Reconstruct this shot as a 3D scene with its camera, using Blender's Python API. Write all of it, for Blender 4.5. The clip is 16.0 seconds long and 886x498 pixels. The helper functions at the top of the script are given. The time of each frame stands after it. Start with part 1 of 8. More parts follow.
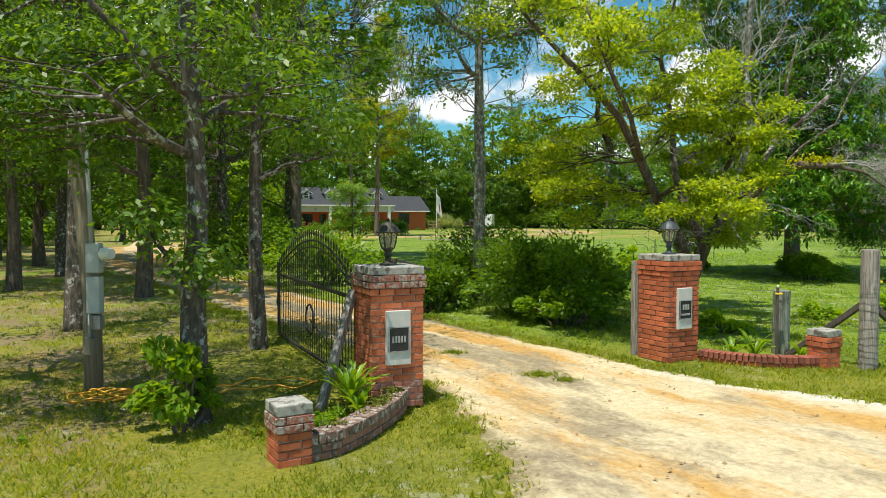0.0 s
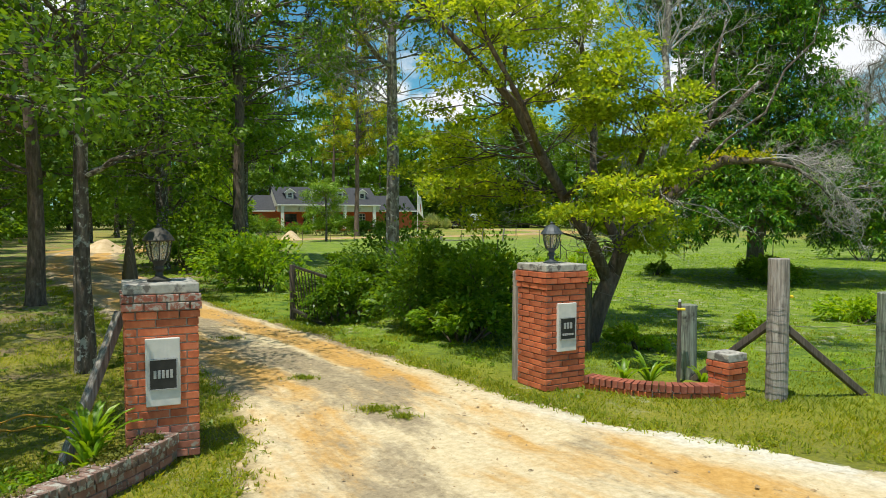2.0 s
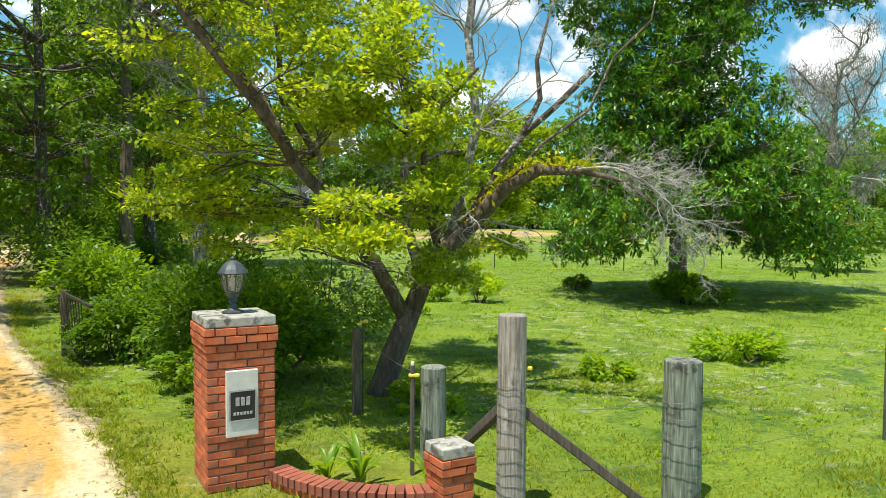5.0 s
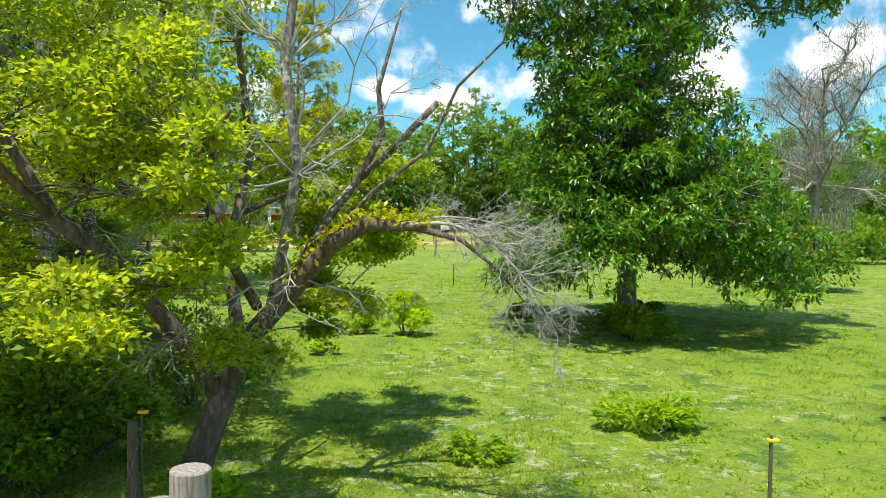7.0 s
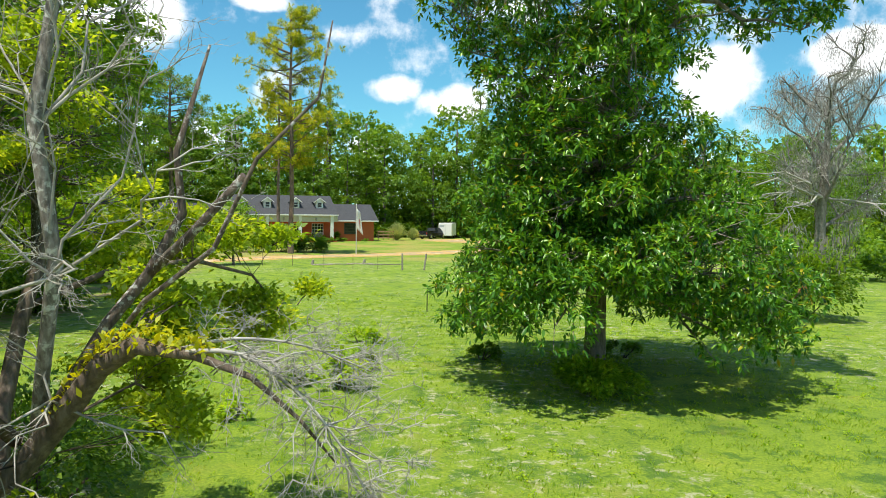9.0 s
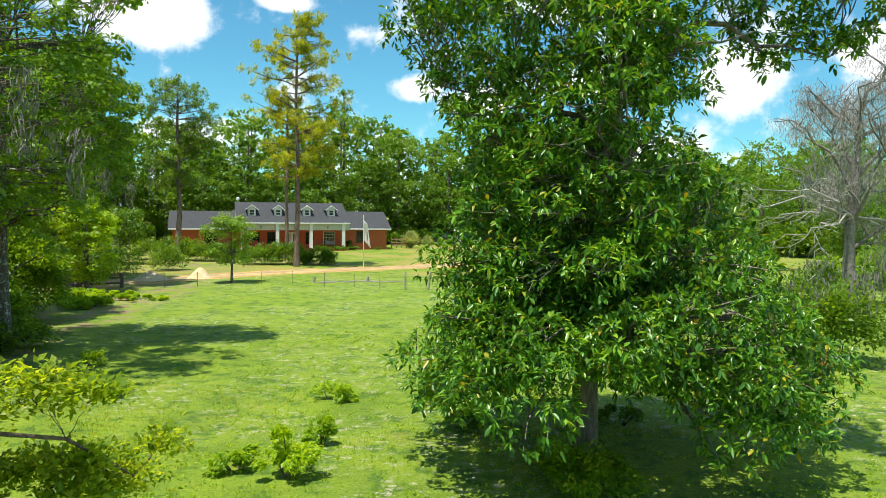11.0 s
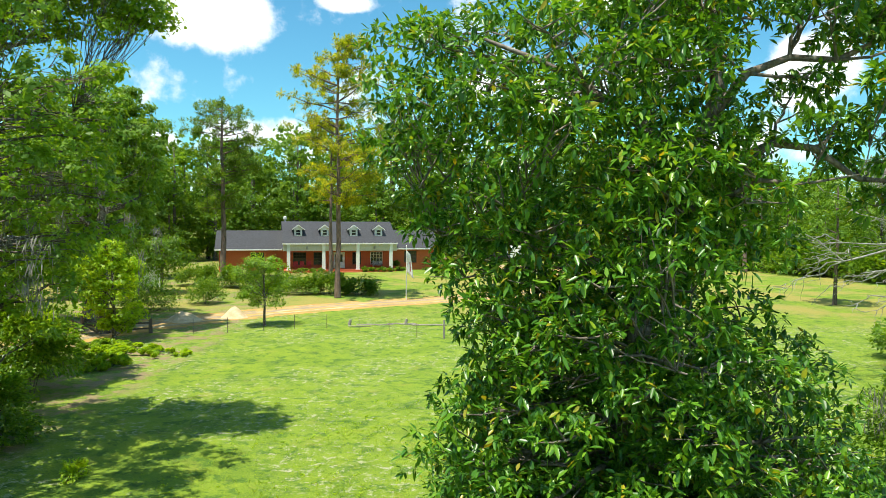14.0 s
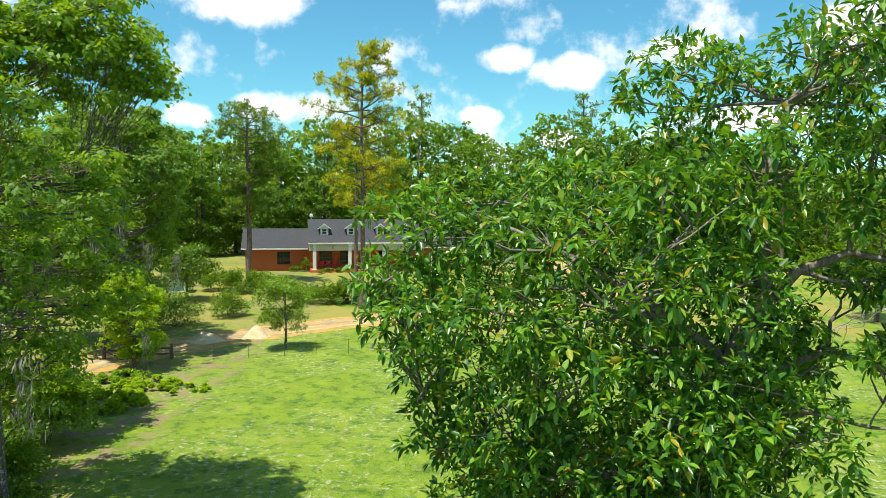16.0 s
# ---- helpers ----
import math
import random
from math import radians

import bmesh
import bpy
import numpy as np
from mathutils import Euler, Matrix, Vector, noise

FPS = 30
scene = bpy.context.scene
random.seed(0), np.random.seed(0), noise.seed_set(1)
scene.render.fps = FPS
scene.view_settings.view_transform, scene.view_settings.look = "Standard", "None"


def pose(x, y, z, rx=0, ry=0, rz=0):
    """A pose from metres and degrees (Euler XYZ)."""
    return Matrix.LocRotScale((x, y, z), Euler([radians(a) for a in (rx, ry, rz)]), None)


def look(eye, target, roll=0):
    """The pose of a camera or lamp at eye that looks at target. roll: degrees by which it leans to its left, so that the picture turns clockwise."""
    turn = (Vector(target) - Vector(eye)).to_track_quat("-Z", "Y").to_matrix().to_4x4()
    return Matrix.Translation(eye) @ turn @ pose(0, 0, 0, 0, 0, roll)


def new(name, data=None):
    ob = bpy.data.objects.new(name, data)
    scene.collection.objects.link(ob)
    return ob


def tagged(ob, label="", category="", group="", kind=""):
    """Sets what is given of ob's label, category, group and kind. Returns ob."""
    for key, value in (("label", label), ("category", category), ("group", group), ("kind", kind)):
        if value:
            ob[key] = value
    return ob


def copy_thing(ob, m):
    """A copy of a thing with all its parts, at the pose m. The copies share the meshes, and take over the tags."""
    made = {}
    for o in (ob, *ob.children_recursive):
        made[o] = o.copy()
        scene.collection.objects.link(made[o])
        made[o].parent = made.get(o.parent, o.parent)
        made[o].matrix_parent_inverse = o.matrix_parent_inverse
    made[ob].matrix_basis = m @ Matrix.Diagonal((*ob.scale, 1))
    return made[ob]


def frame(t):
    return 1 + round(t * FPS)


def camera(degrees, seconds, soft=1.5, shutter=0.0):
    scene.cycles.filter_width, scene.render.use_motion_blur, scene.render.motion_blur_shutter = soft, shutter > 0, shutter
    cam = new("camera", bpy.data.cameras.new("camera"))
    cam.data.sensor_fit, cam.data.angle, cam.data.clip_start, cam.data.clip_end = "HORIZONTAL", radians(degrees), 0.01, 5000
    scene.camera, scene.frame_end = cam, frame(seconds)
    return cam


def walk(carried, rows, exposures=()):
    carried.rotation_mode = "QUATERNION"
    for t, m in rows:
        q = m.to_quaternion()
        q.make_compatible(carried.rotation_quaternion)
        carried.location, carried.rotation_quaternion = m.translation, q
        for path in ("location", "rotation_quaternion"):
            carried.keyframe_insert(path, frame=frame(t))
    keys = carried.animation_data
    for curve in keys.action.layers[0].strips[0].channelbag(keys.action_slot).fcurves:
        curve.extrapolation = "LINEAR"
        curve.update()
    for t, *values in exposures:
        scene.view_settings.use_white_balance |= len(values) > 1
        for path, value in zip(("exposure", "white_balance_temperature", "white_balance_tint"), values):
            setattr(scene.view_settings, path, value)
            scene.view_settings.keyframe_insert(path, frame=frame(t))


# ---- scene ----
cam = camera(61.9, 16.0, 0.5, 0.1)
METRES, EYE, TILT, LEAN, TURN = 23.0, 2.0, 0.0, 0.0, 0.0
ROWS = [
    (0.0, 0.0, 0.0, 0.0, 0.0, -2.46, -0.1),
    (0.5, 0.0187, 0.016, 0.0004, -0.0, -2.44, -0.06),
    (1.0, 0.0389, 0.0323, 0.0007, 0.01, -2.46, -0.05),
    (1.5, 0.0596, 0.0489, 0.0012, -0.03, -2.48, -0.04),
    (2.0, 0.0814, 0.0657, 0.002, -0.08, -2.5, -0.03),
    (2.5, 0.1033, 0.0824, 0.0029, -0.15, -2.49, -0.01),
    (3.0, 0.1267, 0.0998, 0.0045, -0.16, -2.51, -0.03),
    (3.5, 0.1499, 0.1164, 0.006, -0.2, -2.53, -0.03),
    (6.0, 0.2622, 0.2061, 0.0285, -0.46, -2.69, -0.53),
    (6.5, 0.2839, 0.2234, 0.0368, -0.34, -2.72, -0.6),
    (7.0, 0.3037, 0.2422, 0.0447, -0.24, -2.69, -0.58),
    (7.5, 0.3227, 0.2624, 0.0528, -0.08, -2.67, -0.56),
    (8.0, 0.3407, 0.2839, 0.062, 0.15, -2.64, -0.54),
    (8.5, 0.3576, 0.3072, 0.0727, 0.43, -2.66, -0.58),
    (9.0, 0.3729, 0.3312, 0.0831, 0.72, -2.66, -0.59),
    (11.5, 0.4316, 0.463, 0.1518, 3.14, -2.76, -0.5),
    (12.0, 0.4396, 0.491, 0.1693, 3.91, -2.77, -0.47),
    (12.5, 0.4464, 0.5187, 0.189, 4.66, -2.83, -0.43),
    (13.0, 0.4518, 0.5446, 0.2106, 5.43, -2.87, -0.42),
    (13.5, 0.456, 0.5691, 0.2342, 6.21, -2.9, -0.42),
    (14.0, 0.4598, 0.5912, 0.2599, 6.97, -2.93, -0.44),
    (14.5, 0.4627, 0.6116, 0.2901, 7.73, -2.96, -0.43),
    (15.0, 0.4646, 0.6296, 0.323, 8.39, -2.98, -0.43),
    (15.5, 0.466, 0.6464, 0.3588, 8.89, -3.27, -0.46),
    (16.0, 0.4666, 0.6607, 0.3991, 9.32, -4.95, -0.52),
]
walk(cam, [(t, pose(0, 0, EYE, TILT, LEAN, TURN) @ pose(METRES * x, METRES * y, METRES * z, 90 + pitch, roll, yaw)) for t, x, y, z, yaw, pitch, roll in ROWS],
     [(0.0, 0.1), (1.5, 0.02), (2.5, -0.03), (3.5, 0.1), (6.0, 0.46), (9.0, 0.38), (11.5, 0.44), (14.0, 0.54), (15.0, 0.52), (16.0, 0.40)])

# ---------------------------------------------------------------- light
SUN_DIR = Vector((-0.17, -0.25, 0.95)).normalized()
wd = bpy.data.worlds.new("sky")
scene.world = wd
wd.use_nodes = True
wn, wl = wd.node_tree.nodes, wd.node_tree.links
wn.clear()
sky = wn.new("ShaderNodeTexSky")
sky.sky_type, sky.sun_disc = "NISHITA", False
sky.sun_elevation = math.asin(SUN_DIR.z)
sky.sun_rotation = math.atan2(SUN_DIR.x, SUN_DIR.y)
sky.air_density, sky.dust_density, sky.ozone_density = 1.0, 0.3, 1.6


def wnode(kind, **props):
    nd = wn.new(kind)
    for k, v in props.items():
        if k == "op":
            nd.operation = v
        elif k == "blend":
            nd.data_type, nd.blend_type = "RGBA", v
    return nd


def wmath(op, a, b=None, clamp=False):
    nd = wnode("ShaderNodeMath", op=op)
    nd.use_clamp = clamp
    for i, v in enumerate((a, b)):
        if v is None:
            continue
        if isinstance(v, (int, float)):
            nd.inputs[i].default_value = v
        else:
            wl.new(v, nd.inputs[i])
    return nd.outputs[0]


wtc = wn.new("ShaderNodeTexCoord")
wn1 = wn.new("ShaderNodeTexNoise")
wn1.inputs["Scale"].default_value, wn1.inputs["Detail"].default_value, wn1.inputs["Roughness"].default_value = 19.0, 8.0, 0.6
wl.new(wtc.outputs["Generated"], wn1.inputs["Vector"])
# cumulus banks: azimuth left of ahead, elevation, half width, half height, in degrees
CLOUDS = [(24.0, 13.6, 5.6, 3.0), (14.4, 15.4, 2.6, 0.9), (4.8, 9.4, 2.7, 1.35), (0.2, 8.4, 3.3, 1.7), (-7.7, 9.6, 3.0, 1.5), (21.0, 5.8, 4.6, 1.4), (28.3, 4.9, 2.3, 1.1),
          (6.5, 5.2, 2.0, 0.9), (0.5, 3.6, 2.6, 0.9), (-19.5, 9.6, 3.6, 3.0), (-28.2, 11.0, 3.0, 1.9), (-4.2, 15.4, 4.0, 1.7), (-13.0, 5.0, 4.0, 1.0), (-33.0, 8.5, 2.6, 1.3), (-20.0, 16.4, 3.4, 1.0),
          (45.0, 15.0, 9.0, 5.0), (70.0, 20.0, 12.0, 6.0), (-70.0, 18.0, 14.0, 6.0), (120.0, 22.0, 16.0, 8.0), (170.0, 16.0, 14.0, 6.0), (-120.0, 24.0, 16.0, 8.0)]
cover = None
for az, el, hw, hh in CLOUDS:
    a_, e_ = radians(az), radians(el)
    mid = Vector((-math.sin(a_) * math.cos(e_), math.cos(a_) * math.cos(e_), math.sin(e_)))
    side = Vector((math.cos(a_), math.sin(a_), 0))
    over = side.cross(mid)
    dots = []
    for axis, half in ((side, hw), (over, hh)):
        dp = wnode("ShaderNodeVectorMath", op="DOT_PRODUCT")
        wl.new(wtc.outputs["Generated"], dp.inputs[0])
        dp.inputs[1].default_value = axis
        dots.append(wmath("POWER", wmath("ABSOLUTE", wmath("DIVIDE", wmath("SUBTRACT", dp.outputs["Value"], axis.dot(mid)), math.sin(radians(half)))), 2.0))
    dp = wnode("ShaderNodeVectorMath", op="DOT_PRODUCT")
    wl.new(wtc.outputs["Generated"], dp.inputs[0])
    dp.inputs[1].default_value = mid
    front = wmath("GREATER_THAN", dp.outputs["Value"], 0.0)
    one = wmath("MULTIPLY", wmath("SUBTRACT", 1.0, wmath("ADD", dots[0], dots[1])), front)
    cover = one if cover is None else wmath("MAXIMUM", cover, one)
wn2 = wn.new("ShaderNodeTexNoise")
wn2.inputs["Scale"].default_value, wn2.inputs["Detail"].default_value, wn2.inputs["Roughness"].default_value = 7.0, 3.0, 0.5
wl.new(wtc.outputs["Generated"], wn2.inputs["Vector"])
billow = wmath("ADD", wmath("MULTIPLY", wmath("SUBTRACT", wn1.outputs["Fac"], 0.5), 2.3), wmath("MULTIPLY", wmath("SUBTRACT", wn2.outputs["Fac"], 0.5), 2.4))
puff = wmath("ADD", wmath("MAXIMUM", cover, -1.9), billow)
edge = wn.new("ShaderNodeMapRange")
edge.interpolation_type = "SMOOTHSTEP"
edge.inputs["From Min"].default_value, edge.inputs["From Max"].default_value = 0.0, 0.75
wl.new(puff, edge.inputs["Value"])
tint = wnode("ShaderNodeMix", blend="MULTIPLY")
tint.inputs["Factor"].default_value = 1.0
wl.new(sky.outputs["Color"], tint.inputs["A"])
tint.inputs["B"].default_value = (0.60, 1.27, 1.34, 1)
wmix = wnode("ShaderNodeMix", blend="MIX")
wl.new(edge.outputs["Result"], wmix.inputs["Factor"])
wl.new(tint.outputs["Result"], wmix.inputs["A"])
wmix.inputs["B"].default_value = (11.5, 11.7, 12.0, 1)
bg = wn.new("ShaderNodeBackground")
bg.inputs["Strength"].default_value = 0.085
wl.new(wmix.outputs["Result"], bg.inputs["Color"])
wout = wn.new("ShaderNodeOutputWorld")
wl.new(bg.outputs["Background"], wout.inputs["Surface"])

sun_data = bpy.data.lights.new("sun", "SUN")
sun_data.energy, sun_data.angle, sun_data.color = 5.0, radians(0.55), (1.0, 0.94, 0.80)
sun = new("sun", sun_data)
sun.matrix_world = look(SUN_DIR * 60, (0, 0, 0))

# ---------------------------------------------------------------- materials
def nodes_of(name):
    m = bpy.data.materials.new(name)
    m.use_nodes = True
    nt = m.node_tree
    return m, nt, nt.nodes["Principled BSDF"]


def noise_of(nt, coord, scale, detail=5.0, rough=0.55, stretch=None):
    tc = nt.nodes.new("ShaderNodeTexCoord")
    src = tc.outputs["Object"]
    if coord == "world":
        src = nt.nodes.new("ShaderNodeNewGeometry").outputs["Position"]
    if stretch:
        mp = nt.nodes.new("ShaderNodeMapping")
        mp.inputs["Scale"].default_value = stretch
        nt.links.new(src, mp.inputs["Vector"])
        src = mp.outputs["Vector"]
    nz = nt.nodes.new("ShaderNodeTexNoise")
    nz.inputs["Scale"].default_value, nz.inputs["Detail"].default_value, nz.inputs["Roughness"].default_value = scale, detail, rough
    nt.links.new(src, nz.inputs["Vector"])
    return nz.outputs["Fac"]


def ramp_of(nt, fac, stops):
    rp = nt.nodes.new("ShaderNodeValToRGB")
    while len(rp.color_ramp.elements) < len(stops):
        rp.color_ramp.elements.new(0.5)
    for e, (p, c) in zip(rp.color_ramp.elements, stops):
        e.position = p
        e.color = (*c, 1) if len(c) == 3 else c
    nt.links.new(fac, rp.inputs["Fac"])
    return rp.outputs["Color"]


def mix_of(nt, fac, a, b, blend="MIX"):
    mx = nt.nodes.new("ShaderNodeMix")
    mx.data_type, mx.blend_type = "RGBA", blend
    for sock, v in ((mx.inputs["Factor"], fac), (mx.inputs["A"], a), (mx.inputs["B"], b)):
        if isinstance(v, (int, float)):
            sock.default_value = v
        elif isinstance(v, tuple):
            sock.default_value = (*v, 1)
        else:
            nt.links.new(v, sock)
    return mx.outputs["Result"]


def step_of(nt, fac, lo, hi):
    mr = nt.nodes.new("ShaderNodeMapRange")
    mr.interpolation_type = "SMOOTHSTEP"
    mr.inputs["From Min"].default_value, mr.inputs["From Max"].default_value = lo, hi
    nt.links.new(fac, mr.inputs["Value"])
    return mr.outputs["Result"]


def bump_of(nt, bsdf, fac, strength, dist=0.02):
    b = nt.nodes.new("ShaderNodeBump")
    b.inputs["Strength"].default_value, b.inputs["Distance"].default_value = strength, dist
    nt.links.new(fac, b.inputs["Height"])
    nt.links.new(b.outputs["Normal"], bsdf.inputs["Normal"])


def surface(name, stops, scale, rough=0.8, metal=0.0, bump=0.3, dist=0.01, stretch=None, stain=None, coord="object", vary=0.0, detail=6.0):
    """Grain from one noise, optional stain (colour, scale, lo, hi) from a second, optional variation from piece to piece."""
    m, nt, bsdf = nodes_of(name)
    fac = noise_of(nt, coord, scale, detail, 0.6, stretch)
    col = ramp_of(nt, fac, stops)
    if vary:
        oi = nt.nodes.new("ShaderNodeObjectInfo")
        tone = ramp_of(nt, oi.outputs["Random"], [(0.0, (1 - vary,) * 3), (1.0, (1 + vary, 1 + vary * 0.9, 1 + vary * 0.8))])
        col = mix_of(nt, 1.0, col, tone, "MULTIPLY")
    if stain:
        c, sc, lo, hi = stain
        col = mix_of(nt, step_of(nt, noise_of(nt, coord, sc, 7.0, 0.65), lo, hi), col, c)
    nt.links.new(col, bsdf.inputs["Base Color"])
    bsdf.inputs["Roughness"].default_value, bsdf.inputs["Metallic"].default_value = rough, metal
    if bump:
        bump_of(nt, bsdf, fac, bump, dist)
    return m


def leafy(name, dark, light, pale, through_light=0.4, rough=0.45, accent=None):
    """Leaf: colour varies from leaf to leaf and in drifts over the crown; light passes through."""
    m, nt, bsdf = nodes_of(name)
    geo = nt.nodes.new("ShaderNodeNewGeometry")
    stops = [(0.0, dark), (0.55, light), (1.0, pale)]
    if accent:
        stops = [(0.0, dark), (0.5, light), (0.93, pale), (0.985, accent)]
    col = ramp_of(nt, geo.outputs["Random Per Island"], stops)
    drift = ramp_of(nt, noise_of(nt, "world", 0.55, 3.0), [(0.3, (0.72, 0.8, 0.8)), (0.7, (1.25, 1.15, 1.0))])
    col = mix_of(nt, 1.0, col, drift, "MULTIPLY")
    nt.links.new(col, bsdf.inputs["Base Color"])
    bsdf.inputs["Roughness"].default_value = rough
    tr = nt.nodes.new("ShaderNodeBsdfTranslucent")
    warm = mix_of(nt, 1.0, col, (2.3, 1.9, 0.7), "MULTIPLY")
    nt.links.new(warm, tr.inputs["Color"])
    ms = nt.nodes.new("ShaderNodeMixShader")
    ms.inputs["Fac"].default_value = through_light
    nt.links.new(bsdf.outputs["BSDF"], ms.inputs[1])
    nt.links.new(tr.outputs["BSDF"], ms.inputs[2])
    nt.links.new(ms.outputs["Shader"], nt.nodes["Material Output"].inputs["Surface"])
    return m


M = {}
M["brick"] = surface("red_brick", [(0.25, (0.30, 0.068, 0.027)), (0.55, (0.50, 0.13, 0.052)), (0.8, (0.60, 0.21, 0.095))], 9, 0.85, bump=0.4, dist=0.006, vary=0.3,
                     stain=((0.17, 0.14, 0.13), 14, 0.60, 0.72))
M["brick_worn"] = surface("worn_brick", [(0.25, (0.20, 0.055, 0.035)), (0.6, (0.33, 0.12, 0.08)), (0.8, (0.40, 0.22, 0.16))], 12, 0.9, bump=0.5, dist=0.006, vary=0.3,
                          stain=((0.38, 0.35, 0.31), 26, 0.47, 0.57), coord="world")
M["brick_pale"] = surface("bleached_brick", [(0.25, (0.30, 0.10, 0.065)), (0.55, (0.42, 0.16, 0.11)), (0.8, (0.50, 0.25, 0.19))], 9, 0.88, bump=0.4, dist=0.006, vary=0.25, coord="world",
                          stain=((0.40, 0.34, 0.30), 11, 0.56, 0.68))
M["brick_aged"] = surface("aged_brick", [(0.25, (0.20, 0.085, 0.06)), (0.55, (0.32, 0.15, 0.115)), (0.8, (0.40, 0.24, 0.20))], 12, 0.92, bump=0.5, dist=0.006, vary=0.25, coord="world",
                          stain=((0.34, 0.31, 0.27), 15, 0.52, 0.64))
M["brick_lichen"] = surface("lichened_brick", [(0.25, (0.11, 0.075, 0.06)), (0.55, (0.24, 0.15, 0.12)), (0.8, (0.34, 0.24, 0.20))], 12, 0.92, bump=0.6, dist=0.008, vary=0.22, coord="world",
                            stain=((0.40, 0.39, 0.345), 17, 0.50, 0.60))
M["brick_faded"] = surface("faded_brick", [(0.25, (0.36, 0.085, 0.035)), (0.55, (0.55, 0.15, 0.062)), (0.8, (0.64, 0.25, 0.13))], 9, 0.87, bump=0.4, dist=0.006, vary=0.26,
                          stain=((0.46, 0.34, 0.26), 13, 0.61, 0.74))
M["brick_dull"] = surface("dull_brick", [(0.25, (0.19, 0.055, 0.035)), (0.55, (0.30, 0.09, 0.055)), (0.8, (0.38, 0.15, 0.10))], 9, 0.88, bump=0.4, dist=0.006, vary=0.3,
                          stain=((0.15, 0.12, 0.11), 14, 0.56, 0.70))
M["mortar"] = surface("mortar", [(0.3, (0.36, 0.32, 0.28)), (0.7, (0.54, 0.49, 0.43))], 40, 0.95, bump=0.4, dist=0.004)
M["mortar_dark"] = surface("dark_mortar", [(0.3, (0.13, 0.105, 0.09)), (0.7, (0.24, 0.20, 0.175))], 40, 0.95, bump=0.4, dist=0.004)
M["cast_stone"] = surface("cast_stone", [(0.3, (0.30, 0.29, 0.26)), (0.6, (0.44, 0.43, 0.39)), (0.8, (0.56, 0.54, 0.5))], 14, 0.9, bump=0.3, dist=0.004,
                          stain=((0.13, 0.12, 0.11), 9, 0.48, 0.62))
M["plate"] = surface("sign_stone", [(0.3, (0.52, 0.52, 0.49)), (0.7, (0.68, 0.67, 0.63))], 8, 0.8, bump=0.1, dist=0.002)
M["plaque"] = surface("black_plaque", [(0.3, (0.012, 0.013, 0.014)), (0.7, (0.03, 0.03, 0.03))], 20, 0.5, bump=0.1, dist=0.001)
M["letter"] = surface("plaque_letter", [(0.3, (0.30, 0.31, 0.31)), (0.7, (0.45, 0.45, 0.44))], 20, 0.5, bump=0.0)
M["iron"] = surface("black_iron", [(0.3, (0.026, 0.025, 0.021)), (0.6, (0.065, 0.06, 0.046)), (0.8, (0.13, 0.10, 0.065))], 18, 0.6, 0.3, bump=0.2, dist=0.002)
M["lamp_iron"] = surface("lamp_metal", [(0.3, (0.035, 0.045, 0.055)), (0.7, (0.085, 0.10, 0.115))], 16, 0.5, 0.2, bump=0.15, dist=0.002)
M["post_wood"] = surface("weathered_post", [(0.25, (0.07, 0.058, 0.05)), (0.48, (0.29, 0.255, 0.225)), (0.72, (0.54, 0.50, 0.46))], 9, 0.95, bump=1.0, dist=0.014, stretch=(6, 6, 0.35),
                         stain=((0.05, 0.045, 0.04), 3, 0.56, 0.70))
M["post_green"] = surface("treated_post", [(0.25, (0.05, 0.048, 0.04)), (0.48, (0.19, 0.21, 0.17)), (0.72, (0.38, 0.43, 0.35))], 8, 0.95, bump=1.0, dist=0.014, stretch=(6, 6, 0.35),
                          stain=((0.035, 0.03, 0.026), 3, 0.52, 0.66))
M["post_dark"] = surface("old_dark_wood", [(0.2, (0.04, 0.032, 0.026)), (0.6, (0.13, 0.105, 0.085)), (0.85, (0.24, 0.2, 0.17))], 9, 0.95, bump=0.7, dist=0.01, stretch=(5, 5, 0.5))
M["tan_wood"] = surface("tan_timber", [(0.25, (0.20, 0.12, 0.06)), (0.5, (0.36, 0.235, 0.13)), (0.8, (0.48, 0.34, 0.21))], 9, 0.9, bump=0.4, dist=0.006, stretch=(6, 6, 0.3))
M["pole"] = surface("pole_wood", [(0.2, (0.12, 0.10, 0.07)), (0.5, (0.24, 0.205, 0.15)), (0.8, (0.33, 0.29, 0.22))], 9, 0.9, bump=0.4, dist=0.006, stretch=(6, 6, 0.25))
M["bark"] = surface("grey_bark", [(0.25, (0.03, 0.023, 0.018)), (0.5, (0.105, 0.085, 0.068)), (0.75, (0.22, 0.19, 0.16))], 9, 0.95, bump=1.0, dist=0.03, stretch=(2.4, 2.4, 0.7),
                    stain=((0.44, 0.44, 0.40), 9, 0.54, 0.63), coord="world")
M["bark_dark"] = surface("dark_bark", [(0.25, (0.035, 0.027, 0.02)), (0.5, (0.12, 0.09, 0.07)), (0.8, (0.25, 0.20, 0.16))], 7, 0.95, bump=1.0, dist=0.03, stretch=(2.2, 2.2, 0.6), coord="world",
                         stain=((0.22, 0.22, 0.19), 5, 0.62, 0.72))
M["bark_lichen"] = surface("lichened_bark", [(0.25, (0.03, 0.023, 0.018)), (0.5, (0.11, 0.082, 0.064)), (0.8, (0.24, 0.20, 0.165))], 11, 0.95, bump=1.0, dist=0.025, stretch=(2.2, 2.2, 0.7), coord="world",
                           stain=((0.46, 0.46, 0.42), 11, 0.54, 0.63))
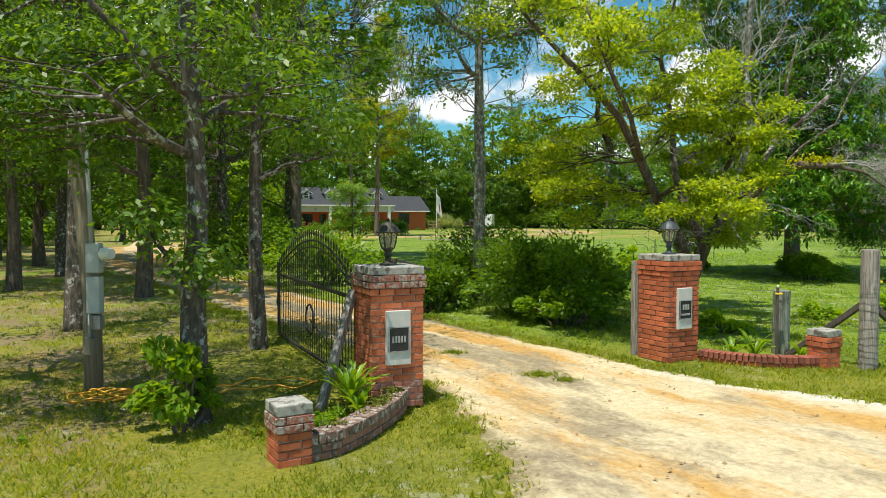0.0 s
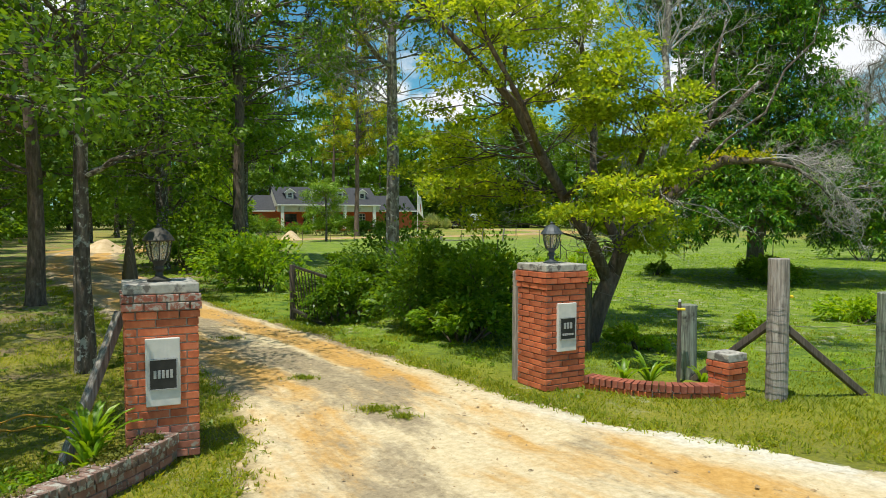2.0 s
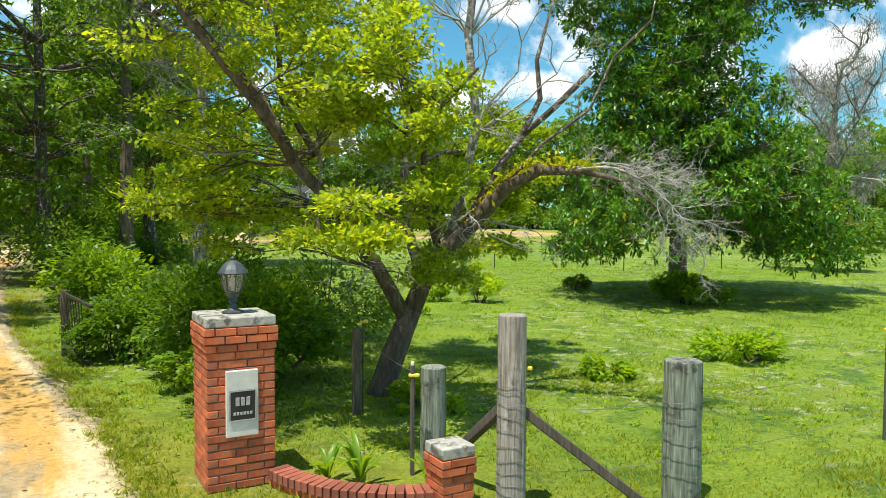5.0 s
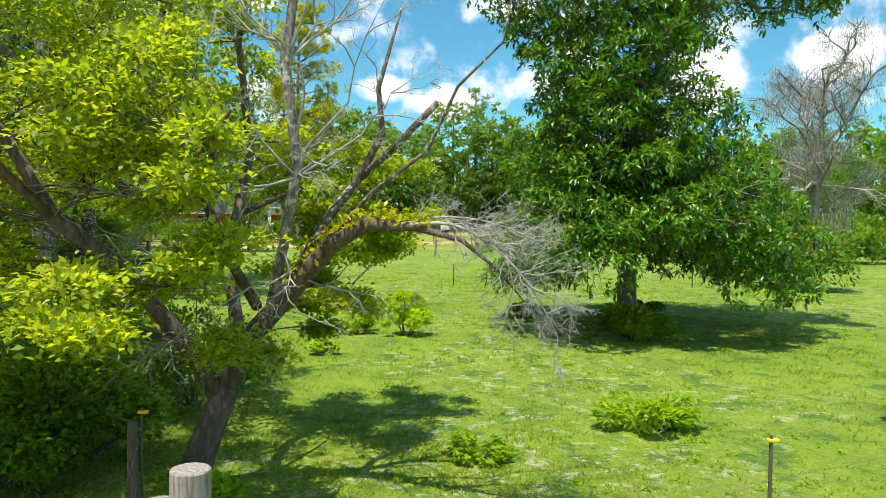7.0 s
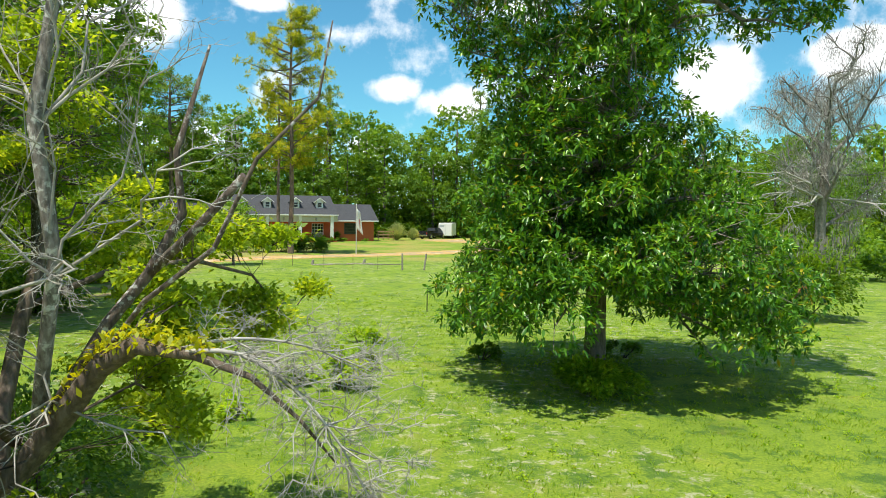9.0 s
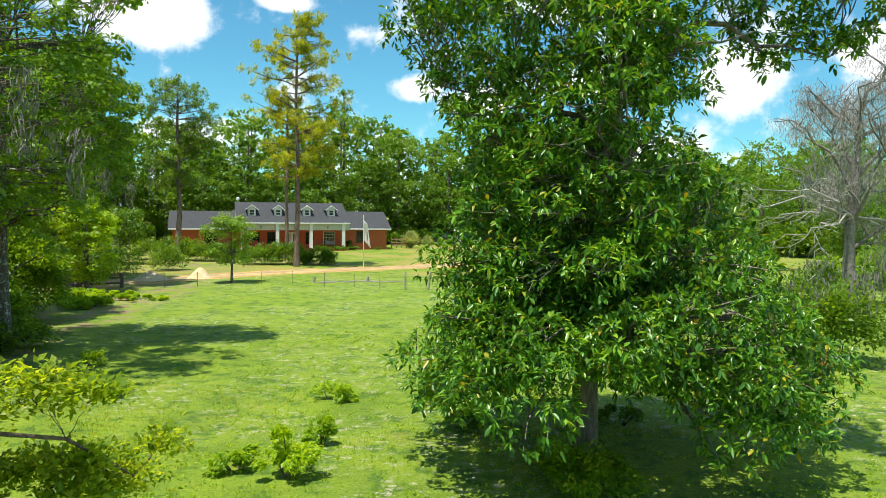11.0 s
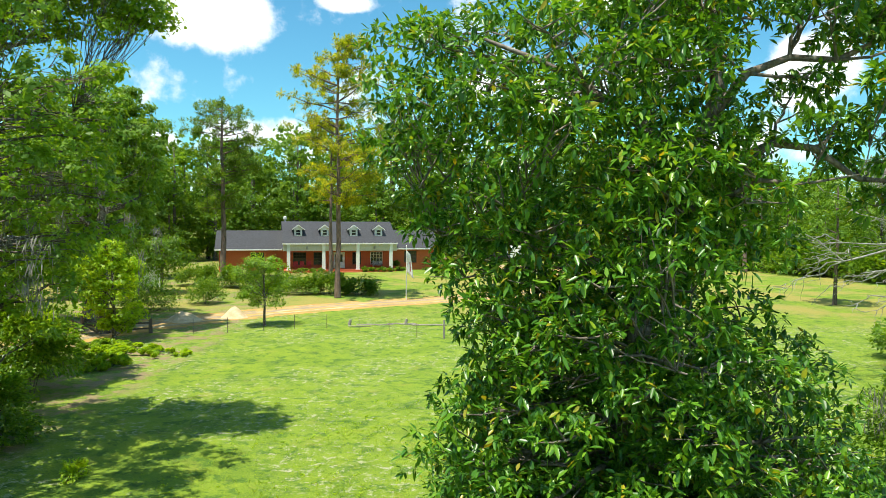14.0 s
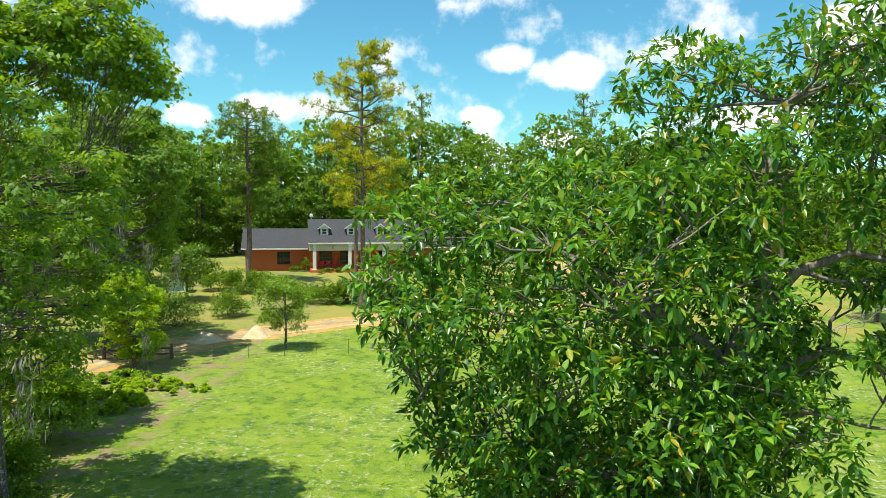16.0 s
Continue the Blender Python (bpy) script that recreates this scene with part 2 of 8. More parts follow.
M["bark_grey"] = surface("grey_brown_bark", [(0.25, (0.07, 0.058, 0.047)), (0.5, (0.19, 0.16, 0.13)), (0.8, (0.34, 0.30, 0.26))], 7, 0.95, bump=1.0, dist=0.03, stretch=(2.2, 2.2, 0.6), coord="world",
                         stain=((0.36, 0.35, 0.31), 5, 0.58, 0.70))
M["bark_pine"] = surface("pine_bark", [(0.25, (0.06, 0.042, 0.032)), (0.5, (0.17, 0.12, 0.095)), (0.8, (0.30, 0.22, 0.18))], 3, 0.95, bump=1.0, dist=0.04, stretch=(2, 2, 0.7), coord="world")
M["bark_pale"] = surface("pale_lichened_bark", [(0.3, (0.06, 0.05, 0.042)), (0.5, (0.20, 0.18, 0.16)), (0.72, (0.40, 0.385, 0.36))], 10, 0.95, bump=0.9, dist=0.02, stretch=(2.0, 2.0, 0.8), coord="world",
                         stain=((0.52, 0.52, 0.48), 9, 0.52, 0.62))
M["twig"] = surface("dead_twig", [(0.3, (0.22, 0.205, 0.18)), (0.7, (0.46, 0.44, 0.41))], 6, 0.95, bump=0.3, dist=0.005, coord="world")
M["dead_wood"] = surface("dead_wood", [(0.3, (0.10, 0.085, 0.07)), (0.7, (0.27, 0.245, 0.22))], 6, 0.95, bump=0.4, dist=0.01, coord="world")
M["moss_green"] = leafy("cushion_moss", (0.06, 0.085, 0.006), (0.12, 0.14, 0.01), (0.2, 0.19, 0.02), 0.2, 0.8)
M["moss_pale"] = surface("pale_hanging_moss", [(0.3, (0.24, 0.23, 0.21)), (0.7, (0.44, 0.42, 0.39))], 5, 0.95, bump=0.0, coord="world")
M["moss"] = surface("hanging_moss", [(0.3, (0.11, 0.11, 0.09)), (0.7, (0.25, 0.24, 0.205))], 5, 0.95, bump=0.0, coord="world")
M["leaf_oak"] = leafy("broad_dark_leaf", (0.026, 0.098, 0.011), (0.074, 0.215, 0.018), (0.19, 0.375, 0.028), 0.28, 0.34, (0.34, 0.30, 0.02))
M["leaf_yellow"] = leafy("yellow_green_leaf", (0.14, 0.235, 0.014), (0.24, 0.355, 0.02), (0.36, 0.44, 0.035), 0.56, 0.5)
M["leaf_mid"] = leafy("oak_leaf", (0.055, 0.135, 0.008), (0.10, 0.205, 0.012), (0.17, 0.29, 0.018), 0.46, 0.45)
M["leaf_shrub"] = leafy("shrub_leaf", (0.055, 0.135, 0.008), (0.098, 0.205, 0.013), (0.16, 0.28, 0.018), 0.5, 0.42)
M["leaf_light"] = leafy("light_shrub_leaf", (0.085, 0.19, 0.008), (0.15, 0.29, 0.012), (0.23, 0.35, 0.018), 0.44, 0.45)
M["leaf_lime"] = leafy("lime_leaf", (0.15, 0.29, 0.008), (0.25, 0.41, 0.012), (0.34, 0.46, 0.02), 0.5, 0.5)
M["leaf_dead"] = leafy("withered_leaf", (0.24, 0.12, 0.05), (0.42, 0.24, 0.11), (0.55, 0.36, 0.2), 0.3, 0.7)
M["leaf_far"] = leafy("woodland_leaf", (0.085, 0.185, 0.012), (0.125, 0.25, 0.02), (0.18, 0.315, 0.03), 0.46, 0.55)
M["needle"] = leafy("pine_needle", (0.13, 0.20, 0.012), (0.25, 0.33, 0.016), (0.38, 0.41, 0.02), 0.5, 0.5, (0.50, 0.40, 0.03))
M["needle_dark"] = leafy("dark_pine_needle", (0.06, 0.14, 0.014), (0.115, 0.22, 0.02), (0.18, 0.28, 0.028), 0.42, 0.5)
M["blade"] = leafy("grass_blade", (0.125, 0.19, 0.012), (0.205, 0.285, 0.016), (0.32, 0.355, 0.03), 0.5, 0.6)
M["blade_field"] = leafy("field_blade", (0.11, 0.225, 0.010), (0.185, 0.325, 0.014), (0.28, 0.40, 0.024), 0.5, 0.6)
M["fern"] = leafy("strap_leaf", (0.13, 0.26, 0.012), (0.20, 0.36, 0.016), (0.28, 0.42, 0.025), 0.4, 0.4)
M["lime_fern"] = leafy("limb_fern", (0.26, 0.30, 0.006), (0.38, 0.42, 0.008), (0.50, 0.50, 0.01), 0.4, 0.5)
M["white_paint"] = surface("white_paint", [(0.3, (0.74, 0.74, 0.72)), (0.7, (0.82, 0.82, 0.8))], 6, 0.5, bump=0.05, dist=0.002)
M["cream_paint"] = surface("cream_siding", [(0.3, (0.52, 0.49, 0.40)), (0.7, (0.60, 0.57, 0.48))], 4, 0.6, bump=0.05, dist=0.002)
M["shingle"] = surface("roof_shingle", [(0.25, (0.026, 0.028, 0.033)), (0.5, (0.046, 0.049, 0.056)), (0.8, (0.072, 0.075, 0.083))], 5, 0.9, bump=0.4, dist=0.01, stain=((0.04, 0.04, 0.045), 0.6, 0.5, 0.7))
M["house_brick"] = surface("house_brick", [(0.2, (0.36, 0.075, 0.028)), (0.5, (0.48, 0.11, 0.04)), (0.8, (0.56, 0.16, 0.06))], 10, 0.85, bump=0.2, dist=0.004, vary=0.22)
M["glass_dark"] = surface("window_glass", [(0.3, (0.012, 0.014, 0.016)), (0.7, (0.035, 0.04, 0.042))], 1.2, 0.06, bump=0.0)
M["yellow"] = surface("yellow_plastic", [(0.3, (0.75, 0.52, 0.02)), (0.7, (0.85, 0.62, 0.03))], 10, 0.45, bump=0.0)
M["orange"] = surface("orange_cord", [(0.3, (0.75, 0.30, 0.02)), (0.7, (0.85, 0.45, 0.04))], 10, 0.5, bump=0.0)
M["grey_box"] = surface("grey_enamel", [(0.3, (0.36, 0.40, 0.42)), (0.7, (0.48, 0.52, 0.54))], 7, 0.45, 0.1, bump=0.05, dist=0.002, stain=((0.25, 0.22, 0.18), 9, 0.62, 0.75))
M["gate_green"] = surface("pale_green_enamel", [(0.3, (0.22, 0.36, 0.27)), (0.7, (0.34, 0.48, 0.38))], 6, 0.5, bump=0.0)
M["steel"] = surface("galvanised_wire", [(0.3, (0.16, 0.155, 0.15)), (0.7, (0.30, 0.29, 0.27))], 12, 0.6, 0.6, bump=0.1, dist=0.001)
M["red_cloth"] = surface("red_cloth", [(0.3, (0.42, 0.04, 0.05)), (0.7, (0.55, 0.07, 0.07))], 8, 0.85, bump=0.2, dist=0.003)
M["sand_pile"] = surface("heaped_sand", [(0.25, (0.44, 0.32, 0.16)), (0.55, (0.60, 0.47, 0.29)), (0.8, (0.72, 0.61, 0.43))], 2.4, 0.95, bump=0.6, dist=0.05, coord="world")
M["car_paint"] = surface("black_car_paint", [(0.3, (0.010, 0.010, 0.012)), (0.7, (0.02, 0.02, 0.022))], 3, 0.25, bump=0.0)
M["rubber"] = surface("tyre_rubber", [(0.3, (0.015, 0.015, 0.015)), (0.7, (0.03, 0.03, 0.03))], 20, 0.85, bump=0.2, dist=0.003)
M["chrome"] = surface("bright_metal", [(0.3, (0.5, 0.5, 0.5)), (0.7, (0.65, 0.65, 0.66))], 8, 0.25, 0.9, bump=0.0)
M["lamp_red"] = surface("red_lens", [(0.3, (0.35, 0.01, 0.01)), (0.7, (0.45, 0.02, 0.02))], 8, 0.3, bump=0.0)


def glass(name, tint_colour, rough=0.05):
    m, nt, bsdf = nodes_of(name)
    bsdf.inputs["Base Color"].default_value = (*tint_colour, 1)
    bsdf.inputs["Roughness"].default_value = rough
    bsdf.inputs["Transmission Weight"].default_value = 0.85
    return m


M["lamp_glass"] = glass("lantern_glass", (0.85, 0.83, 0.74), 0.12)


def ground_material():
    m, nt, bsdf = nodes_of("lawn_and_field")
    fine = noise_of(nt, "world", 20.0, 9.0, 0.75)
    patch = noise_of(nt, "world", 0.33, 5.0, 0.6)
    spot = noise_of(nt, "world", 3.0, 9.0, 0.8)
    lawn = ramp_of(nt, fine, [(0.28, (0.10, 0.12, 0.012)), (0.5, (0.232, 0.238, 0.018)), (0.72, (0.36, 0.325, 0.04))])
    field = ramp_of(nt, fine, [(0.3, (0.060, 0.125, 0.008)), (0.5, (0.165, 0.26, 0.009)), (0.69, (0.29, 0.355, 0.026))])
    weeds = step_of(nt, noise_of(nt, "world", 1.3, 9.0, 0.74), 0.50, 0.60)
    field = mix_of(nt, weeds, field, ramp_of(nt, fine, [(0.3, (0.035, 0.095, 0.006)), (0.7, (0.105, 0.205, 0.009))]))
    tone = ramp_of(nt, noise_of(nt, "world", 0.5, 8.0, 0.72), [(0.3, (0.55, 0.66, 0.6)), (0.5, (1.0, 1.0, 0.95)), (0.7, (1.36, 1.2, 1.1))])
    pos = nt.nodes.new("ShaderNodeNewGeometry").outputs["Position"]
    sep = nt.nodes.new("ShaderNodeSeparateXYZ")
    nt.links.new(pos, sep.inputs["Vector"])
    # pasture behind the fence line, roadside lawn in front of it
    sub = nt.nodes.new("ShaderNodeMath")
    sub.operation = "MULTIPLY_ADD"
    nt.links.new(sep.outputs["X"], sub.inputs[0])
    sub.inputs[1].default_value = 0.55
    nt.links.new(sep.outputs["Y"], sub.inputs[2])
    col = mix_of(nt, step_of(nt, sub.outputs[0], 11.0, 15.0), lawn, field)
    col = mix_of(nt, 1.0, col, tone, "MULTIPLY")
    # under the wood at the drive: thin shaded turf and leaf litter
    wood = nt.nodes.new("ShaderNodeMath")
    wood.operation = "MULTIPLY_ADD"
    nt.links.new(sep.outputs["Y"], wood.inputs[0])
    wood.inputs[1].default_value = 0.42
    nt.links.new(sep.outputs["X"], wood.inputs[2])
    shade = step_of(nt, wood.outputs[0], 1.6, -1.2)
    litter = ramp_of(nt, fine, [(0.3, (0.16, 0.105, 0.03)), (0.5, (0.30, 0.20, 0.055)), (0.72, (0.43, 0.31, 0.12))])
    lit = nt.nodes.new("ShaderNodeMath")
    lit.operation = "MULTIPLY"
    nt.links.new(shade, lit.inputs[0])
    nt.links.new(step_of(nt, patch, 0.47, 0.62), lit.inputs[1])
    col = mix_of(nt, lit.outputs[0], col, litter)
    # bare pale sand showing through the turf
    bare = nt.nodes.new("ShaderNodeMath")
    bare.operation = "MULTIPLY"
    nt.links.new(step_of(nt, spot, 0.525, 0.60), bare.inputs[0])
    nt.links.new(step_of(nt, noise_of(nt, "world", 0.16, 5.0, 0.65), 0.44, 0.56), bare.inputs[1])
    col = mix_of(nt, bare.outputs[0], col, ramp_of(nt, fine, [(0.3, (0.27, 0.275, 0.13)), (0.7, (0.50, 0.49, 0.35))]))
    # worn brown soil along the shaded side of the pasture
    rim = nt.nodes.new("ShaderNodeMath")
    rim.operation = "MULTIPLY_ADD"
    nt.links.new(sep.outputs["Y"], rim.inputs[0])
    rim.inputs[1].default_value = 0.12
    nt.links.new(sep.outputs["X"], rim.inputs[2])
    worn = nt.nodes.new("ShaderNodeMath")
    worn.operation = "MULTIPLY"
    nt.links.new(step_of(nt, rim.outputs[0], -0.8, -2.6), worn.inputs[0])
    nt.links.new(step_of(nt, noise_of(nt, "world", 0.8, 8.0, 0.7), 0.46, 0.58), worn.inputs[1])
    col = mix_of(nt, worn.outputs[0], col, ramp_of(nt, fine, [(0.3, (0.17, 0.125, 0.06)), (0.7, (0.34, 0.26, 0.14))]))
    # dry tan turf round the house
    yard = nt.nodes.new("ShaderNodeMath")
    yard.operation = "MULTIPLY"
    nt.links.new(step_of(nt, sep.outputs["Y"], 64.0, 76.0), yard.inputs[0])
    nt.links.new(step_of(nt, noise_of(nt, "world", 0.16, 5.0, 0.65), 0.42, 0.6), yard.inputs[1])
    col = mix_of(nt, yard.outputs[0], col, ramp_of(nt, fine, [(0.3, (0.20, 0.19, 0.03)), (0.7, (0.36, 0.31, 0.07))]))
    dry = step_of(nt, noise_of(nt, "world", 0.7, 5.0, 0.65), 0.55, 0.75)
    half = nt.nodes.new("ShaderNodeMath")
    half.operation = "MULTIPLY"
    nt.links.new(dry, half.inputs[0])
    half.inputs[1].default_value = 0.45
    col = mix_of(nt, half.outputs[0], col, (0.30, 0.27, 0.05))
    nt.links.new(col, bsdf.inputs["Base Color"])
    bsdf.inputs["Roughness"].default_value = 0.95
    bump_of(nt, bsdf, noise_of(nt, "world", 14.0, 8.0, 0.75), 0.8, 0.06)
    return m


def road_material():
    """Sand and clay: streaks run along the track, clay beside the wheel lines, greyer turf crumbs on the crown."""
    m, nt, bsdf = nodes_of("sand_and_clay_track")
    uv = nt.nodes.new("ShaderNodeUVMap")
    uv.uv_map = "along"

    def streaked(scale, sx, sy, detail=6.0, rough=0.62):
        mp = nt.nodes.new("ShaderNodeMapping")
        mp.inputs["Scale"].default_value = (sx, sy, 1)
        nt.links.new(uv.outputs["UV"], mp.inputs["Vector"])
        nz = nt.nodes.new("ShaderNodeTexNoise")
        nz.inputs["Scale"].default_value, nz.inputs["Detail"].default_value, nz.inputs["Roughness"].default_value = scale, detail, rough
        nt.links.new(mp.outputs["Vector"], nz.inputs["Vector"])
        return nz.outputs["Fac"]
    fine = noise_of(nt, "world", 16.0, 9.0, 0.72)
    pale = ramp_of(nt, fine, [(0.22, (0.38, 0.295, 0.165)), (0.5, (0.61, 0.505, 0.315)), (0.78, (0.76, 0.68, 0.49))])
    clay = ramp_of(nt, fine, [(0.22, (0.34, 0.185, 0.045)), (0.5, (0.53, 0.31, 0.085)), (0.78, (0.64, 0.42, 0.16))])
    grey = ramp_of(nt, fine, [(0.28, (0.17, 0.13, 0.075)), (0.6, (0.36, 0.295, 0.19))])
    # washed white sand along the edges
    uf = nt.nodes.new("ShaderNodeUVMap")
    uf.uv_map = "across"
    sp = nt.nodes.new("ShaderNodeSeparateXYZ")
    nt.links.new(uf.outputs["UV"], sp.inputs["Vector"])
    def calc(op, a, b):
        nd = nt.nodes.new("ShaderNodeMath")
        nd.operation = op
        for sock, v in zip(nd.inputs, (a, b)):
            if isinstance(v, (int, float)):
                sock.default_value = v
            else:
                nt.links.new(v, sock)
        return nd.outputs[0]
    gy = nt.nodes.new("ShaderNodeSeparateXYZ")
    nt.links.new(nt.nodes.new("ShaderNodeNewGeometry").outputs["Position"], gy.inputs["Vector"])
    # clay shows in the two wheel lines, grey packed soil between them; the same grey paints tree shade on the left side
    wheel = calc("ABSOLUTE", calc("SUBTRACT", calc("ABSOLUTE", sp.outputs["Y"], 0.0), 0.40), 0.0)
    inner = step_of(nt, gy.outputs["Y"], 7.0, 12.0)
    rut = calc("MULTIPLY", step_of(nt, wheel, 0.30, 0.06), calc("ADD", calc("MULTIPLY", inner, 0.12), 0.06))
    clayey = calc("ADD", calc("ADD", streaked(1.0, 1.1, 0.28, 9.0, 0.70), rut), calc("MULTIPLY", step_of(nt, gy.outputs["Y"], 14.0, 22.0), 0.05))
    col = mix_of(nt, step_of(nt, clayey, 0.48, 0.68), pale, clay)
    mid_grey = calc("MULTIPLY", step_of(nt, wheel, 0.10, 0.34), calc("ADD", calc("MULTIPLY", inner, 0.13), 0.01))
    # more grey to the left: shade on that side put into the colour
    greyer = calc("ADD", calc("ADD", streaked(1.1, 1.0, 0.36, 10.0, 0.74), mid_grey), calc("MULTIPLY", sp.outputs["Y"], 0.06))
    col = mix_of(nt, step_of(nt, greyer, 0.48, 0.64), col, grey)
    ed = nt.nodes.new("ShaderNodeMath")
    ed.operation = "MULTIPLY"
    rim = step_of(nt, sp.outputs["X"], 0.80, 0.98)
    dirt = calc("MULTIPLY", rim, step_of(nt, noise_of(nt, "world", 3.5, 9.0, 0.75), 0.36, 0.56))
    col = mix_of(nt, dirt, col, ramp_of(nt, fine, [(0.3, (0.12, 0.10, 0.035)), (0.7, (0.27, 0.22, 0.09))]))
    mouth = calc("MULTIPLY", step_of(nt, sp.outputs["Y"], -0.2, -0.6), step_of(nt, gy.outputs["Y"], 10.5, 8.0))
    nt.links.new(calc("MULTIPLY", mouth, step_of(nt, sp.outputs["X"], 0.66, 0.86)), ed.inputs[0])
    nt.links.new(step_of(nt, noise_of(nt, "world", 2.4, 8.0, 0.7), 0.36, 0.52), ed.inputs[1])
    col = mix_of(nt, ed.outputs[0], col, ramp_of(nt, fine, [(0.25, (0.46, 0.41, 0.31)), (0.5, (0.66, 0.62, 0.52)), (0.75, (0.80, 0.77, 0.68))]))
    mott = ramp_of(nt, noise_of(nt, "world", 9.0, 9.0, 0.8), [(0.3, (0.82, 0.80, 0.76)), (0.5, (1.0, 1.0, 1.0)), (0.7, (1.08, 1.08, 1.08))])
    col = mix_of(nt, 1.0, col, mott, "MULTIPLY")
    crumb = step_of(nt, noise_of(nt, "world", 5.0, 8.0, 0.75), 0.62, 0.70)
    col = mix_of(nt, crumb, col, (0.17, 0.125, 0.07))
    nt.links.new(col, bsdf.inputs["Base Color"])
    bsdf.inputs["Roughness"].default_value = 0.95
    bump_of(nt, bsdf, noise_of(nt, "world", 8.0, 10.0, 0.7), 0.5, 0.04)
    return m


M["clay"] = surface("orange_clay_verge", [(0.25, (0.30, 0.16, 0.035)), (0.5, (0.46, 0.27, 0.07)), (0.8, (0.58, 0.40, 0.15))], 2.2, 0.95, bump=0.5, dist=0.05, coord="world", stain=((0.22, 0.24, 0.05), 0.9, 0.50, 0.62))
M["crumb"] = surface("clay_crumb", [(0.3, (0.20, 0.13, 0.06)), (0.5, (0.38, 0.27, 0.14)), (0.7, (0.6, 0.52, 0.38))], 3, 0.95, bump=0.0, coord="world")
M["ground"] = ground_material()
M["road"] = road_material()

# ---------------------------------------------------------------- building helpers
def mesh_of(name, verts, faces, mats=(), smooth=False):
    me = bpy.data.meshes.new(name)
    me.from_pydata([tuple(v) for v in verts], [], [tuple(f) for f in faces])
    for mt in mats:
        me.materials.append(mt)
    if smooth:
        me.shade_smooth()
    return me


def quads_mesh(name, co, mat):
    """A mesh of loose four-cornered leaves: co has shape (n, 4, 3)."""
    n = len(co)
    me = bpy.data.meshes.new(name)
    me.vertices.add(n * 4)
    me.vertices.foreach_set("co", np.ascontiguousarray(co, dtype=np.float32).ravel())
    me.loops.add(n * 4)
    me.loops.foreach_set("vertex_index", np.arange(n * 4, dtype=np.int32))
    me.polygons.add(n)
    me.polygons.foreach_set("loop_start", np.arange(0, n * 4, 4, dtype=np.int32))
    me.update(calc_edges=True)
    me.materials.append(mat)
    return me


def put(ob, parent=None, m=None):
    if parent is not None:
        ob.parent = parent
    if m is not None:
        ob.matrix_basis = m
    return ob


def part(name, data, mat, parent, label="", m=None, smooth=False):
    """One mesh object under a thing or a part. data: a bmesh or a mesh."""
    if isinstance(data, bmesh.types.BMesh):
        me = bpy.data.meshes.new(name)
        data.to_mesh(me)
        data.free()
        if smooth:
            me.shade_smooth()
    else:
        me = data
    if mat is not None and not me.materials:
        me.materials.append(mat)
    ob = put(new(name, me), parent, m)
    if label:
        tagged(ob, label=label)
    return ob


def thing(name, m, label, category, group="", kind=""):
    return tagged(put(new(name), None, m), label, category, group, kind)


def box(sx, sy, sz, bevel=0.0, at=(0, 0, 0), turn=None, bm=None, segments=1):
    """A bevelled box standing on z = at.z, centred in x and y."""
    own = bmesh.new()
    m = Matrix.Translation((at[0], at[1], at[2] + sz / 2))
    if turn is not None:
        m = Matrix.Translation(at) @ turn @ Matrix.Translation((0, 0, sz / 2))
    bmesh.ops.create_cube(own, size=1.0, matrix=Matrix.Diagonal((sx, sy, sz, 1)))
    if bevel:
        bmesh.ops.bevel(own, geom=own.edges[:], offset=bevel, segments=segments, affect="EDGES", profile=0.5)
    bmesh.ops.transform(own, matrix=m, verts=own.verts[:])
    if bm is None:
        return own
    me = bpy.data.meshes.new("tmp")
    own.to_mesh(me)
    own.free()
    bm.from_mesh(me)
    bpy.data.meshes.remove(me)
    return bm


def lathe(profile, sides=20, bm=None, at=(0, 0, 0)):
    """A turned body from (radius, height) pairs, closed at both ends."""
    bm = bm or bmesh.new()
    rings = []
    for r, z in profile:
        rings.append([bm.verts.new((at[0] + r * math.cos(2 * math.pi * i / sides), at[1] + r * math.sin(2 * math.pi * i / sides), at[2] + z)) for i in range(sides)])
    for a, b in zip(rings, rings[1:]):
        for i in range(sides):
            bm.faces.new((a[i], a[(i + 1) % sides], b[(i + 1) % sides], b[i]))
    bm.faces.new(rings[0][::-1])
    bm.faces.new(rings[-1])
    return bm


class Tubes:
    """Tapered tubes gathered into one mesh."""

    def __init__(self):
        self.v, self.f = [], []

    def add(self, pts, radii, sides=6, cap=True, rough=0.0, rng=None):
        pts = [Vector(p) for p in pts]
        rings = []
        ref = Vector((0.3, 0.9, 0.1))
        for i, p in enumerate(pts):
            d = (pts[min(i + 1, len(pts) - 1)] - pts[max(i - 1, 0)])
            d = d.normalized() if d.length > 1e-9 else Vector((0, 0, 1))
            s = d.cross(ref)
            s = s.normalized() if s.length > 1e-4 else d.orthogonal().normalized()
            t = s.cross(d)
            start = len(self.v)
            for k in range(sides):
                a = 2 * math.pi * k / sides
                r = radii[i] * (1 + (rng.uniform(-rough, rough) if rng else 0))
                self.v.append(p + (s * math.cos(a) + t * math.sin(a)) * r)
            rings.append(start)
        for a, b in zip(rings, rings[1:]):
            for k in range(sides):
                k2 = (k + 1) % sides
                self.f.append((a + k, a + k2, b + k2, b + k))
        if cap:
            self.f.append(tuple(rings[0] + k for k in range(sides))[::-1])
            self.f.append(tuple(rings[-1] + k for k in range(sides)))
        return self

    def mesh(self, name, mat, smooth=True):
        return mesh_of(name, self.v, self.f, [mat], smooth)


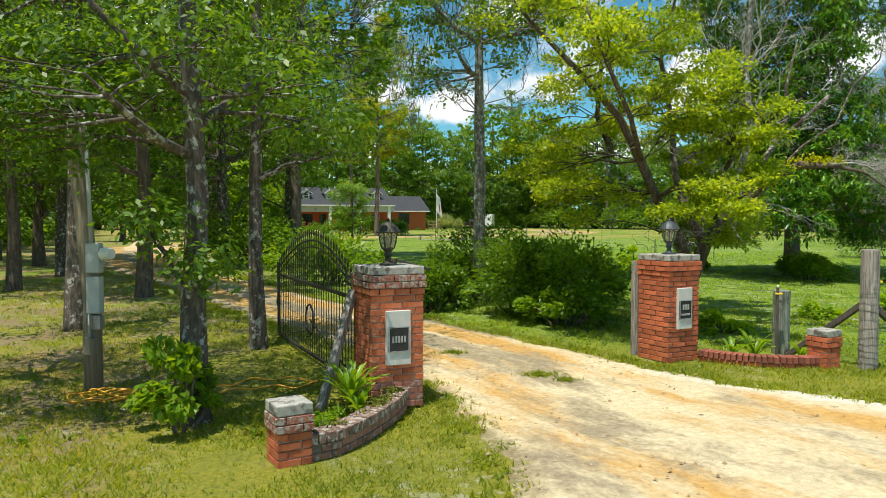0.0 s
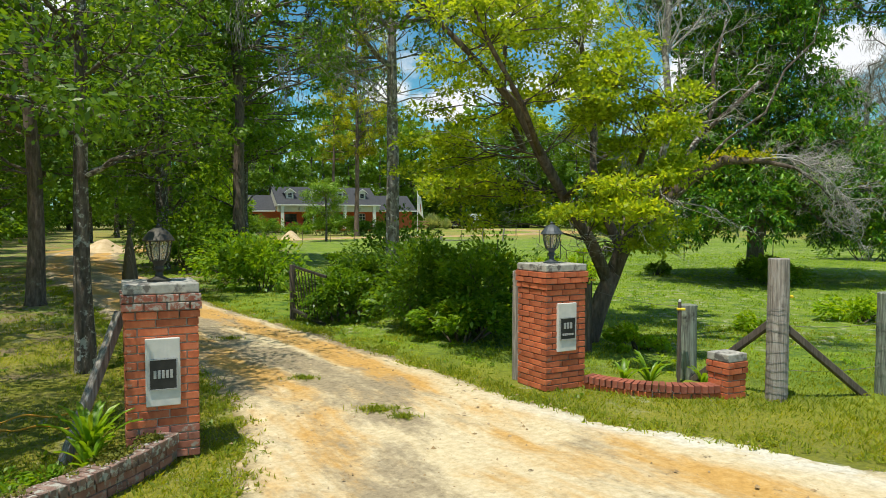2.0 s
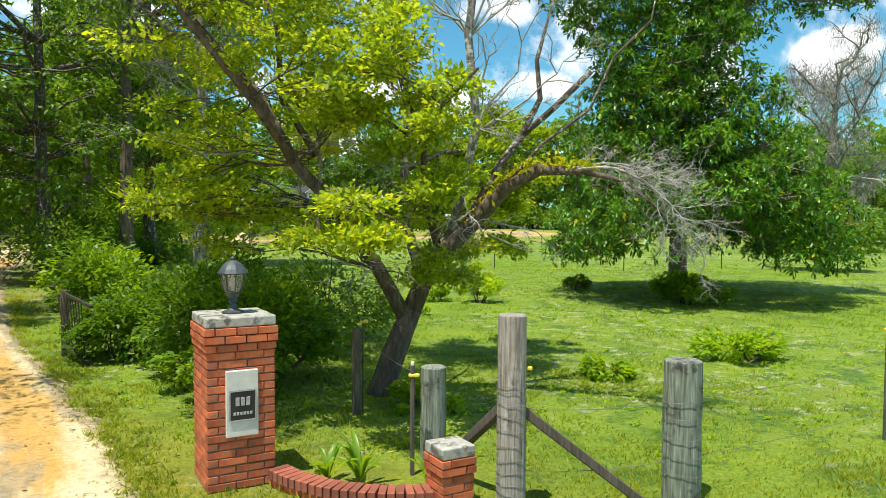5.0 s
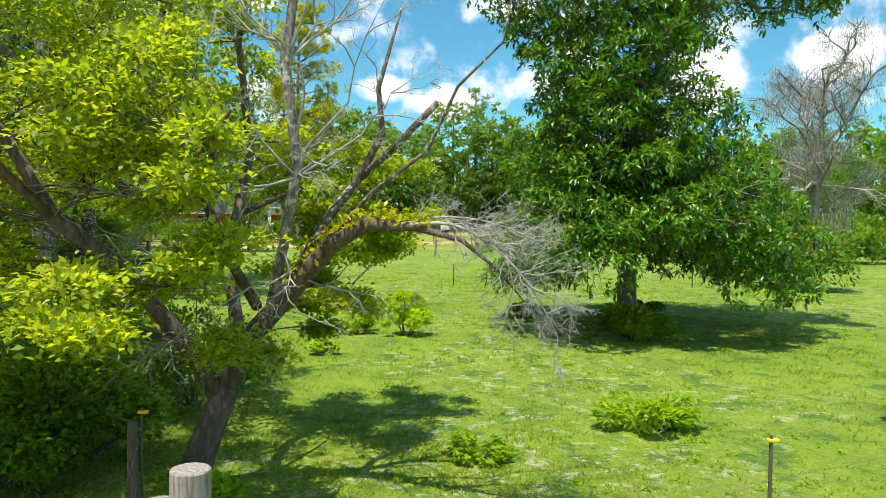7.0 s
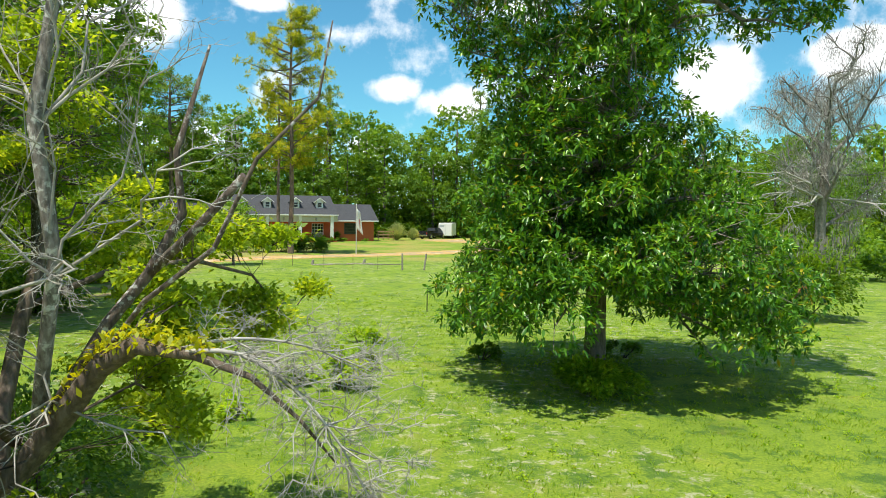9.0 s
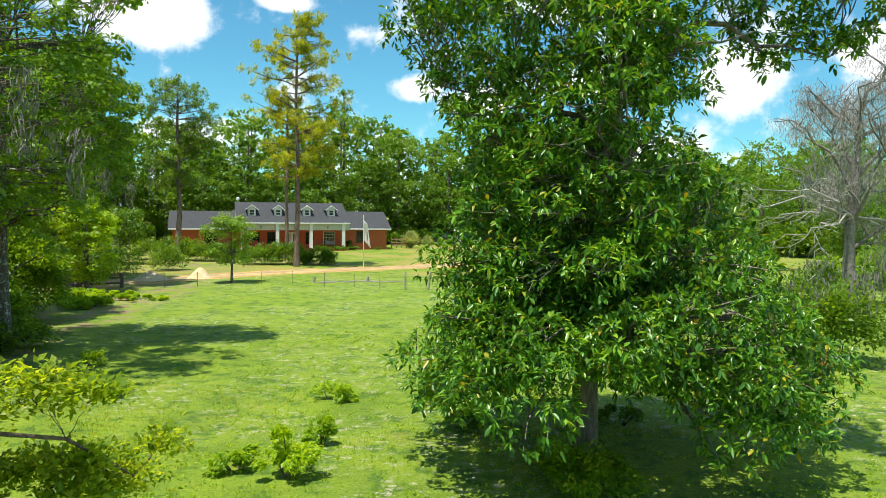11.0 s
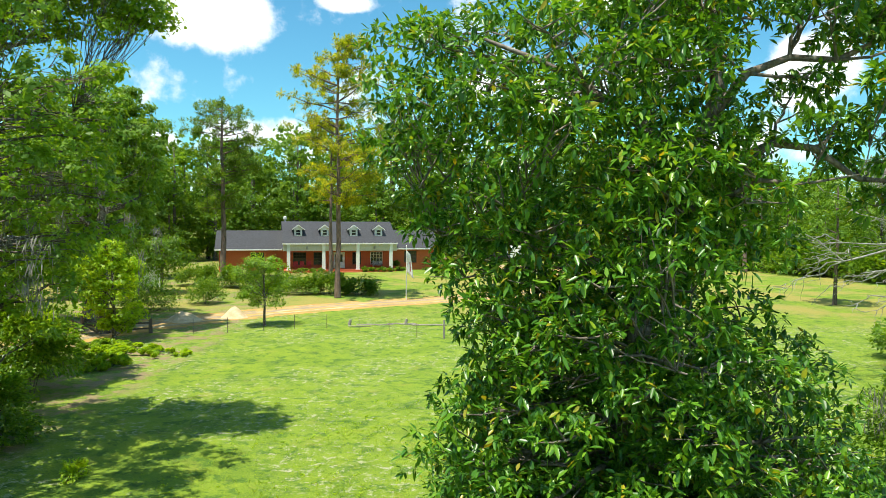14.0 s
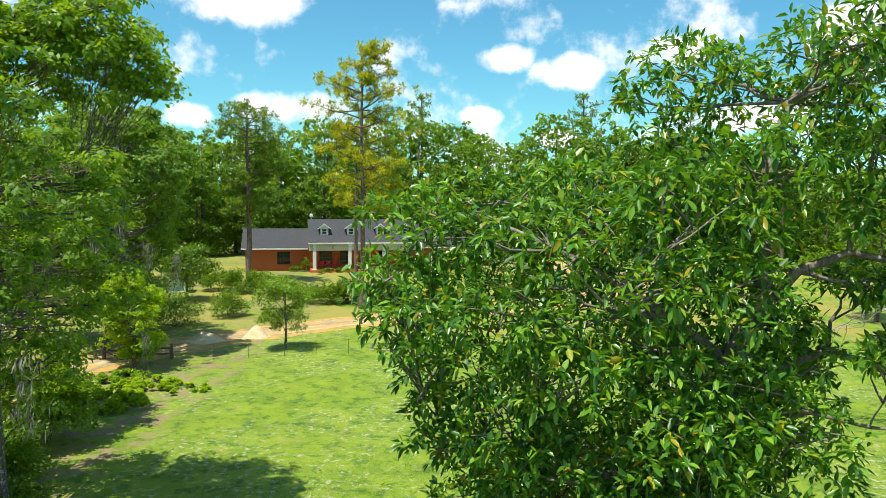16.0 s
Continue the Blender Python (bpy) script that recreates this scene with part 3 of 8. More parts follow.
def wander(rng, a, b, n, sway):
    """A path from a to b that strays by up to sway times its length."""
    a, b = Vector(a), Vector(b)
    ln = (b - a).length
    pts = []
    o = Vector((0, 0, 0))
    for i in range(n + 1):
        f = i / n
        if 0 < i < n:
            o = o * 0.6 + Vector((rng.uniform(-1, 1), rng.uniform(-1, 1), rng.uniform(-0.6, 0.8))) * sway * ln * 0.6
        pts.append(a.lerp(b, f) + o * math.sin(math.pi * f))
    return pts


def leaf_quads(rng, centres, length, width, droop, spread, out=None, fold=0.25, size_var=0.35):
    """Leaves at the centres: their axes point out, down by droop and at random by spread."""
    n = len(centres)
    d = rng.normal(size=(n, 3)) * spread
    if out is not None:
        d += out
    d[:, 2] -= droop
    d /= np.linalg.norm(d, axis=1, keepdims=True) + 1e-9
    s = np.cross(d, rng.normal(size=(n, 3)) * 0.4 + np.array([0, 0, 1.0]))
    s /= np.linalg.norm(s, axis=1, keepdims=True) + 1e-9
    nn = np.cross(s, d)
    k = (1 + rng.uniform(-size_var, size_var, size=(n, 1)))
    ln, wi = length * k, width * k
    co = np.empty((n, 4, 3))
    co[:, 0] = centres - d * ln * 0.5
    co[:, 1] = centres + s * wi * 0.5 + nn * wi * fold - d * ln * 0.08
    co[:, 2] = centres + d * ln * 0.5
    co[:, 3] = centres - s * wi * 0.5 + nn * wi * fold - d * ln * 0.08
    return co


def shell_quads(rng, centres, nrm, length, width, droop, loose=0.5):
    """Leaves lying like shingles on the skin of a leafy mass: they face out and up, their tips hang."""
    n = len(centres)
    f = nrm * 0.9 + np.array([0, 0, 0.45]) + rng.normal(size=(n, 3)) * loose
    f /= np.linalg.norm(f, axis=1, keepdims=True) + 1e-9
    d = rng.normal(size=(n, 3)) + nrm * 0.5 - np.array([0, 0, 1.0]) * droop
    d -= f * np.sum(d * f, axis=1, keepdims=True)
    d /= np.linalg.norm(d, axis=1, keepdims=True) + 1e-9
    s = np.cross(d, f)
    k = rng.uniform(0.6, 1.35, (n, 1))
    ln, wi = length * k, width * k
    co = np.empty((n, 4, 3))
    co[:, 0] = centres - d * ln * 0.5
    co[:, 1] = centres + s * wi * 0.5 + f * wi * 0.15
    co[:, 2] = centres + d * ln * 0.5
    co[:, 3] = centres - s * wi * 0.5 + f * wi * 0.15
    return co


def rosette_mesh(name, rng, tips, outs, each, length, width, droop, mat, lift=0.35):
    """Whorls of long pointed leaves at the twig tips: each leaf is folded along its rib and hangs a little at the end."""
    k = rng.poisson(each - 3, size=len(tips)) + 3
    idx = np.repeat(np.arange(len(tips)), k)
    n = len(idx)
    axis = outs[idx] * 0.55 + np.array([0, 0, lift])
    d = rng.normal(size=(n, 3))
    d = d / np.linalg.norm(d, axis=1, keepdims=True) + axis * 0.75
    d[:, 2] -= droop * rng.uniform(0.3, 1.7, n)
    d /= np.linalg.norm(d, axis=1, keepdims=True) + 1e-9
    s = np.cross(d, np.array([0, 0, 1.0]) + rng.normal(size=(n, 3)) * 0.3)
    s /= np.linalg.norm(s, axis=1, keepdims=True) + 1e-9
    up_ = np.cross(s, d)
    q = rng.uniform(0.6, 1.35, (n, 1))
    ln, wi = length * q, width * q * rng.uniform(0.85, 1.2, (n, 1))
    base = tips[idx] + d * 0.02 + rng.normal(size=(n, 3)) * 0.025
    bend = rng.uniform(0.04, 0.22, (n, 1)) * ln
    down = np.array([0, 0, 1.0])
    co = np.empty((n, 6, 3))
    co[:, 0] = base
    co[:, 1] = base + d * ln * 0.36 + s * wi * 0.5 + up_ * wi * 0.16 - down * bend * 0.1
    co[:, 2] = base + d * ln * 0.70 + s * wi * 0.40 + up_ * wi * 0.13 - down * bend * 0.5
    co[:, 3] = base + d * ln - down * bend
    co[:, 4] = base + d * ln * 0.70 - s * wi * 0.40 + up_ * wi * 0.13 - down * bend * 0.5
    co[:, 5] = base + d * ln * 0.36 - s * wi * 0.5 + up_ * wi * 0.16 - down * bend * 0.1
    me = bpy.data.meshes.new(name)
    me.vertices.add(n * 6)
    me.vertices.foreach_set("co", np.ascontiguousarray(co, dtype=np.float32).ravel())
    me.loops.add(n * 8)
    face = np.array([0, 1, 2, 3, 0, 3, 4, 5], dtype=np.int32)
    me.loops.foreach_set("vertex_index", (np.arange(n, dtype=np.int32)[:, None] * 6 + face[None]).ravel())
    me.polygons.add(n * 2)
    me.polygons.foreach_set("loop_start", np.arange(0, n * 8, 4, dtype=np.int32))
    me.update(calc_edges=True)
    me.materials.append(mat)
    return me


def crown_tree(name, at, label, category, trunk, limbs, bark, leaf_mat, seed, lobes, leaf, per_lobe, cluster, droop=0.25, spread=0.4,
               twig_r=0.02, sides=9, twigs=10, group="", inner=0.62, flat=0.75, bare=-1.0, whorl=0, airy=False):
    """A tree. trunk: (points, radii); limbs: (path, radii) of the main limbs drawn beside it; lobes: (x, y, z, rx, ry, rz) of the
    leafy masses, each reached by a limb from the nearest bare wood below it; leaves sit on the lit skin of a mass, few on its underside.
    leaf: (length, width). cluster: (twig ends, leaves each, spread). whorl: leaves stand in whorls at the twig ends."""
    pr, rng = random.Random(seed), np.random.default_rng(seed)
    tb = Tubes()
    tb.add(trunk[0], trunk[1], sides, rough=0.07, rng=pr)
    wood = [Vector(p) for p in trunk[0] if p[2] >= bare]
    wr = [r for p, r in zip(*trunk) if p[2] >= bare]
    for path, radii in limbs:
        tb.add(path, radii, max(6, sides - 3), rough=0.07, rng=pr)
        wood += [Vector(p) for p in path]
        wr += list(radii)
    cents, outs = [], []
    ends, each, cs = cluster
    for lb in lobes:
        c, rad = Vector(lb[:3]), np.array(lb[3:6])
        best, br = wood[0], wr[0]
        score = 1e9
        for p, r in zip(wood, wr):
            dz = c.z - p.z
            sc = (c - p).length + (4.0 if dz < -0.2 else 0.0)
            if sc < score:
                score, best, br = sc, p, r
        path = wander(pr, best, c, 5, 0.12)
        r0 = min(br * 0.6, 0.025 + 0.011 * (c - best).length) * (0.45 if airy else 1.0)
        if twigs:
            tb.add(path, [r0 * (1 - 0.75 * i / 5) for i in range(6)], 5 if twigs > 3 else 3, cap=False)
        num = max(3, int(ends * per_lobe * ((0.4 + 0.6 * (rad[0] / whorl) ** 2) * (1.3 if c.z < 3.6 else 1.0) if whorl else 1.0)))
        dirs = rng.normal(size=(num, 3))
        dirs /= np.linalg.norm(dirs, axis=1, keepdims=True)
        dirs[:, 2] = np.where((dirs[:, 2] < 0) & (rng.uniform(size=num) < 0.55), -dirs[:, 2], dirs[:, 2])
        dirs[:, 2] = np.where(dirs[:, 2] < 0, dirs[:, 2] * flat, dirs[:, 2])
        rr = inner + (1 - inner) * rng.uniform(size=(num, 1)) ** 0.5
        tips = np.array(c) + dirs * rr * rad
        for j in range(min(twigs, num)):
            tip = tips[j]
            a = path[pr.randint(2, 5)]
            tb.add(wander(pr, a, tip, 3, 0.12), [twig_r, twig_r * 0.8, twig_r * 0.55, twig_r * 0.3], 3, cap=False)
        if whorl:
            cents.append(tips)
            outs.append(dirs)
            continue
        k = rng.poisson(each, size=num) + 1
        idx = np.repeat(np.arange(num), k)
        g = rng.normal(size=(len(idx), 3)) * cs * np.array([1, 1, 0.62])
        cents.append(tips[idx] + g)
        outs.append(dirs[idx] * 0.8 + g / (np.linalg.norm(g, axis=1, keepdims=True) + 1e-6) * 0.35)
    th = thing(name, Matrix.Translation(at), label, category, group)
    part("trunk", tb.mesh("trunk", bark), None, th)
    if cents:
        cents, outs = np.concatenate(cents), np.concatenate(outs)
        if whorl:
            part("crown", rosette_mesh("crown", rng, cents, outs, each, leaf[0], leaf[1], droop, leaf_mat), None, th)
            return th
        if airy:
            part("crown", quads_mesh("crown", leaf_quads(rng, cents, leaf[0], leaf[1], droop, spread, outs), leaf_mat), None, th)
            return th
        part("crown", quads_mesh("crown", shell_quads(rng, cents, outs, leaf[0], leaf[1], droop, spread), leaf_mat), None, th)
    return th


def lobes_in(rng_seed, n, centre, rad, size, low=-0.8, skin=0.35):
    """n leafy masses spread through an ellipsoid, thicker towards its skin."""
    r = random.Random(rng_seed)
    out = []
    while len(out) < n:
        d = Vector((r.gauss(0, 1), r.gauss(0, 1), r.gauss(0, 1))).normalized()
        if d.z < low:
            continue
        f = r.uniform(skin, 1.0) ** 0.6
        s = size * r.uniform(0.7, 1.3)
        out.append((centre[0] + d.x * f * rad[0], centre[1] + d.y * f * rad[1], centre[2] + d.z * f * rad[2], s, s, s * 0.7))
    return out


def straight_trunk(h, r, seed, lean=(0, 0), flare=1.6, n=7):
    p = random.Random(seed)
    pts, rad = [(0, 0, -0.15), (0, 0, 0.12)], [r * flare, r * 1.25]
    for i in range(1, n + 1):
        f = i / n
        pts.append((lean[0] * f + p.uniform(-0.03, 0.03) * h * 0.2, lean[1] * f + p.uniform(-0.03, 0.03) * h * 0.2, 0.12 + (h - 0.12) * f))
        rad.append(r * (1.05 - 0.72 * f))
    return pts, rad


def shrub(name, at, label, rad, n, leaf, mat, seed, stems=9, category="shrub", group="", lumps=None, droop=0.15, stem_mat=None):
    """A bush: stems from the ground, leaves in lumps of uneven size with gaps between them."""
    pr, rng = random.Random(seed), np.random.default_rng(seed)
    rx, ry, h = rad
    lumps = lumps or max(8, int(17 * (rx * ry * h) ** 0.4))
    tb = Tubes()
    cents = []
    per = max(1, n // lumps)
    for i in range(lumps):
        a, f = pr.uniform(0, 2 * math.pi), pr.uniform(0.1, 0.85) ** 0.6
        top = h * math.sqrt(max(0.05, 1 - f * f * 0.8)) * pr.uniform(0.75, 1.05)
        z = top * pr.uniform(0.3, 0.85)
        c = np.array([math.cos(a) * f * rx, math.sin(a) * f * ry, z])
        s = np.array([1.0, 1.0, 0.75]) * min(rx, ry, h) * pr.uniform(0.22, 0.46)
        if i < stems:
            tb.add(wander(pr, (c[0] * 0.2, c[1] * 0.2, -0.05), tuple(c + s * np.array([0.3, 0.1, 0.6])), 4, 0.12), [0.022, 0.02, 0.016, 0.012, 0.006], 4, cap=False)
        d = rng.normal(size=(per, 3))
        d /= np.linalg.norm(d, axis=1, keepdims=True)
        cents.append(c + d * s * (0.55 + 0.6 * rng.uniform(size=(per, 1)) ** 0.6))
    cents = np.concatenate(cents)
    cents[:, 2] = np.maximum(cents[:, 2], leaf[0] * 0.35)
    out = cents - np.array([0, 0, h * 0.35])
    out /= np.linalg.norm(out, axis=1, keepdims=True) + 1e-6
    th = thing(name, Matrix.Translation(at), label, category, group)
    part("stem", tb.mesh("stem", stem_mat or M["bark_dark"]), None, th)
    part("foliage", quads_mesh("foliage", leaf_quads(rng, cents, leaf[0], leaf[1], droop, 0.4, out * 0.9), mat), None, th)
    return th


# ---------------------------------------------------------------- ground and track
def knots(fine_lo, fine_hi, step, far):
    xs = list(np.arange(fine_lo, fine_hi + 1e-6, step))
    s, x = step, fine_hi
    while x < far:
        s *= 1.35
        x += s
        xs.append(x)
    s, x = step, fine_lo
    while x > -far:
        s *= 1.35
        x -= s
        xs.insert(0, x)
    return xs


def land(x, y):
    """Height of the turf."""
    near = max(0.0, 1 - math.hypot(x - 2, y - 10) / 45)
    return 0.045 * near * noise.noise(Vector((x * 0.45, y * 0.45, 3.1))) + 0.02 * near * noise.noise(Vector((x * 1.9, y * 1.9, 7.7))) + 0.08 * noise.noise(Vector((x * 0.06, y * 0.06, 1.3))) * min(1, max(0, (y - 16) / 20))


xs, ys = knots(-13, 17, 0.22, 2500), knots(0, 34, 0.22, 2500)
gv = [(x, y, land(x, y)) for y in ys for x in xs]
w_ = len(xs)
gf = [(j * w_ + i, j * w_ + i + 1, (j + 1) * w_ + i + 1, (j + 1) * w_ + i) for j in range(len(ys) - 1) for i in range(w_ - 1)]
ground = tagged(new("ground", mesh_of("ground", gv, gf, [M["ground"]], True)), "mown roadside turf and green pasture with bare sandy patches", "ground", kind="structure")

# middle line and half width of the drive, from the apron at the road to the house front
TRACK = [(6.5, -6.0, 8.0), (5.5, 0.0, 6.0), (4.0, 4.0, 4.15), (2.85, 6.3, 2.85), (2.15, 7.5, 2.12), (1.5, 8.7, 1.68), (0.75, 10.2, 1.5), (-0.75, 12.6, 1.45), (-2.75, 15.4, 1.4), (-4.7, 18.3, 1.4), (-6.6, 21.4, 1.45),
         (-9.1, 25.3, 1.5), (-12.0, 30.0, 1.7), (-15.4, 36.5, 1.9), (-17.9, 43.0, 1.9), (-19.0, 50.0, 1.8), (-17.8, 56.5, 1.7), (-15.0, 62.2, 1.7), (-11.2, 67.2, 1.7),
         (-7.5, 71.4, 1.7), (-3.0, 75.6, 1.7), (2.0, 79.6, 1.8), (7.5, 84.5, 2.2), (13.0, 90.0, 3.0), (17.0, 98.0, 4.0), (16.0, 108.0, 4.0), (11.0, 117.0, 4.5), (5.5, 123.0, 4.5)]


def spline(rows, step, far=1.0):
    pts = [np.array(r, float) for r in rows]
    out = []
    for i in range(len(pts) - 1):
        p0, p1, p2, p3 = pts[max(i - 1, 0)], pts[i], pts[i + 1], pts[min(i + 2, len(pts) - 1)]
        n = max(2, int(np.linalg.norm((p2 - p1)[:2]) / (step if p1[1] < 14 else step * far)))
        for k in range(n):
            t = k / n
            out.append(0.5 * (2 * p1 + (p2 - p0) * t + (2 * p0 - 5 * p1 + 4 * p2 - p3) * t * t + (3 * p1 - p0 - 3 * p2 + p3) * t ** 3))
    out.append(pts[-1])
    return out


def ribbon(name, rows, mat, step, across, rise, sink, label, category, far=1.0):
    """A track whose edges dip under the turf along an uneven line."""
    line = spline(rows, step, far)
    vs, fs, uvs, ufs, run = [], [], [], [], 0.0
    for i, p in enumerate(line):
        q = line[min(i + 1, len(line) - 1)] - line[max(i - 1, 0)]
        d = np.array([q[0], q[1]]) / (np.hypot(q[0], q[1]) + 1e-9)
        nrm = np.array([-d[1], d[0]])
        for k in range(across + 1):
            f = 2 * k / across - 1
            reach = p[2] * 1.18
            xy = p[:2] + nrm * f * reach
            a = abs(f) * 1.18
            prof = rise if a < 0.75 else rise - (rise + sink) * min(1, (a - 0.75) / 0.43)
            rut = -0.018 * math.exp(-((abs(f) - 0.42) / 0.13) ** 2)
            z = land(xy[0], xy[1]) + prof + rut + 0.020 * noise.noise(Vector((xy[0] * 0.8, xy[1] * 0.8, 5.0))) + 0.018 * noise.noise(Vector((xy[0] * 3.1, xy[1] * 3.1, 9.0))) + 0.014 * noise.noise(Vector((xy[0] * 8.3, xy[1] * 8.3, 2.0)))
            vs.append((xy[0], xy[1], z))
            uvs.append((f * reach, run))
            ufs.append((a, f))
        run += float(np.hypot(*(line[min(i + 1, len(line) - 1)] - p)[:2]))
    w = across + 1
    for i in range(len(line) - 1):
        for k in range(across):
            fs.append((i * w + k, i * w + k + 1, (i + 1) * w + k + 1, (i + 1) * w + k))
    fs = [f[::-1] for f in fs]
    me = mesh_of(name, vs, fs, [mat], True)
    layer = me.uv_layers.new(name="along")
    for lp in me.loops:
        layer.data[lp.index].uv = uvs[lp.vertex_index]
    layer = me.uv_layers.new(name="across")
    for lp in me.loops:
        layer.data[lp.index].uv = ufs[lp.vertex_index]
    return tagged(new(name, me), label, category, kind="structure")


ribbon("road_verge", [(x, y, w + 1.1) for x, y, w in TRACK[14:]], M["clay"], 0.5, 18, 0.02, 0.05, "worn orange clay verge along the drive", "verge")
ribbon("road", TRACK, M["road"], 0.1, 72, 0.042, 0.055, "pale sand and orange clay drive curving to the house", "driveway", 4.0)

# ---------------------------------------------------------------- gate entrance
def brick_mesh(l, w, h, mat):
    bm = box(l, w, h, 0.004)
    me = bpy.data.meshes.new("brick")
    bm.to_mesh(me)
    bm.free()
    me.materials.append(mat)
    return me


BRICKS = {}


def lay(parent, m, l, w, h, mat):
    key = (round(l, 3), round(w, 3), round(h, 3), mat.name)
    if key not in BRICKS:
        BRICKS[key] = brick_mesh(l, w, h, mat)
    return put(new("brick", BRICKS[key]), parent, m)


def square_course(th, rng, side, z, shift, mat, h=0.06, thick=0.09):
    """One ring of bricks round a square pier."""
    gap = 0.01
    hand = -1 if shift else 1
    for k in range(4):
        turn = Matrix.Rotation(k * math.pi / 2, 4, "Z")
        run = side - thick
        n = max(1, round(run / 0.205))
        p = run / n - gap
        x = -side / 2
        for i in range(n):
            j = rng.uniform(-0.003, 0.003)
            lay(th, turn @ Matrix.Translation((hand * (x + p / 2), -side / 2 + thick / 2 + j, z + rng.uniform(-0.0015, 0.0015))), p, thick, h, mat)
            x += p + gap


def plaque_bars(plate, y, rows):
    """Raised lettering too private or too small to read, as plain bars: (x, z, width, height)."""
    for x, z, w, h in rows:
        part("letter_bar", box(w, 0.006, h, 0.0015, (x, y, z)), M["letter"], plate)


def lantern(at, yaw, label, old):
    th = thing("post_lantern", pose(*at, 0, 0, yaw), label, "lamp", "gate lanterns")
    mt = M["iron"] if old else M["lamp_iron"]
    th.scale = (1.17, 1.17, 1.17)
    part("stem", lathe([(0.085, 0), (0.085, 0.012), (0.05, 0.025), (0.03, 0.04), (0.024, 0.07), (0.04, 0.095), (0.028, 0.115), (0.045, 0.14), (0.062, 0.155)], 18), mt, th, smooth=False)
    part("glass", lathe([(0.058, 0.155), (0.074, 0.2), (0.084, 0.25), (0.09, 0.3), (0.088, 0.302), (0.082, 0.25), (0.07, 0.2), (0.05, 0.157)], 8), M["lamp_glass"], th, "clear bevelled glass")
    cage = bmesh.new()
    for k in range(8):
        a = math.pi / 4 * k
        cage.verts.ensure_lookup_table()
        for (r0, z0), (r1, z1) in (((0.06, 0.155), (0.076, 0.2)), ((0.076, 0.2), (0.092, 0.302))):
            p0, p1 = Vector((r0 * math.cos(a), r0 * math.sin(a), z0)), Vector((r1 * math.cos(a), r1 * math.sin(a), z1))
            d = p1 - p0
            box(0.008, 0.008, d.length, 0, p0, d.to_track_quat("Z", "Y").to_matrix().to_4x4(), cage)
    part("cage", cage, mt, th)
    part("bulb", lathe([(0.012, 0.165), (0.014, 0.2), (0.026, 0.225), (0.024, 0.255), (0.008, 0.272)], 10), M["white_paint"], th, smooth=True)
    part("roof", lathe([(0.112, 0.298), (0.116, 0.306), (0.098, 0.335), (0.07, 0.37), (0.036, 0.395), (0.016, 0.402), (0.018, 0.415), (0.008, 0.43)], 16), mt, th)
    return th


def gate_pillar(at, yaw, label, lamp_label, seed, old, bars):
    rng = random.Random(seed)
    S, N, C = 0.58, 20, 0.07
    th = thing("gate_pillar", pose(*at, 0, 0, yaw), label, "gate pillar", "gate pillars")
    part("core", box(S - 0.03, S - 0.03, N * C - 0.003, 0.004), M["mortar" if old else "mortar_dark"], th, "grey mortar joints")
    for i in range(N):
        side = S + (0.025 if i == N - 3 else 0.05 if i >= N - 2 else 0.0)
        mt = M["brick_worn"] if old and i >= N - 2 else M["brick_pale"] if old and i < 4 else M["brick_faded"] if old else M["brick"]
        square_course(th, rng, side, i * C + 0.005, i % 2, mt)
    part("cap", box(S + 0.02, S + 0.02, 0.085, 0.012, (0, 0, N * C), segments=2), M["cast_stone"], th, "weathered cast stone cap")
    plate = part("sign_plate", box(0.275, 0.05, 0.57, 0.006, (0, -S / 2 - 0.004, 0.46)), M["plate"], th, "pale stone tablet")
    part("plaque", box(0.225, 0.014, 0.26, 0.003, (0, -S / 2 - 0.032, 0.6)), M["plaque"], plate, "black name plaque")
    rim = bmesh.new()
    for sx, sz, px, pz in ((0.225, 0.008, 0, 0.6), (0.225, 0.008, 0, 0.852), (0.008, 0.26, -0.1085, 0.6), (0.008, 0.26, 0.1085, 0.6)):
        box(sx, 0.004, sz, 0, (px, -S / 2 - 0.0405, pz), None, rim)
    part("plaque_rim", rim, M["letter"], plate)
    plaque_bars(plate, -S / 2 - 0.041, bars)
    lantern((at[0], at[1], at[2] + N * C + 0.085), yaw, lamp_label, old)
    return th


gate_pillar((-0.59, 7.93, 0), 24.5, "square red brick gate pillar with lichened top and stone name tablet", "black carriage lantern on a stone pillar cap", 3, True,
            [(-0.065 + 0.0325 * i, 0.697, 0.022, 0.068) for i in range(5)])
gate_pillar((3.2, 10.45, 0), 28.5, "square red brick gate pillar with stone tablet on its front", "grey blue carriage lantern on a stone pillar cap", 4, False,
            [(-0.045, 0.73, 0.032, 0.072), (0.0, 0.73, 0.032, 0.072), (0.045, 0.73, 0.032, 0.072)] + [(-0.07 + 0.028 * i, 0.65, 0.02, 0.026) for i in range(6)])


def low_pier(at, yaw, label, seed, worn):
    rng = random.Random(seed)
    S, N, C = 0.29, 6, 0.07
    th = thing("planter_pier", pose(*at, 0, 0, yaw), label, "brick pier", "planter piers")
    part("core", box(S - 0.03, S - 0.03, N * C - 0.003, 0.004), M["mortar"], th)
    for i in range(N):
        square_course(th, rng, S + (0.03 if i >= N - 2 else 0), i * C + 0.005, i % 2, M["brick_worn"] if worn and i >= N - 2 else M["brick"], thick=0.085)
    part("cap", box(S + 0.015, S + 0.015, 0.09, 0.01, (0, 0, N * C), segments=2), M["cast_stone"], th, "grey cast stone cap")
    return th


low_pier((-1.25, 5.95, 0), 30, "low brick end pier with grey stone cap by the planter", 5, True)
low_pier((5.12, 9.86, 0), 28.5, "low brick end pier with grey stone cap by the fence", 6, False)


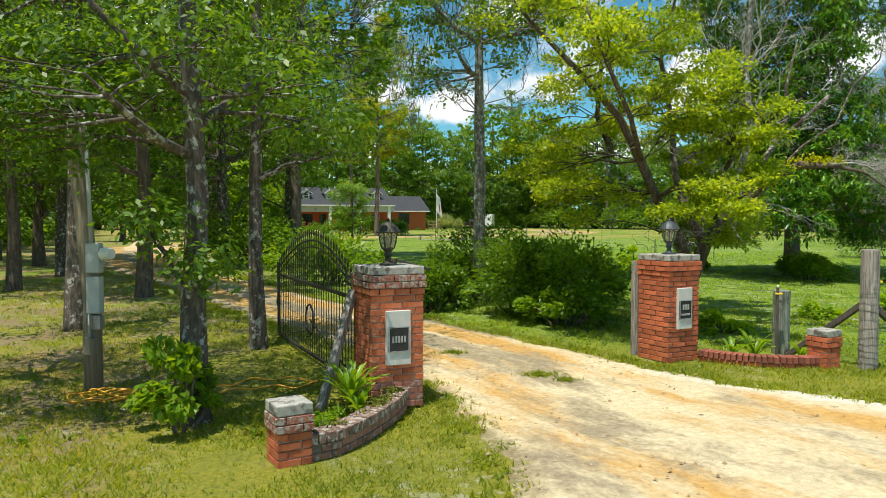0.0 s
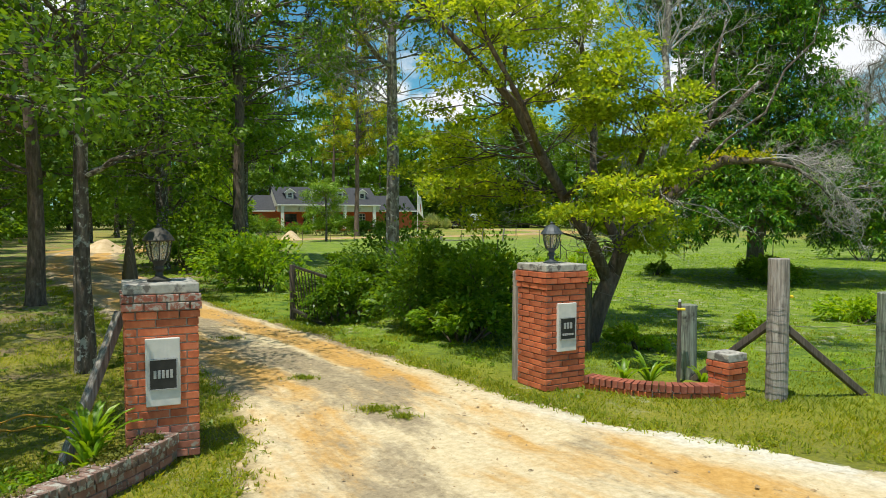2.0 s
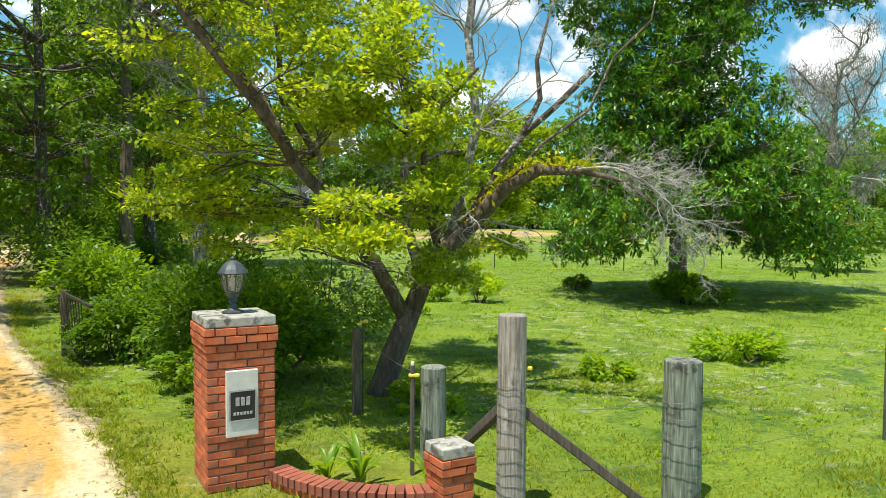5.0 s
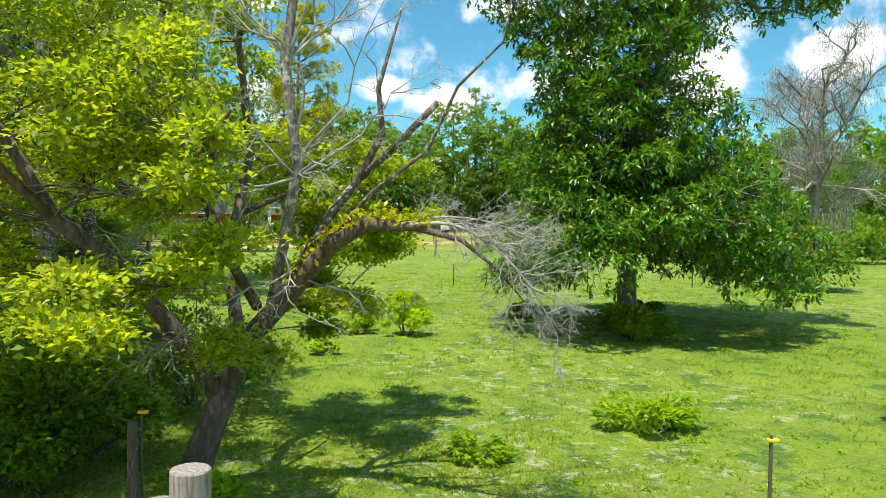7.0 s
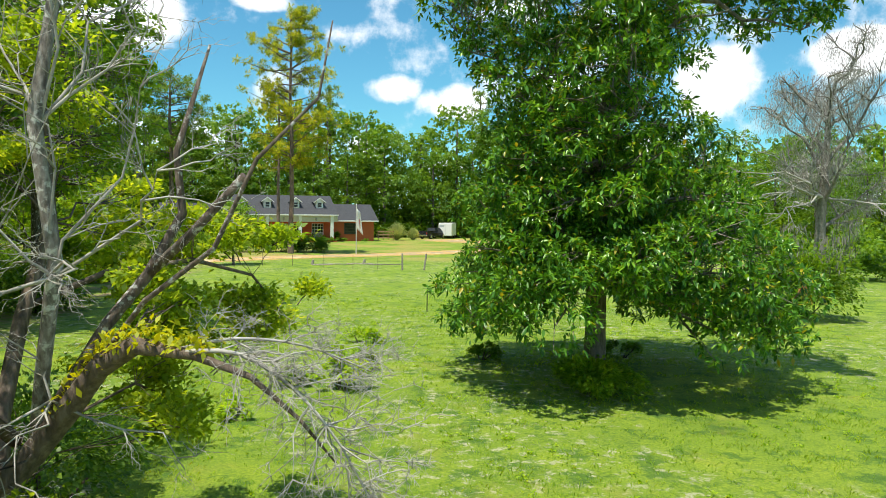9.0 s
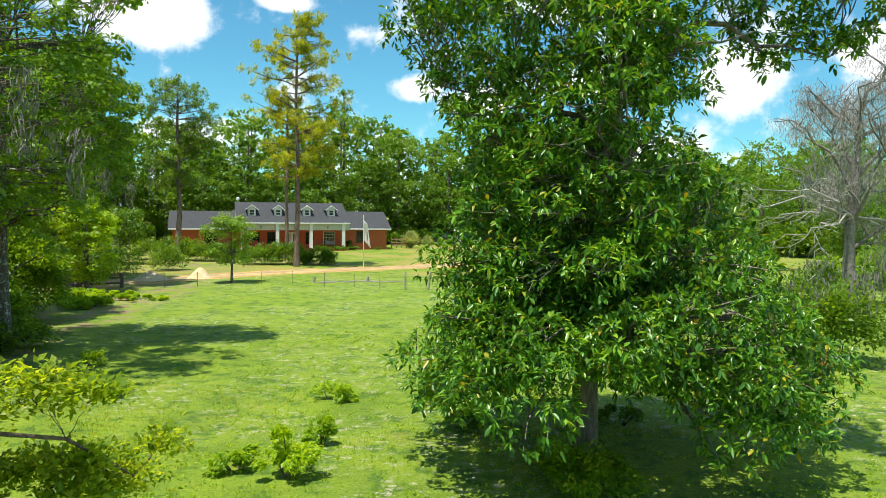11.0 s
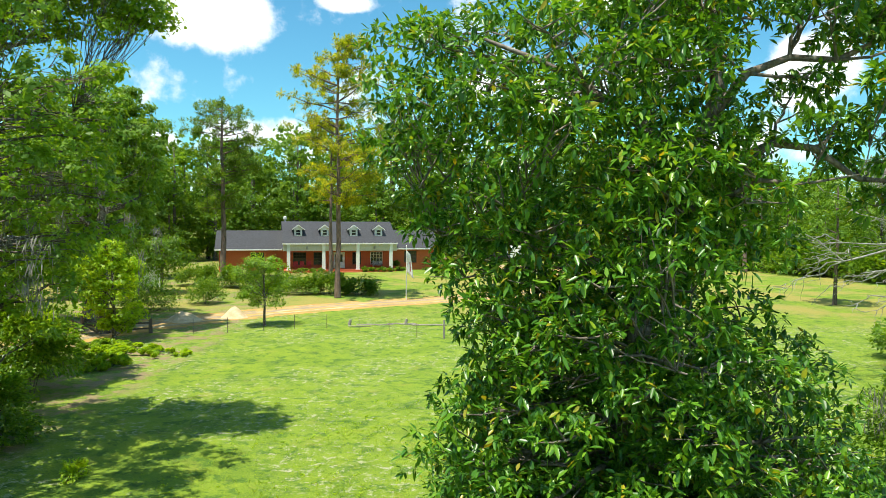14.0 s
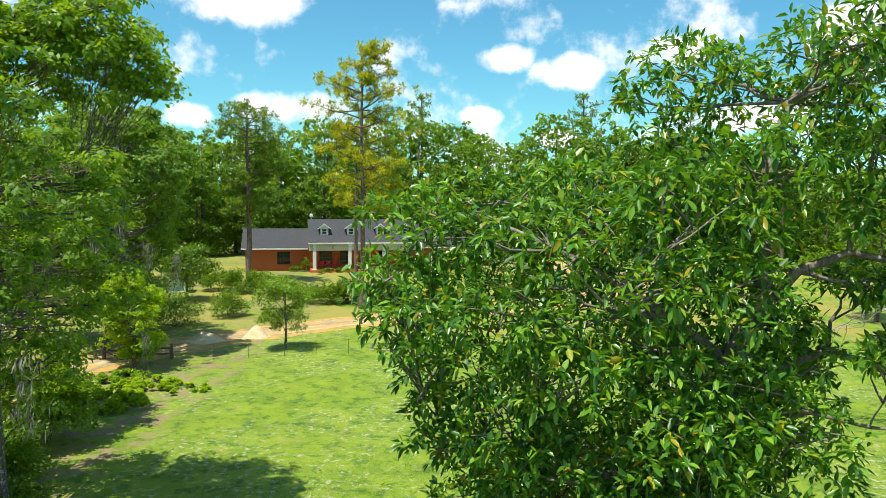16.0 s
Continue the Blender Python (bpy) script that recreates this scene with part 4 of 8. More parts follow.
def planter_wall(rows, courses, seed, label, worn, top_worn):
    """A low curved wall: stretcher courses under a row of bricks on edge."""
    rng = random.Random(seed)
    line = spline([(*r, 0) for r in rows], 0.02)
    th = thing("planter_wall", pose(*rows[0], 0), label, "garden wall", "planter walls")
    base = Vector((*rows[0], 0))
    H = courses * 0.07
    core = bmesh.new()

    def along(step):
        acc, nxt, out = 0.0, step / 2, []
        for a, b in zip(line, line[1:]):
            ln = float(np.hypot(*(b - a)[:2]))
            while acc + ln >= nxt:
                f = (nxt - acc) / ln
                p = a + (b - a) * f
                d = (b - a)[:2] / ln
                out.append((p, d))
                nxt += step
            acc += ln
        return out
    for p, d in along(0.1):
        turn = Matrix.Rotation(math.atan2(d[1], d[0]), 4, "Z")
        box(0.106, 0.12, H + 0.03, 0, (p[0] - base.x, p[1] - base.y, -0.02), turn, core)
    part("core", core, M["mortar_dark"], th)
    for c in range(courses):
        for i, (p, d) in enumerate(along(0.2)):
            q = p + np.array([*d, 0]) * (0.1 if c % 2 else 0)
            m = Matrix.Translation((q[0] - base.x, q[1] - base.y, c * 0.07 + 0.005)) @ Matrix.Rotation(math.atan2(d[1], d[0]) + rng.uniform(-0.02, 0.02), 4, "Z")
            lay(th, m, 0.188, 0.145, 0.06, worn)
    for p, d in along(0.072):
        m = Matrix.Translation((p[0] - base.x, p[1] - base.y, H + 0.006 + rng.uniform(-0.004, 0.004))) @ Matrix.Rotation(math.atan2(d[1], d[0]) + rng.uniform(-0.04, 0.04), 4, "Z")
        lay(th, m, 0.062, 0.2, 0.085, top_worn)
    return th


planter_wall([(-1.12, 5.98), (-0.94, 6.13), (-0.79, 6.41), (-0.65, 6.76), (-0.53, 7.14), (-0.46, 7.5), (-0.44, 7.66)], 2, 7, "low curved brick planter wall, mossy and lichened", M["brick_aged"], M["brick_lichen"])
planter_wall([(3.62, 10.28), (3.85, 10.07), (4.15, 9.88), (4.45, 9.78), (4.75, 9.76), (4.97, 9.8)], 1, 8, "low curved red brick planter wall with bricks on edge", M["brick"], M["brick_dull"])


def wood_post(name, at, h, r, mat, label, lean=(0, 0), sides=16, seed=1, category="fence post", taper=0.96, group="fence posts"):
    rng = random.Random(seed)
    tb = Tubes()
    n = 8
    tb.add([(lean[0] * i / n, lean[1] * i / n, -0.2 + (h + 0.2) * i / n) for i in range(n + 1)] + [(lean[0], lean[1], h + 0.008)], [r * (1 - (1 - taper) * i / n) for i in range(n + 1)] + [r * 0.9], sides, rough=0.025, rng=rng)
    th = thing(name, Matrix.Translation(at), label, category, group)
    part("post", tb.mesh("post", mat, False), None, th)
    return th


def wire_rings(th, r, heights, lean=(0, 0), top=1.0):
    for k, z in enumerate(heights):
        tb = Tubes()
        pts = [(lean[0] * z / top + (r + 0.004) * math.cos(a), lean[1] * z / top + (r + 0.004) * math.sin(a), z + 0.012 * math.sin(a * 2 + k)) for a in np.linspace(0, 2 * math.pi, 17)]
        tb.add(pts, [0.0022] * 17, 4)
        part("wire", tb.mesh("wire", M["steel"]), None, th)


hp = wood_post("corner_post", (5.6, 9.66, 0), 1.58, 0.118, M["post_wood"], "thick grey weathered corner post wrapped with fence wire", seed=2)
wire_rings(hp, 0.118, [0.1, 0.19, 0.27, 0.36, 0.45, 0.56, 0.68, 0.8, 0.9, 1.0, 1.04])
hp2 = wood_post("fence_post", (7.05, 9.96, 0), 1.17, 0.16, M["post_green"], "stout greenish treated fence post", seed=3)
wire_rings(hp2, 0.165, [0.25, 0.4, 0.55, 0.72, 0.85])
wood_post("fence_post", (4.98, 10.82, 0), 0.93, 0.125, M["post_green"], "short treated post stump behind the planter", seed=4)
wood_post("fence_post", (4.06, 12.57, 0), 1.02, 0.05, M["post_dark"], "thin old wooden post under the tree", seed=5, sides=9)
wood_post("gate_post", (2.82, 10.78, 0), 1.36, 0.062, M["post_wood"], "squared grey timber post behind the pillar", seed=6, sides=8)
wood_post("gate_post", (-1.05, 15.92, 0), 1.1, 0.06, M["post_dark"], "old grey post carrying the far gate leaf", seed=7, sides=9)


def brace(a, b, w, label, mat="post_dark"):
    a, b = Vector(a), Vector(b)
    d = b - a
    th = thing("fence_brace", Matrix.Translation(a), label, "fence brace", "fence braces")
    part("timber", box(w, w * 0.9, d.length, 0.008, (0, 0, 0), d.to_track_quat("Z", "Y").to_matrix().to_4x4()), M[mat], th)


brace((6.78, 9.9, -0.05), (5.67, 9.68, 0.84), 0.085, "dark diagonal timber brace against the corner post")
brace((5.0, 10.75, -0.05), (5.57, 9.76, 0.86), 0.085, "dark diagonal timber brace against the corner post")


def stake(at, h, label, knob, seed, r=0.022, mat="post_dark", lean=(0.0, 0.0)):
    th = wood_post("fence_stake", at, h, r, M[mat], label, seed=seed, sides=7, category="fence stake", group="fence stakes", lean=lean)
    if knob:
        part("insulator", box(0.1, 0.05, 0.03, 0.008, (lean[0] + 0.015, lean[1], h - (0.05 if knob == 1 else 0.1))), M["yellow"], th, "yellow plastic wire insulator")
        if knob == 2:
            part("tip", lathe([(0.016, h - 0.07), (0.016, h + 0.03), (0.01, h + 0.04)], 8), M["white_paint"], th, "white plastic tip")
    return th


stake((4.79, 10.53, 0), 1.0, "slim stake with white tip and yellow insulator", 2, 31)
stake((4.13, 12.62, 0), 1.13, "slim stake with yellow insulator", 1, 32, 0.012)
part("insulator", box(0.05, 0.05, 0.03, 0.008, (0.135, 0.0, 1.15)), M["yellow"], hp, "yellow plastic wire insulator")
stake((9.75, 11.6, 0), 1.22, "rusty steel stake with yellow insulator", 1, 34, 0.016, "post_dark")


# the near leaf of the iron gate stands open along the drive
def iron_gate(hinge, end, label):
    a, b = Vector((*hinge, 0)), Vector((*end, 0))
    L = (b - a).length
    th = thing("iron_gate", Matrix.Translation(a) @ Matrix.Rotation(math.atan2((b - a).y, (b - a).x), 4, "Z"), label, "gate")
    z0 = 0.06

    def top(x):
        return 1.16 + 0.52 * math.sin(math.pi * min(1, max(0, x / L)) ** 0.9)
    fr = bmesh.new()
    for x in (0.02, L - 0.02):
        box(0.045, 0.045, 1.2, 0.004, (x, 0, z0), None, fr)
    for z in (z0, 1.04):
        box(L, 0.04, 0.045, 0.004, (L / 2, 0, z), None, fr)
    part("frame", fr, M["iron"], th)
    arch = Tubes()
    xs_ = np.linspace(0.02, L - 0.02, 25)
    arch.add([(x, 0, top(x)) for x in xs_], [0.015] * 25, 6)
    arch.add([(x, 0, top(x) - 0.09) for x in xs_], [0.010] * 25, 6)
    part("arch", arch.mesh("arch", M["iron"], False), None, th)
    n = int(L / 0.115)
    for i in range(1, n):
        x = L * i / n
        t = top(x)
        part("bar", lathe([(0.0065, z0), (0.0065, t + 0.06), (0.015, t + 0.09), (0.003, t + 0.16)], 5, None, (x, 0, 0)), M["iron"], th)
    orn = Tubes()
    orn.add([(L * 0.52 + 0.21 * math.cos(a_), 0.0, 0.56 + 0.21 * math.sin(a_)) for a_ in np.linspace(0, 2 * math.pi, 21)], [0.014] * 21, 5)
    orn.add([(L * 0.52, 0, 0.56), (0.1, 0, 0.1)], [0.012, 0.012], 5)
    orn.add([(L * 0.52, 0, 0.4), (L - 0.1, 0, 0.1)], [0.012, 0.012], 5)
    part("ornament", orn.mesh("ornament", M["iron"], False), None, th, "round scroll ornament")
    part("latch", box(0.07, 0.06, 0.12, 0.01, (L - 0.0, 0, 0.55)), M["iron"], th)


iron_gate((-0.98, 8.45), (-2.7, 12.1), "tall arched black iron gate leaf standing open along the drive")


def far_leaf():
    th = thing("fallen_gate", pose(-0.98, 15.75, 0, 0, 0, -38), "dark rusted iron gate leaf sagging beside its post", "gate")
    n = 9
    part("top_rail", box(0.9, 0.04, 0.05, 0.004, (0.45, 0, 0.98), Matrix.Rotation(radians(10), 4, "Y")), M["iron"], th)
    part("bottom_rail", box(0.9, 0.06, 0.07, 0.01, (0.42, 0, 0.1), Matrix.Rotation(radians(14), 4, "Y")), M["iron"], th)
    for i in range(n):
        d = Vector((0.32 + 0.0 * i, 0, -0.95))
        part("bar", box(0.014, 0.014, 0.9, 0, (0.06 + 0.075 * i, 0, 0.12), Matrix.Rotation(radians(-14 + i), 4, "Y")), M["iron"], th)


far_leaf()
brace((-1.28, 7.55, -0.05), (-0.98, 8.05, 1.2), 0.09, "grey plank leaning on the brick pillar", "post_wood")


def strap_plant(at, n, ln, seed, label):
    rng = np.random.default_rng(seed)
    vs, fs = [], []
    for i in range(n):
        a = rng.uniform(0, 2 * math.pi)
        L = ln * rng.uniform(0.55, 1.1)
        w = 0.03 * rng.uniform(0.7, 1.2)
        rise = rng.uniform(1.0, 1.5)
        d = np.array([math.cos(a), math.sin(a)])
        s = np.array([-d[1], d[0]])
        st = len(vs)
        for k in range(6):
            f = k / 5
            r = L * f * math.cos(rise) + L * 0.22 * f * f
            z = L * f * math.sin(rise) - L * 0.3 * f * f * f
            ww = w * (0.35 + 1.3 * f) * (1 - f) ** 0.45 + 0.002
            p = d * r
            for sg, up in ((-1, 0.012), (0, 0.0), (1, 0.012)):
                vs.append((p[0] + s[0] * sg * ww, p[1] + s[1] * sg * ww, max(z, 0.02) + up))
            if k:
                q = st + (k - 1) * 3
                fs += [(q, q + 1, q + 4, q + 3), (q + 1, q + 2, q + 5, q + 4)]
    th = thing("strap_leaf_plant", Matrix.Translation(at), label, "garden plant", "planter plants")
    part("leaves", mesh_of("leaves", vs, fs, [M["fern"]], True), None, th)


strap_plant((-0.92, 7.3, 0.1), 40, 0.62, 41, "bright green strap-leaved plant in the brick planter")
strap_plant((-0.8, 7.05, 0.08), 14, 0.4, 42, "low strap-leaved plant in the brick planter")
strap_plant((4.35, 10.25, 0.02), 22, 0.55, 43, "bright green strap-leaved plant behind the low wall")
strap_plant((4.05, 10.3, 0.02), 14, 0.4, 44, "low strap-leaved plant behind the low wall")
strap_plant((4.95, 10.15, 0.02), 8, 0.4, 45, "small strap-leaved plant beside the brick pier")


# moss cushions and small weeds on and behind the old planter wall
def moss_pads(rows, z, n, seed):
    rng = np.random.default_rng(seed)
    line = np.array(spline([(*r, 0) for r in rows], 0.02))
    i = rng.integers(0, len(line), n)
    keep = np.array([noise.noise(Vector((line[k][0] * 3.5, line[k][1] * 3.5, 4.0))) for k in i]) + rng.normal(size=n) * 0.12 > 0.02
    i = i[keep]
    c = line[i] + rng.normal(size=(len(i), 3)) * np.array([0.045, 0.045, 0.006])
    c[:, 2] = z + np.abs(rng.normal(size=len(i))) * 0.012
    return tagged(new("wall_moss", quads_mesh("wall_moss", leaf_quads(rng, c, 0.035, 0.02, -0.6, 0.8), M["moss_green"])), "green moss cushions along the old planter wall", "moss", kind="stuff")


moss_pads([(-1.12, 6.0), (-0.97, 6.16), (-0.83, 6.43), (-0.69, 6.77), (-0.57, 7.15), (-0.5, 7.5)], 0.235, 3200, 46)
for i_, (x_, y_, r_, h_) in enumerate(((-1.15, 6.45, 0.22, 0.2), (-0.95, 6.8, 0.24, 0.22), (-1.0, 6.35, 0.16, 0.24), (-0.68, 7.25, 0.2, 0.26), (-1.3, 6.75, 0.25, 0.18))):
    shrub("planter_weed", (x_, y_, 0.05), "small green weeds in the brick planter", (r_, r_, h_), 260, (0.055, 0.026), M["leaf_light"], 470 + i_, 4, "weed", "planter weeds")

# ---------------------------------------------------------------- utility pole and its cord
pole = thing("utility_pole", pose(-4.05, 8.5, 0, 0, 0, 0), "short wooden utility pole with grey meter boxes", "utility pole")
tb = Tubes()
tb.add([(0, 0, -0.2), (0, 0, 1), (-0.1, 0, 2.2), (-0.24, 0, 4.0)], [0.105, 0.1, 0.093, 0.085], 14)
part("mast", tb.mesh("mast", M["pole"]), None, pole)
part("meter_box", box(0.16, 0.12, 0.34, 0.012, (0.09, -0.12, 1.36)), M["grey_box"], pole, "grey enamel meter box")
part("meter", lathe([(0.075, 0), (0.078, 0.03), (0.068, 0.1), (0.06, 0.12)], 18), M["white_paint"], pole, "round white meter", pose(0.2, -0.14, 1.58, 0, 90, -20))
part("breaker_box", box(0.16, 0.11, 0.42, 0.012, (0.09, -0.12, 0.9)), M["grey_box"], pole, "grey breaker box with lid")
part("outlet_box", box(0.14, 0.09, 0.17, 0.012, (0.1, -0.11, 0.71)), M["post_wood"], pole)
part("junction_box", box(0.12, 0.1, 0.2, 0.01, (0.02, -0.12, 0.42)), M["pole"], pole)
tb = Tubes()
tb.add([(0.06, -0.13, 1.7), (0.04, -0.12, 2.3), (-0.03, -0.1, 3.6)], [0.022] * 3, 8)
tb.add([(0.02, -0.12, 0.62), (0.02, -0.11, 0.9)], [0.02] * 2, 8)
part("conduit", tb.mesh("conduit", M["grey_box"]), None, pole, "grey steel conduit")


def cord(seed, start, rows, label):
    rng = random.Random(seed)
    tb = Tubes()
    pts = []
    for i, r in enumerate(spline([(*p, 0) for p in rows], 0.05)):
        pts.append((r[0] - start[0], r[1] - start[1], land(r[0], r[1]) + 0.035 + 0.02 * math.sin(i * 0.7)))
    tb.add(pts, [0.011] * len(pts), 5)
    th = thing("extension_cord", Matrix.Translation((*start, 0)), label, "cable", "cords on the turf")
    part("cable", tb.mesh("cable", M["orange"]), None, th)


r_ = random.Random(5)
loop = [(-4.0, 8.3)]
for i in range(34):
    a = i * 1.05
    loop.append((-3.85 + 0.028 * i + math.cos(a) * (0.34 + 0.1 * r_.random()), 8.05 + math.sin(a) * (0.2 + 0.08 * r_.random())))
cord(1, (-4.0, 8.3), loop, "orange extension cord lying in loose coils on the turf")
cord(2, (-3.0, 8.0), [(-3.0, 8.0), (-2.7, 8.3), (-2.4, 8.75), (-1.9, 8.9), (-1.5, 8.75), (-1.7, 8.5), (-2.2, 8.45), (-2.7, 8.1), (-3.1, 7.85)], "orange extension cord trailing across the turf")

# ---------------------------------------------------------------- trees of the entrance
def up(path):
    return [Vector(p) for p in path]


# large dark tree in the pasture
OAK = (12.1, 25.6, 0)
ol = []
# reach of the crown towards -x and +x and its depth, by height
OAK_Z = [1.5, 2.2, 3.2, 4.2, 5.2, 6.3, 7.1, 7.8, 8.6, 9.4, 10.2, 11.0]
OAK_L = [3.5, 3.4, 3.0, 2.7, 2.4, 2.1, 2.0, 2.3, 3.3, 3.7, 3.9, 3.3]
OAK_R = [4.6, 4.5, 4.0, 3.4, 2.5, 1.8, 1.6, 1.7, 1.8, 1.5, 1.2, 0.6]
OAK_D = [3.7, 3.7, 3.5, 3.3, 3.0, 2.6, 2.6, 2.6, 2.5, 2.2, 1.9, 1.6]
rr_ = random.Random(31)
tries_ = 0
while len(ol) < 265 and tries_ < 60000:
    tries_ += 1
    z_ = 1.2 + 9.8 * rr_.random() ** 1.15
    a_ = rr_.uniform(0, 2 * math.pi)
    skin_ = rr_.random() < 0.78
    q_ = rr_.uniform(0.84, 1.04) if skin_ else rr_.uniform(0.15, 0.75)
    s_ = rr_.uniform(0.5, 0.95) * (1.0 if skin_ else 0.9)
    x_ = math.cos(a_) * q_ * np.interp(z_, OAK_Z, OAK_L if math.cos(a_) < 0 else OAK_R)
    y_ = math.sin(a_) * q_ * np.interp(z_, OAK_Z, OAK_D)
    # the skirt lifts in front of and behind the trunk
    if z_ < 1.2 + 1.1 * max(0.0, 1 - abs(x_) / 2.1):
        continue
    # open air under the crook of the trunk
    if 6.1 < z_ < 7.2 and x_ > 1.0 and rr_.random() < 0.8:
        continue
    if any((x_ - p[0]) ** 2 + (y_ - p[1]) ** 2 + ((z_ - p[2]) * 1.15) ** 2 < (0.5 * (s_ + p[3])) ** 2 for p in ol):
        continue
    ol.append((x_, y_, z_, s_, s_, s_ * rr_.uniform(0.62, 0.85)))
# the front and back of the skirt hang before the trunk
for sg_ in (-1, 1):
    for k in range(9):
        rr_ = random.Random(1060 + k + 20 * sg_)
        s_ = rr_.uniform(0.5, 0.68)
        ol.append((-2.4 + 0.6 * k + rr_.uniform(-0.15, 0.15), sg_ * (3.35 + rr_.uniform(-0.25, 0.25)), 2.35 + 0.3 * max(0.0, 1 - abs(0.6 * k - 2.4) / 1.3) + rr_.uniform(-0.2, 0.25), s_, s_, s_ * 0.7))
for k in range(36):
    rr_ = random.Random(1100 + k)
    z_, a_, q_ = rr_.uniform(2.1, 5.4), rr_.uniform(0, 6.28), rr_.uniform(0.2, 0.8)
    s_ = rr_.uniform(0.5, 0.7)
    z_ += 0.6 * max(0.0, 1 - q_ * 1.6)
    ol.append((math.cos(a_) * q_ * np.interp(z_, OAK_Z, OAK_L if math.cos(a_) < 0 else OAK_R), math.sin(a_) * q_ * np.interp(z_, OAK_Z, OAK_D), z_, s_, s_, s_ * 0.7))
for k in range(32):
    rr_ = random.Random(940 + k)
    s_ = rr_.uniform(0.55, 0.9)
    ol.append((1.7 + rr_.uniform(-2.0, 2.4), rr_.uniform(-2.0, 1.8), 11.9 + rr_.uniform(-1.2, 1.2), s_, s_, s_ * 0.7))
for k in range(20):
    rr_ = random.Random(980 + k)
    s_ = rr_.uniform(0.32, 0.58)
    ol.append((rr_.uniform(2.3, 5.2), rr_.uniform(-2.2, 0.9), rr_.uniform(8.4, 10.9), s_, s_, s_ * 0.6))
ol += [(-2.9, -0.8, 7.6, 0.6, 0.6, 0.4), (-2.5, -1.2, 7.0, 0.6, 0.6, 0.4), (-2.7, -0.2, 7.2, 0.5, 0.5, 0.35), (-2.2, -1.4, 6.5, 0.6, 0.6, 0.4), (-3.0, -0.4, 8.1, 0.5, 0.5, 0.35), (3.0, -0.3, 9.2, 0.4, 0.4, 0.25), (3.9, -0.6, 8.7, 0.5, 0.5, 0.3), (4.6, -0.9, 8.3, 0.5, 0.5, 0.35), (3.4, -0.6, 8.1, 0.35, 0.35, 0.25), (3.2, -0.3, 10.6, 0.45, 0.45, 0.3), (4.3, -0.2, 10.9, 0.6, 0.6, 0.35), (5.2, 0.0, 10.6, 0.6, 0.6, 0.4), (4.6, 0.3, 9.8, 0.5, 0.5, 0.3)]
ot = ([(0, 0, -0.15), (0, 0, 0.15), (0.02, 0, 1.2), (0.0, 0, 2.6), (0.05, 0, 4.2), (0.12, 0, 5.8), (0.35, 0, 7.6), (0.95, -0.05, 8.9), (1.3, 0, 9.8), (1.2, 0, 11.0), (1.5, 0, 12.3)], [0.4, 0.3, 0.25, 0.24, 0.225, 0.21, 0.19, 0.16, 0.13, 0.1, 0.05])
olimbs = [(up([(0.5, 0, 7.9), (1.4, -0.2, 8.75), (2.1, -0.1, 9.05), (2.6, -0.4, 8.95), (3.2, -0.45, 8.5), (3.6, -0.75, 8.45), (4.4, -0.8, 8.2)]), [0.085, 0.07, 0.06, 0.052, 0.04, 0.03, 0.015]),
          (up([(1.1, 0, 9.3), (1.65, -0.2, 10.1), (2.3, -0.1, 10.35), (2.9, -0.35, 10.25), (3.6, -0.2, 10.6), (4.3, -0.3, 10.5), (5.2, 0, 10.4)]), [0.08, 0.068, 0.055, 0.046, 0.036, 0.026, 0.013]),
          (up([(0.9, 0, 8.8), (-0.2, -0.2, 9.6), (-1.4, -0.3, 10.3), (-2.6, -0.2, 10.8)]), [0.09, 0.07, 0.05, 0.02])]
for k in range(8):
    a = k * 2.4
    z = 4.2 + k * 0.72
    r = (3.2 if k < 6 else 2.4)
    olimbs.append((wander(random.Random(k), (0.03 * z, 0, z), (math.cos(a) * r, math.sin(a) * r, z + 0.3 + 0.08 * k), 5, 0.1), [0.07, 0.056, 0.045, 0.035, 0.022, 0.01]))
oak = crown_tree("pasture_tree", OAK, "large dark green broadleaf tree with a low spreading crown", "tree", ot, olimbs, M["bark_grey"], M["leaf_oak"], 21, ol, (0.148, 0.054), 1.0, (58, 6.8, 0.0), droop=0.5, twigs=5, inner=0.6, bare=2.4, whorl=0.75)

tan_ = np.random.default_rng(8)
tc_ = np.array([4.7, -0.5, 2.15]) + tan_.normal(size=(46, 3)) * np.array([0.08, 0.08, 0.09])
tagged(part("dead_leaves", quads_mesh("dead_leaves", leaf_quads(tan_, tc_, 0.15, 0.06, 0.6, 0.5), M["leaf_dead"]), None, oak, "tan cluster of withered leaves"), kind="stuff")

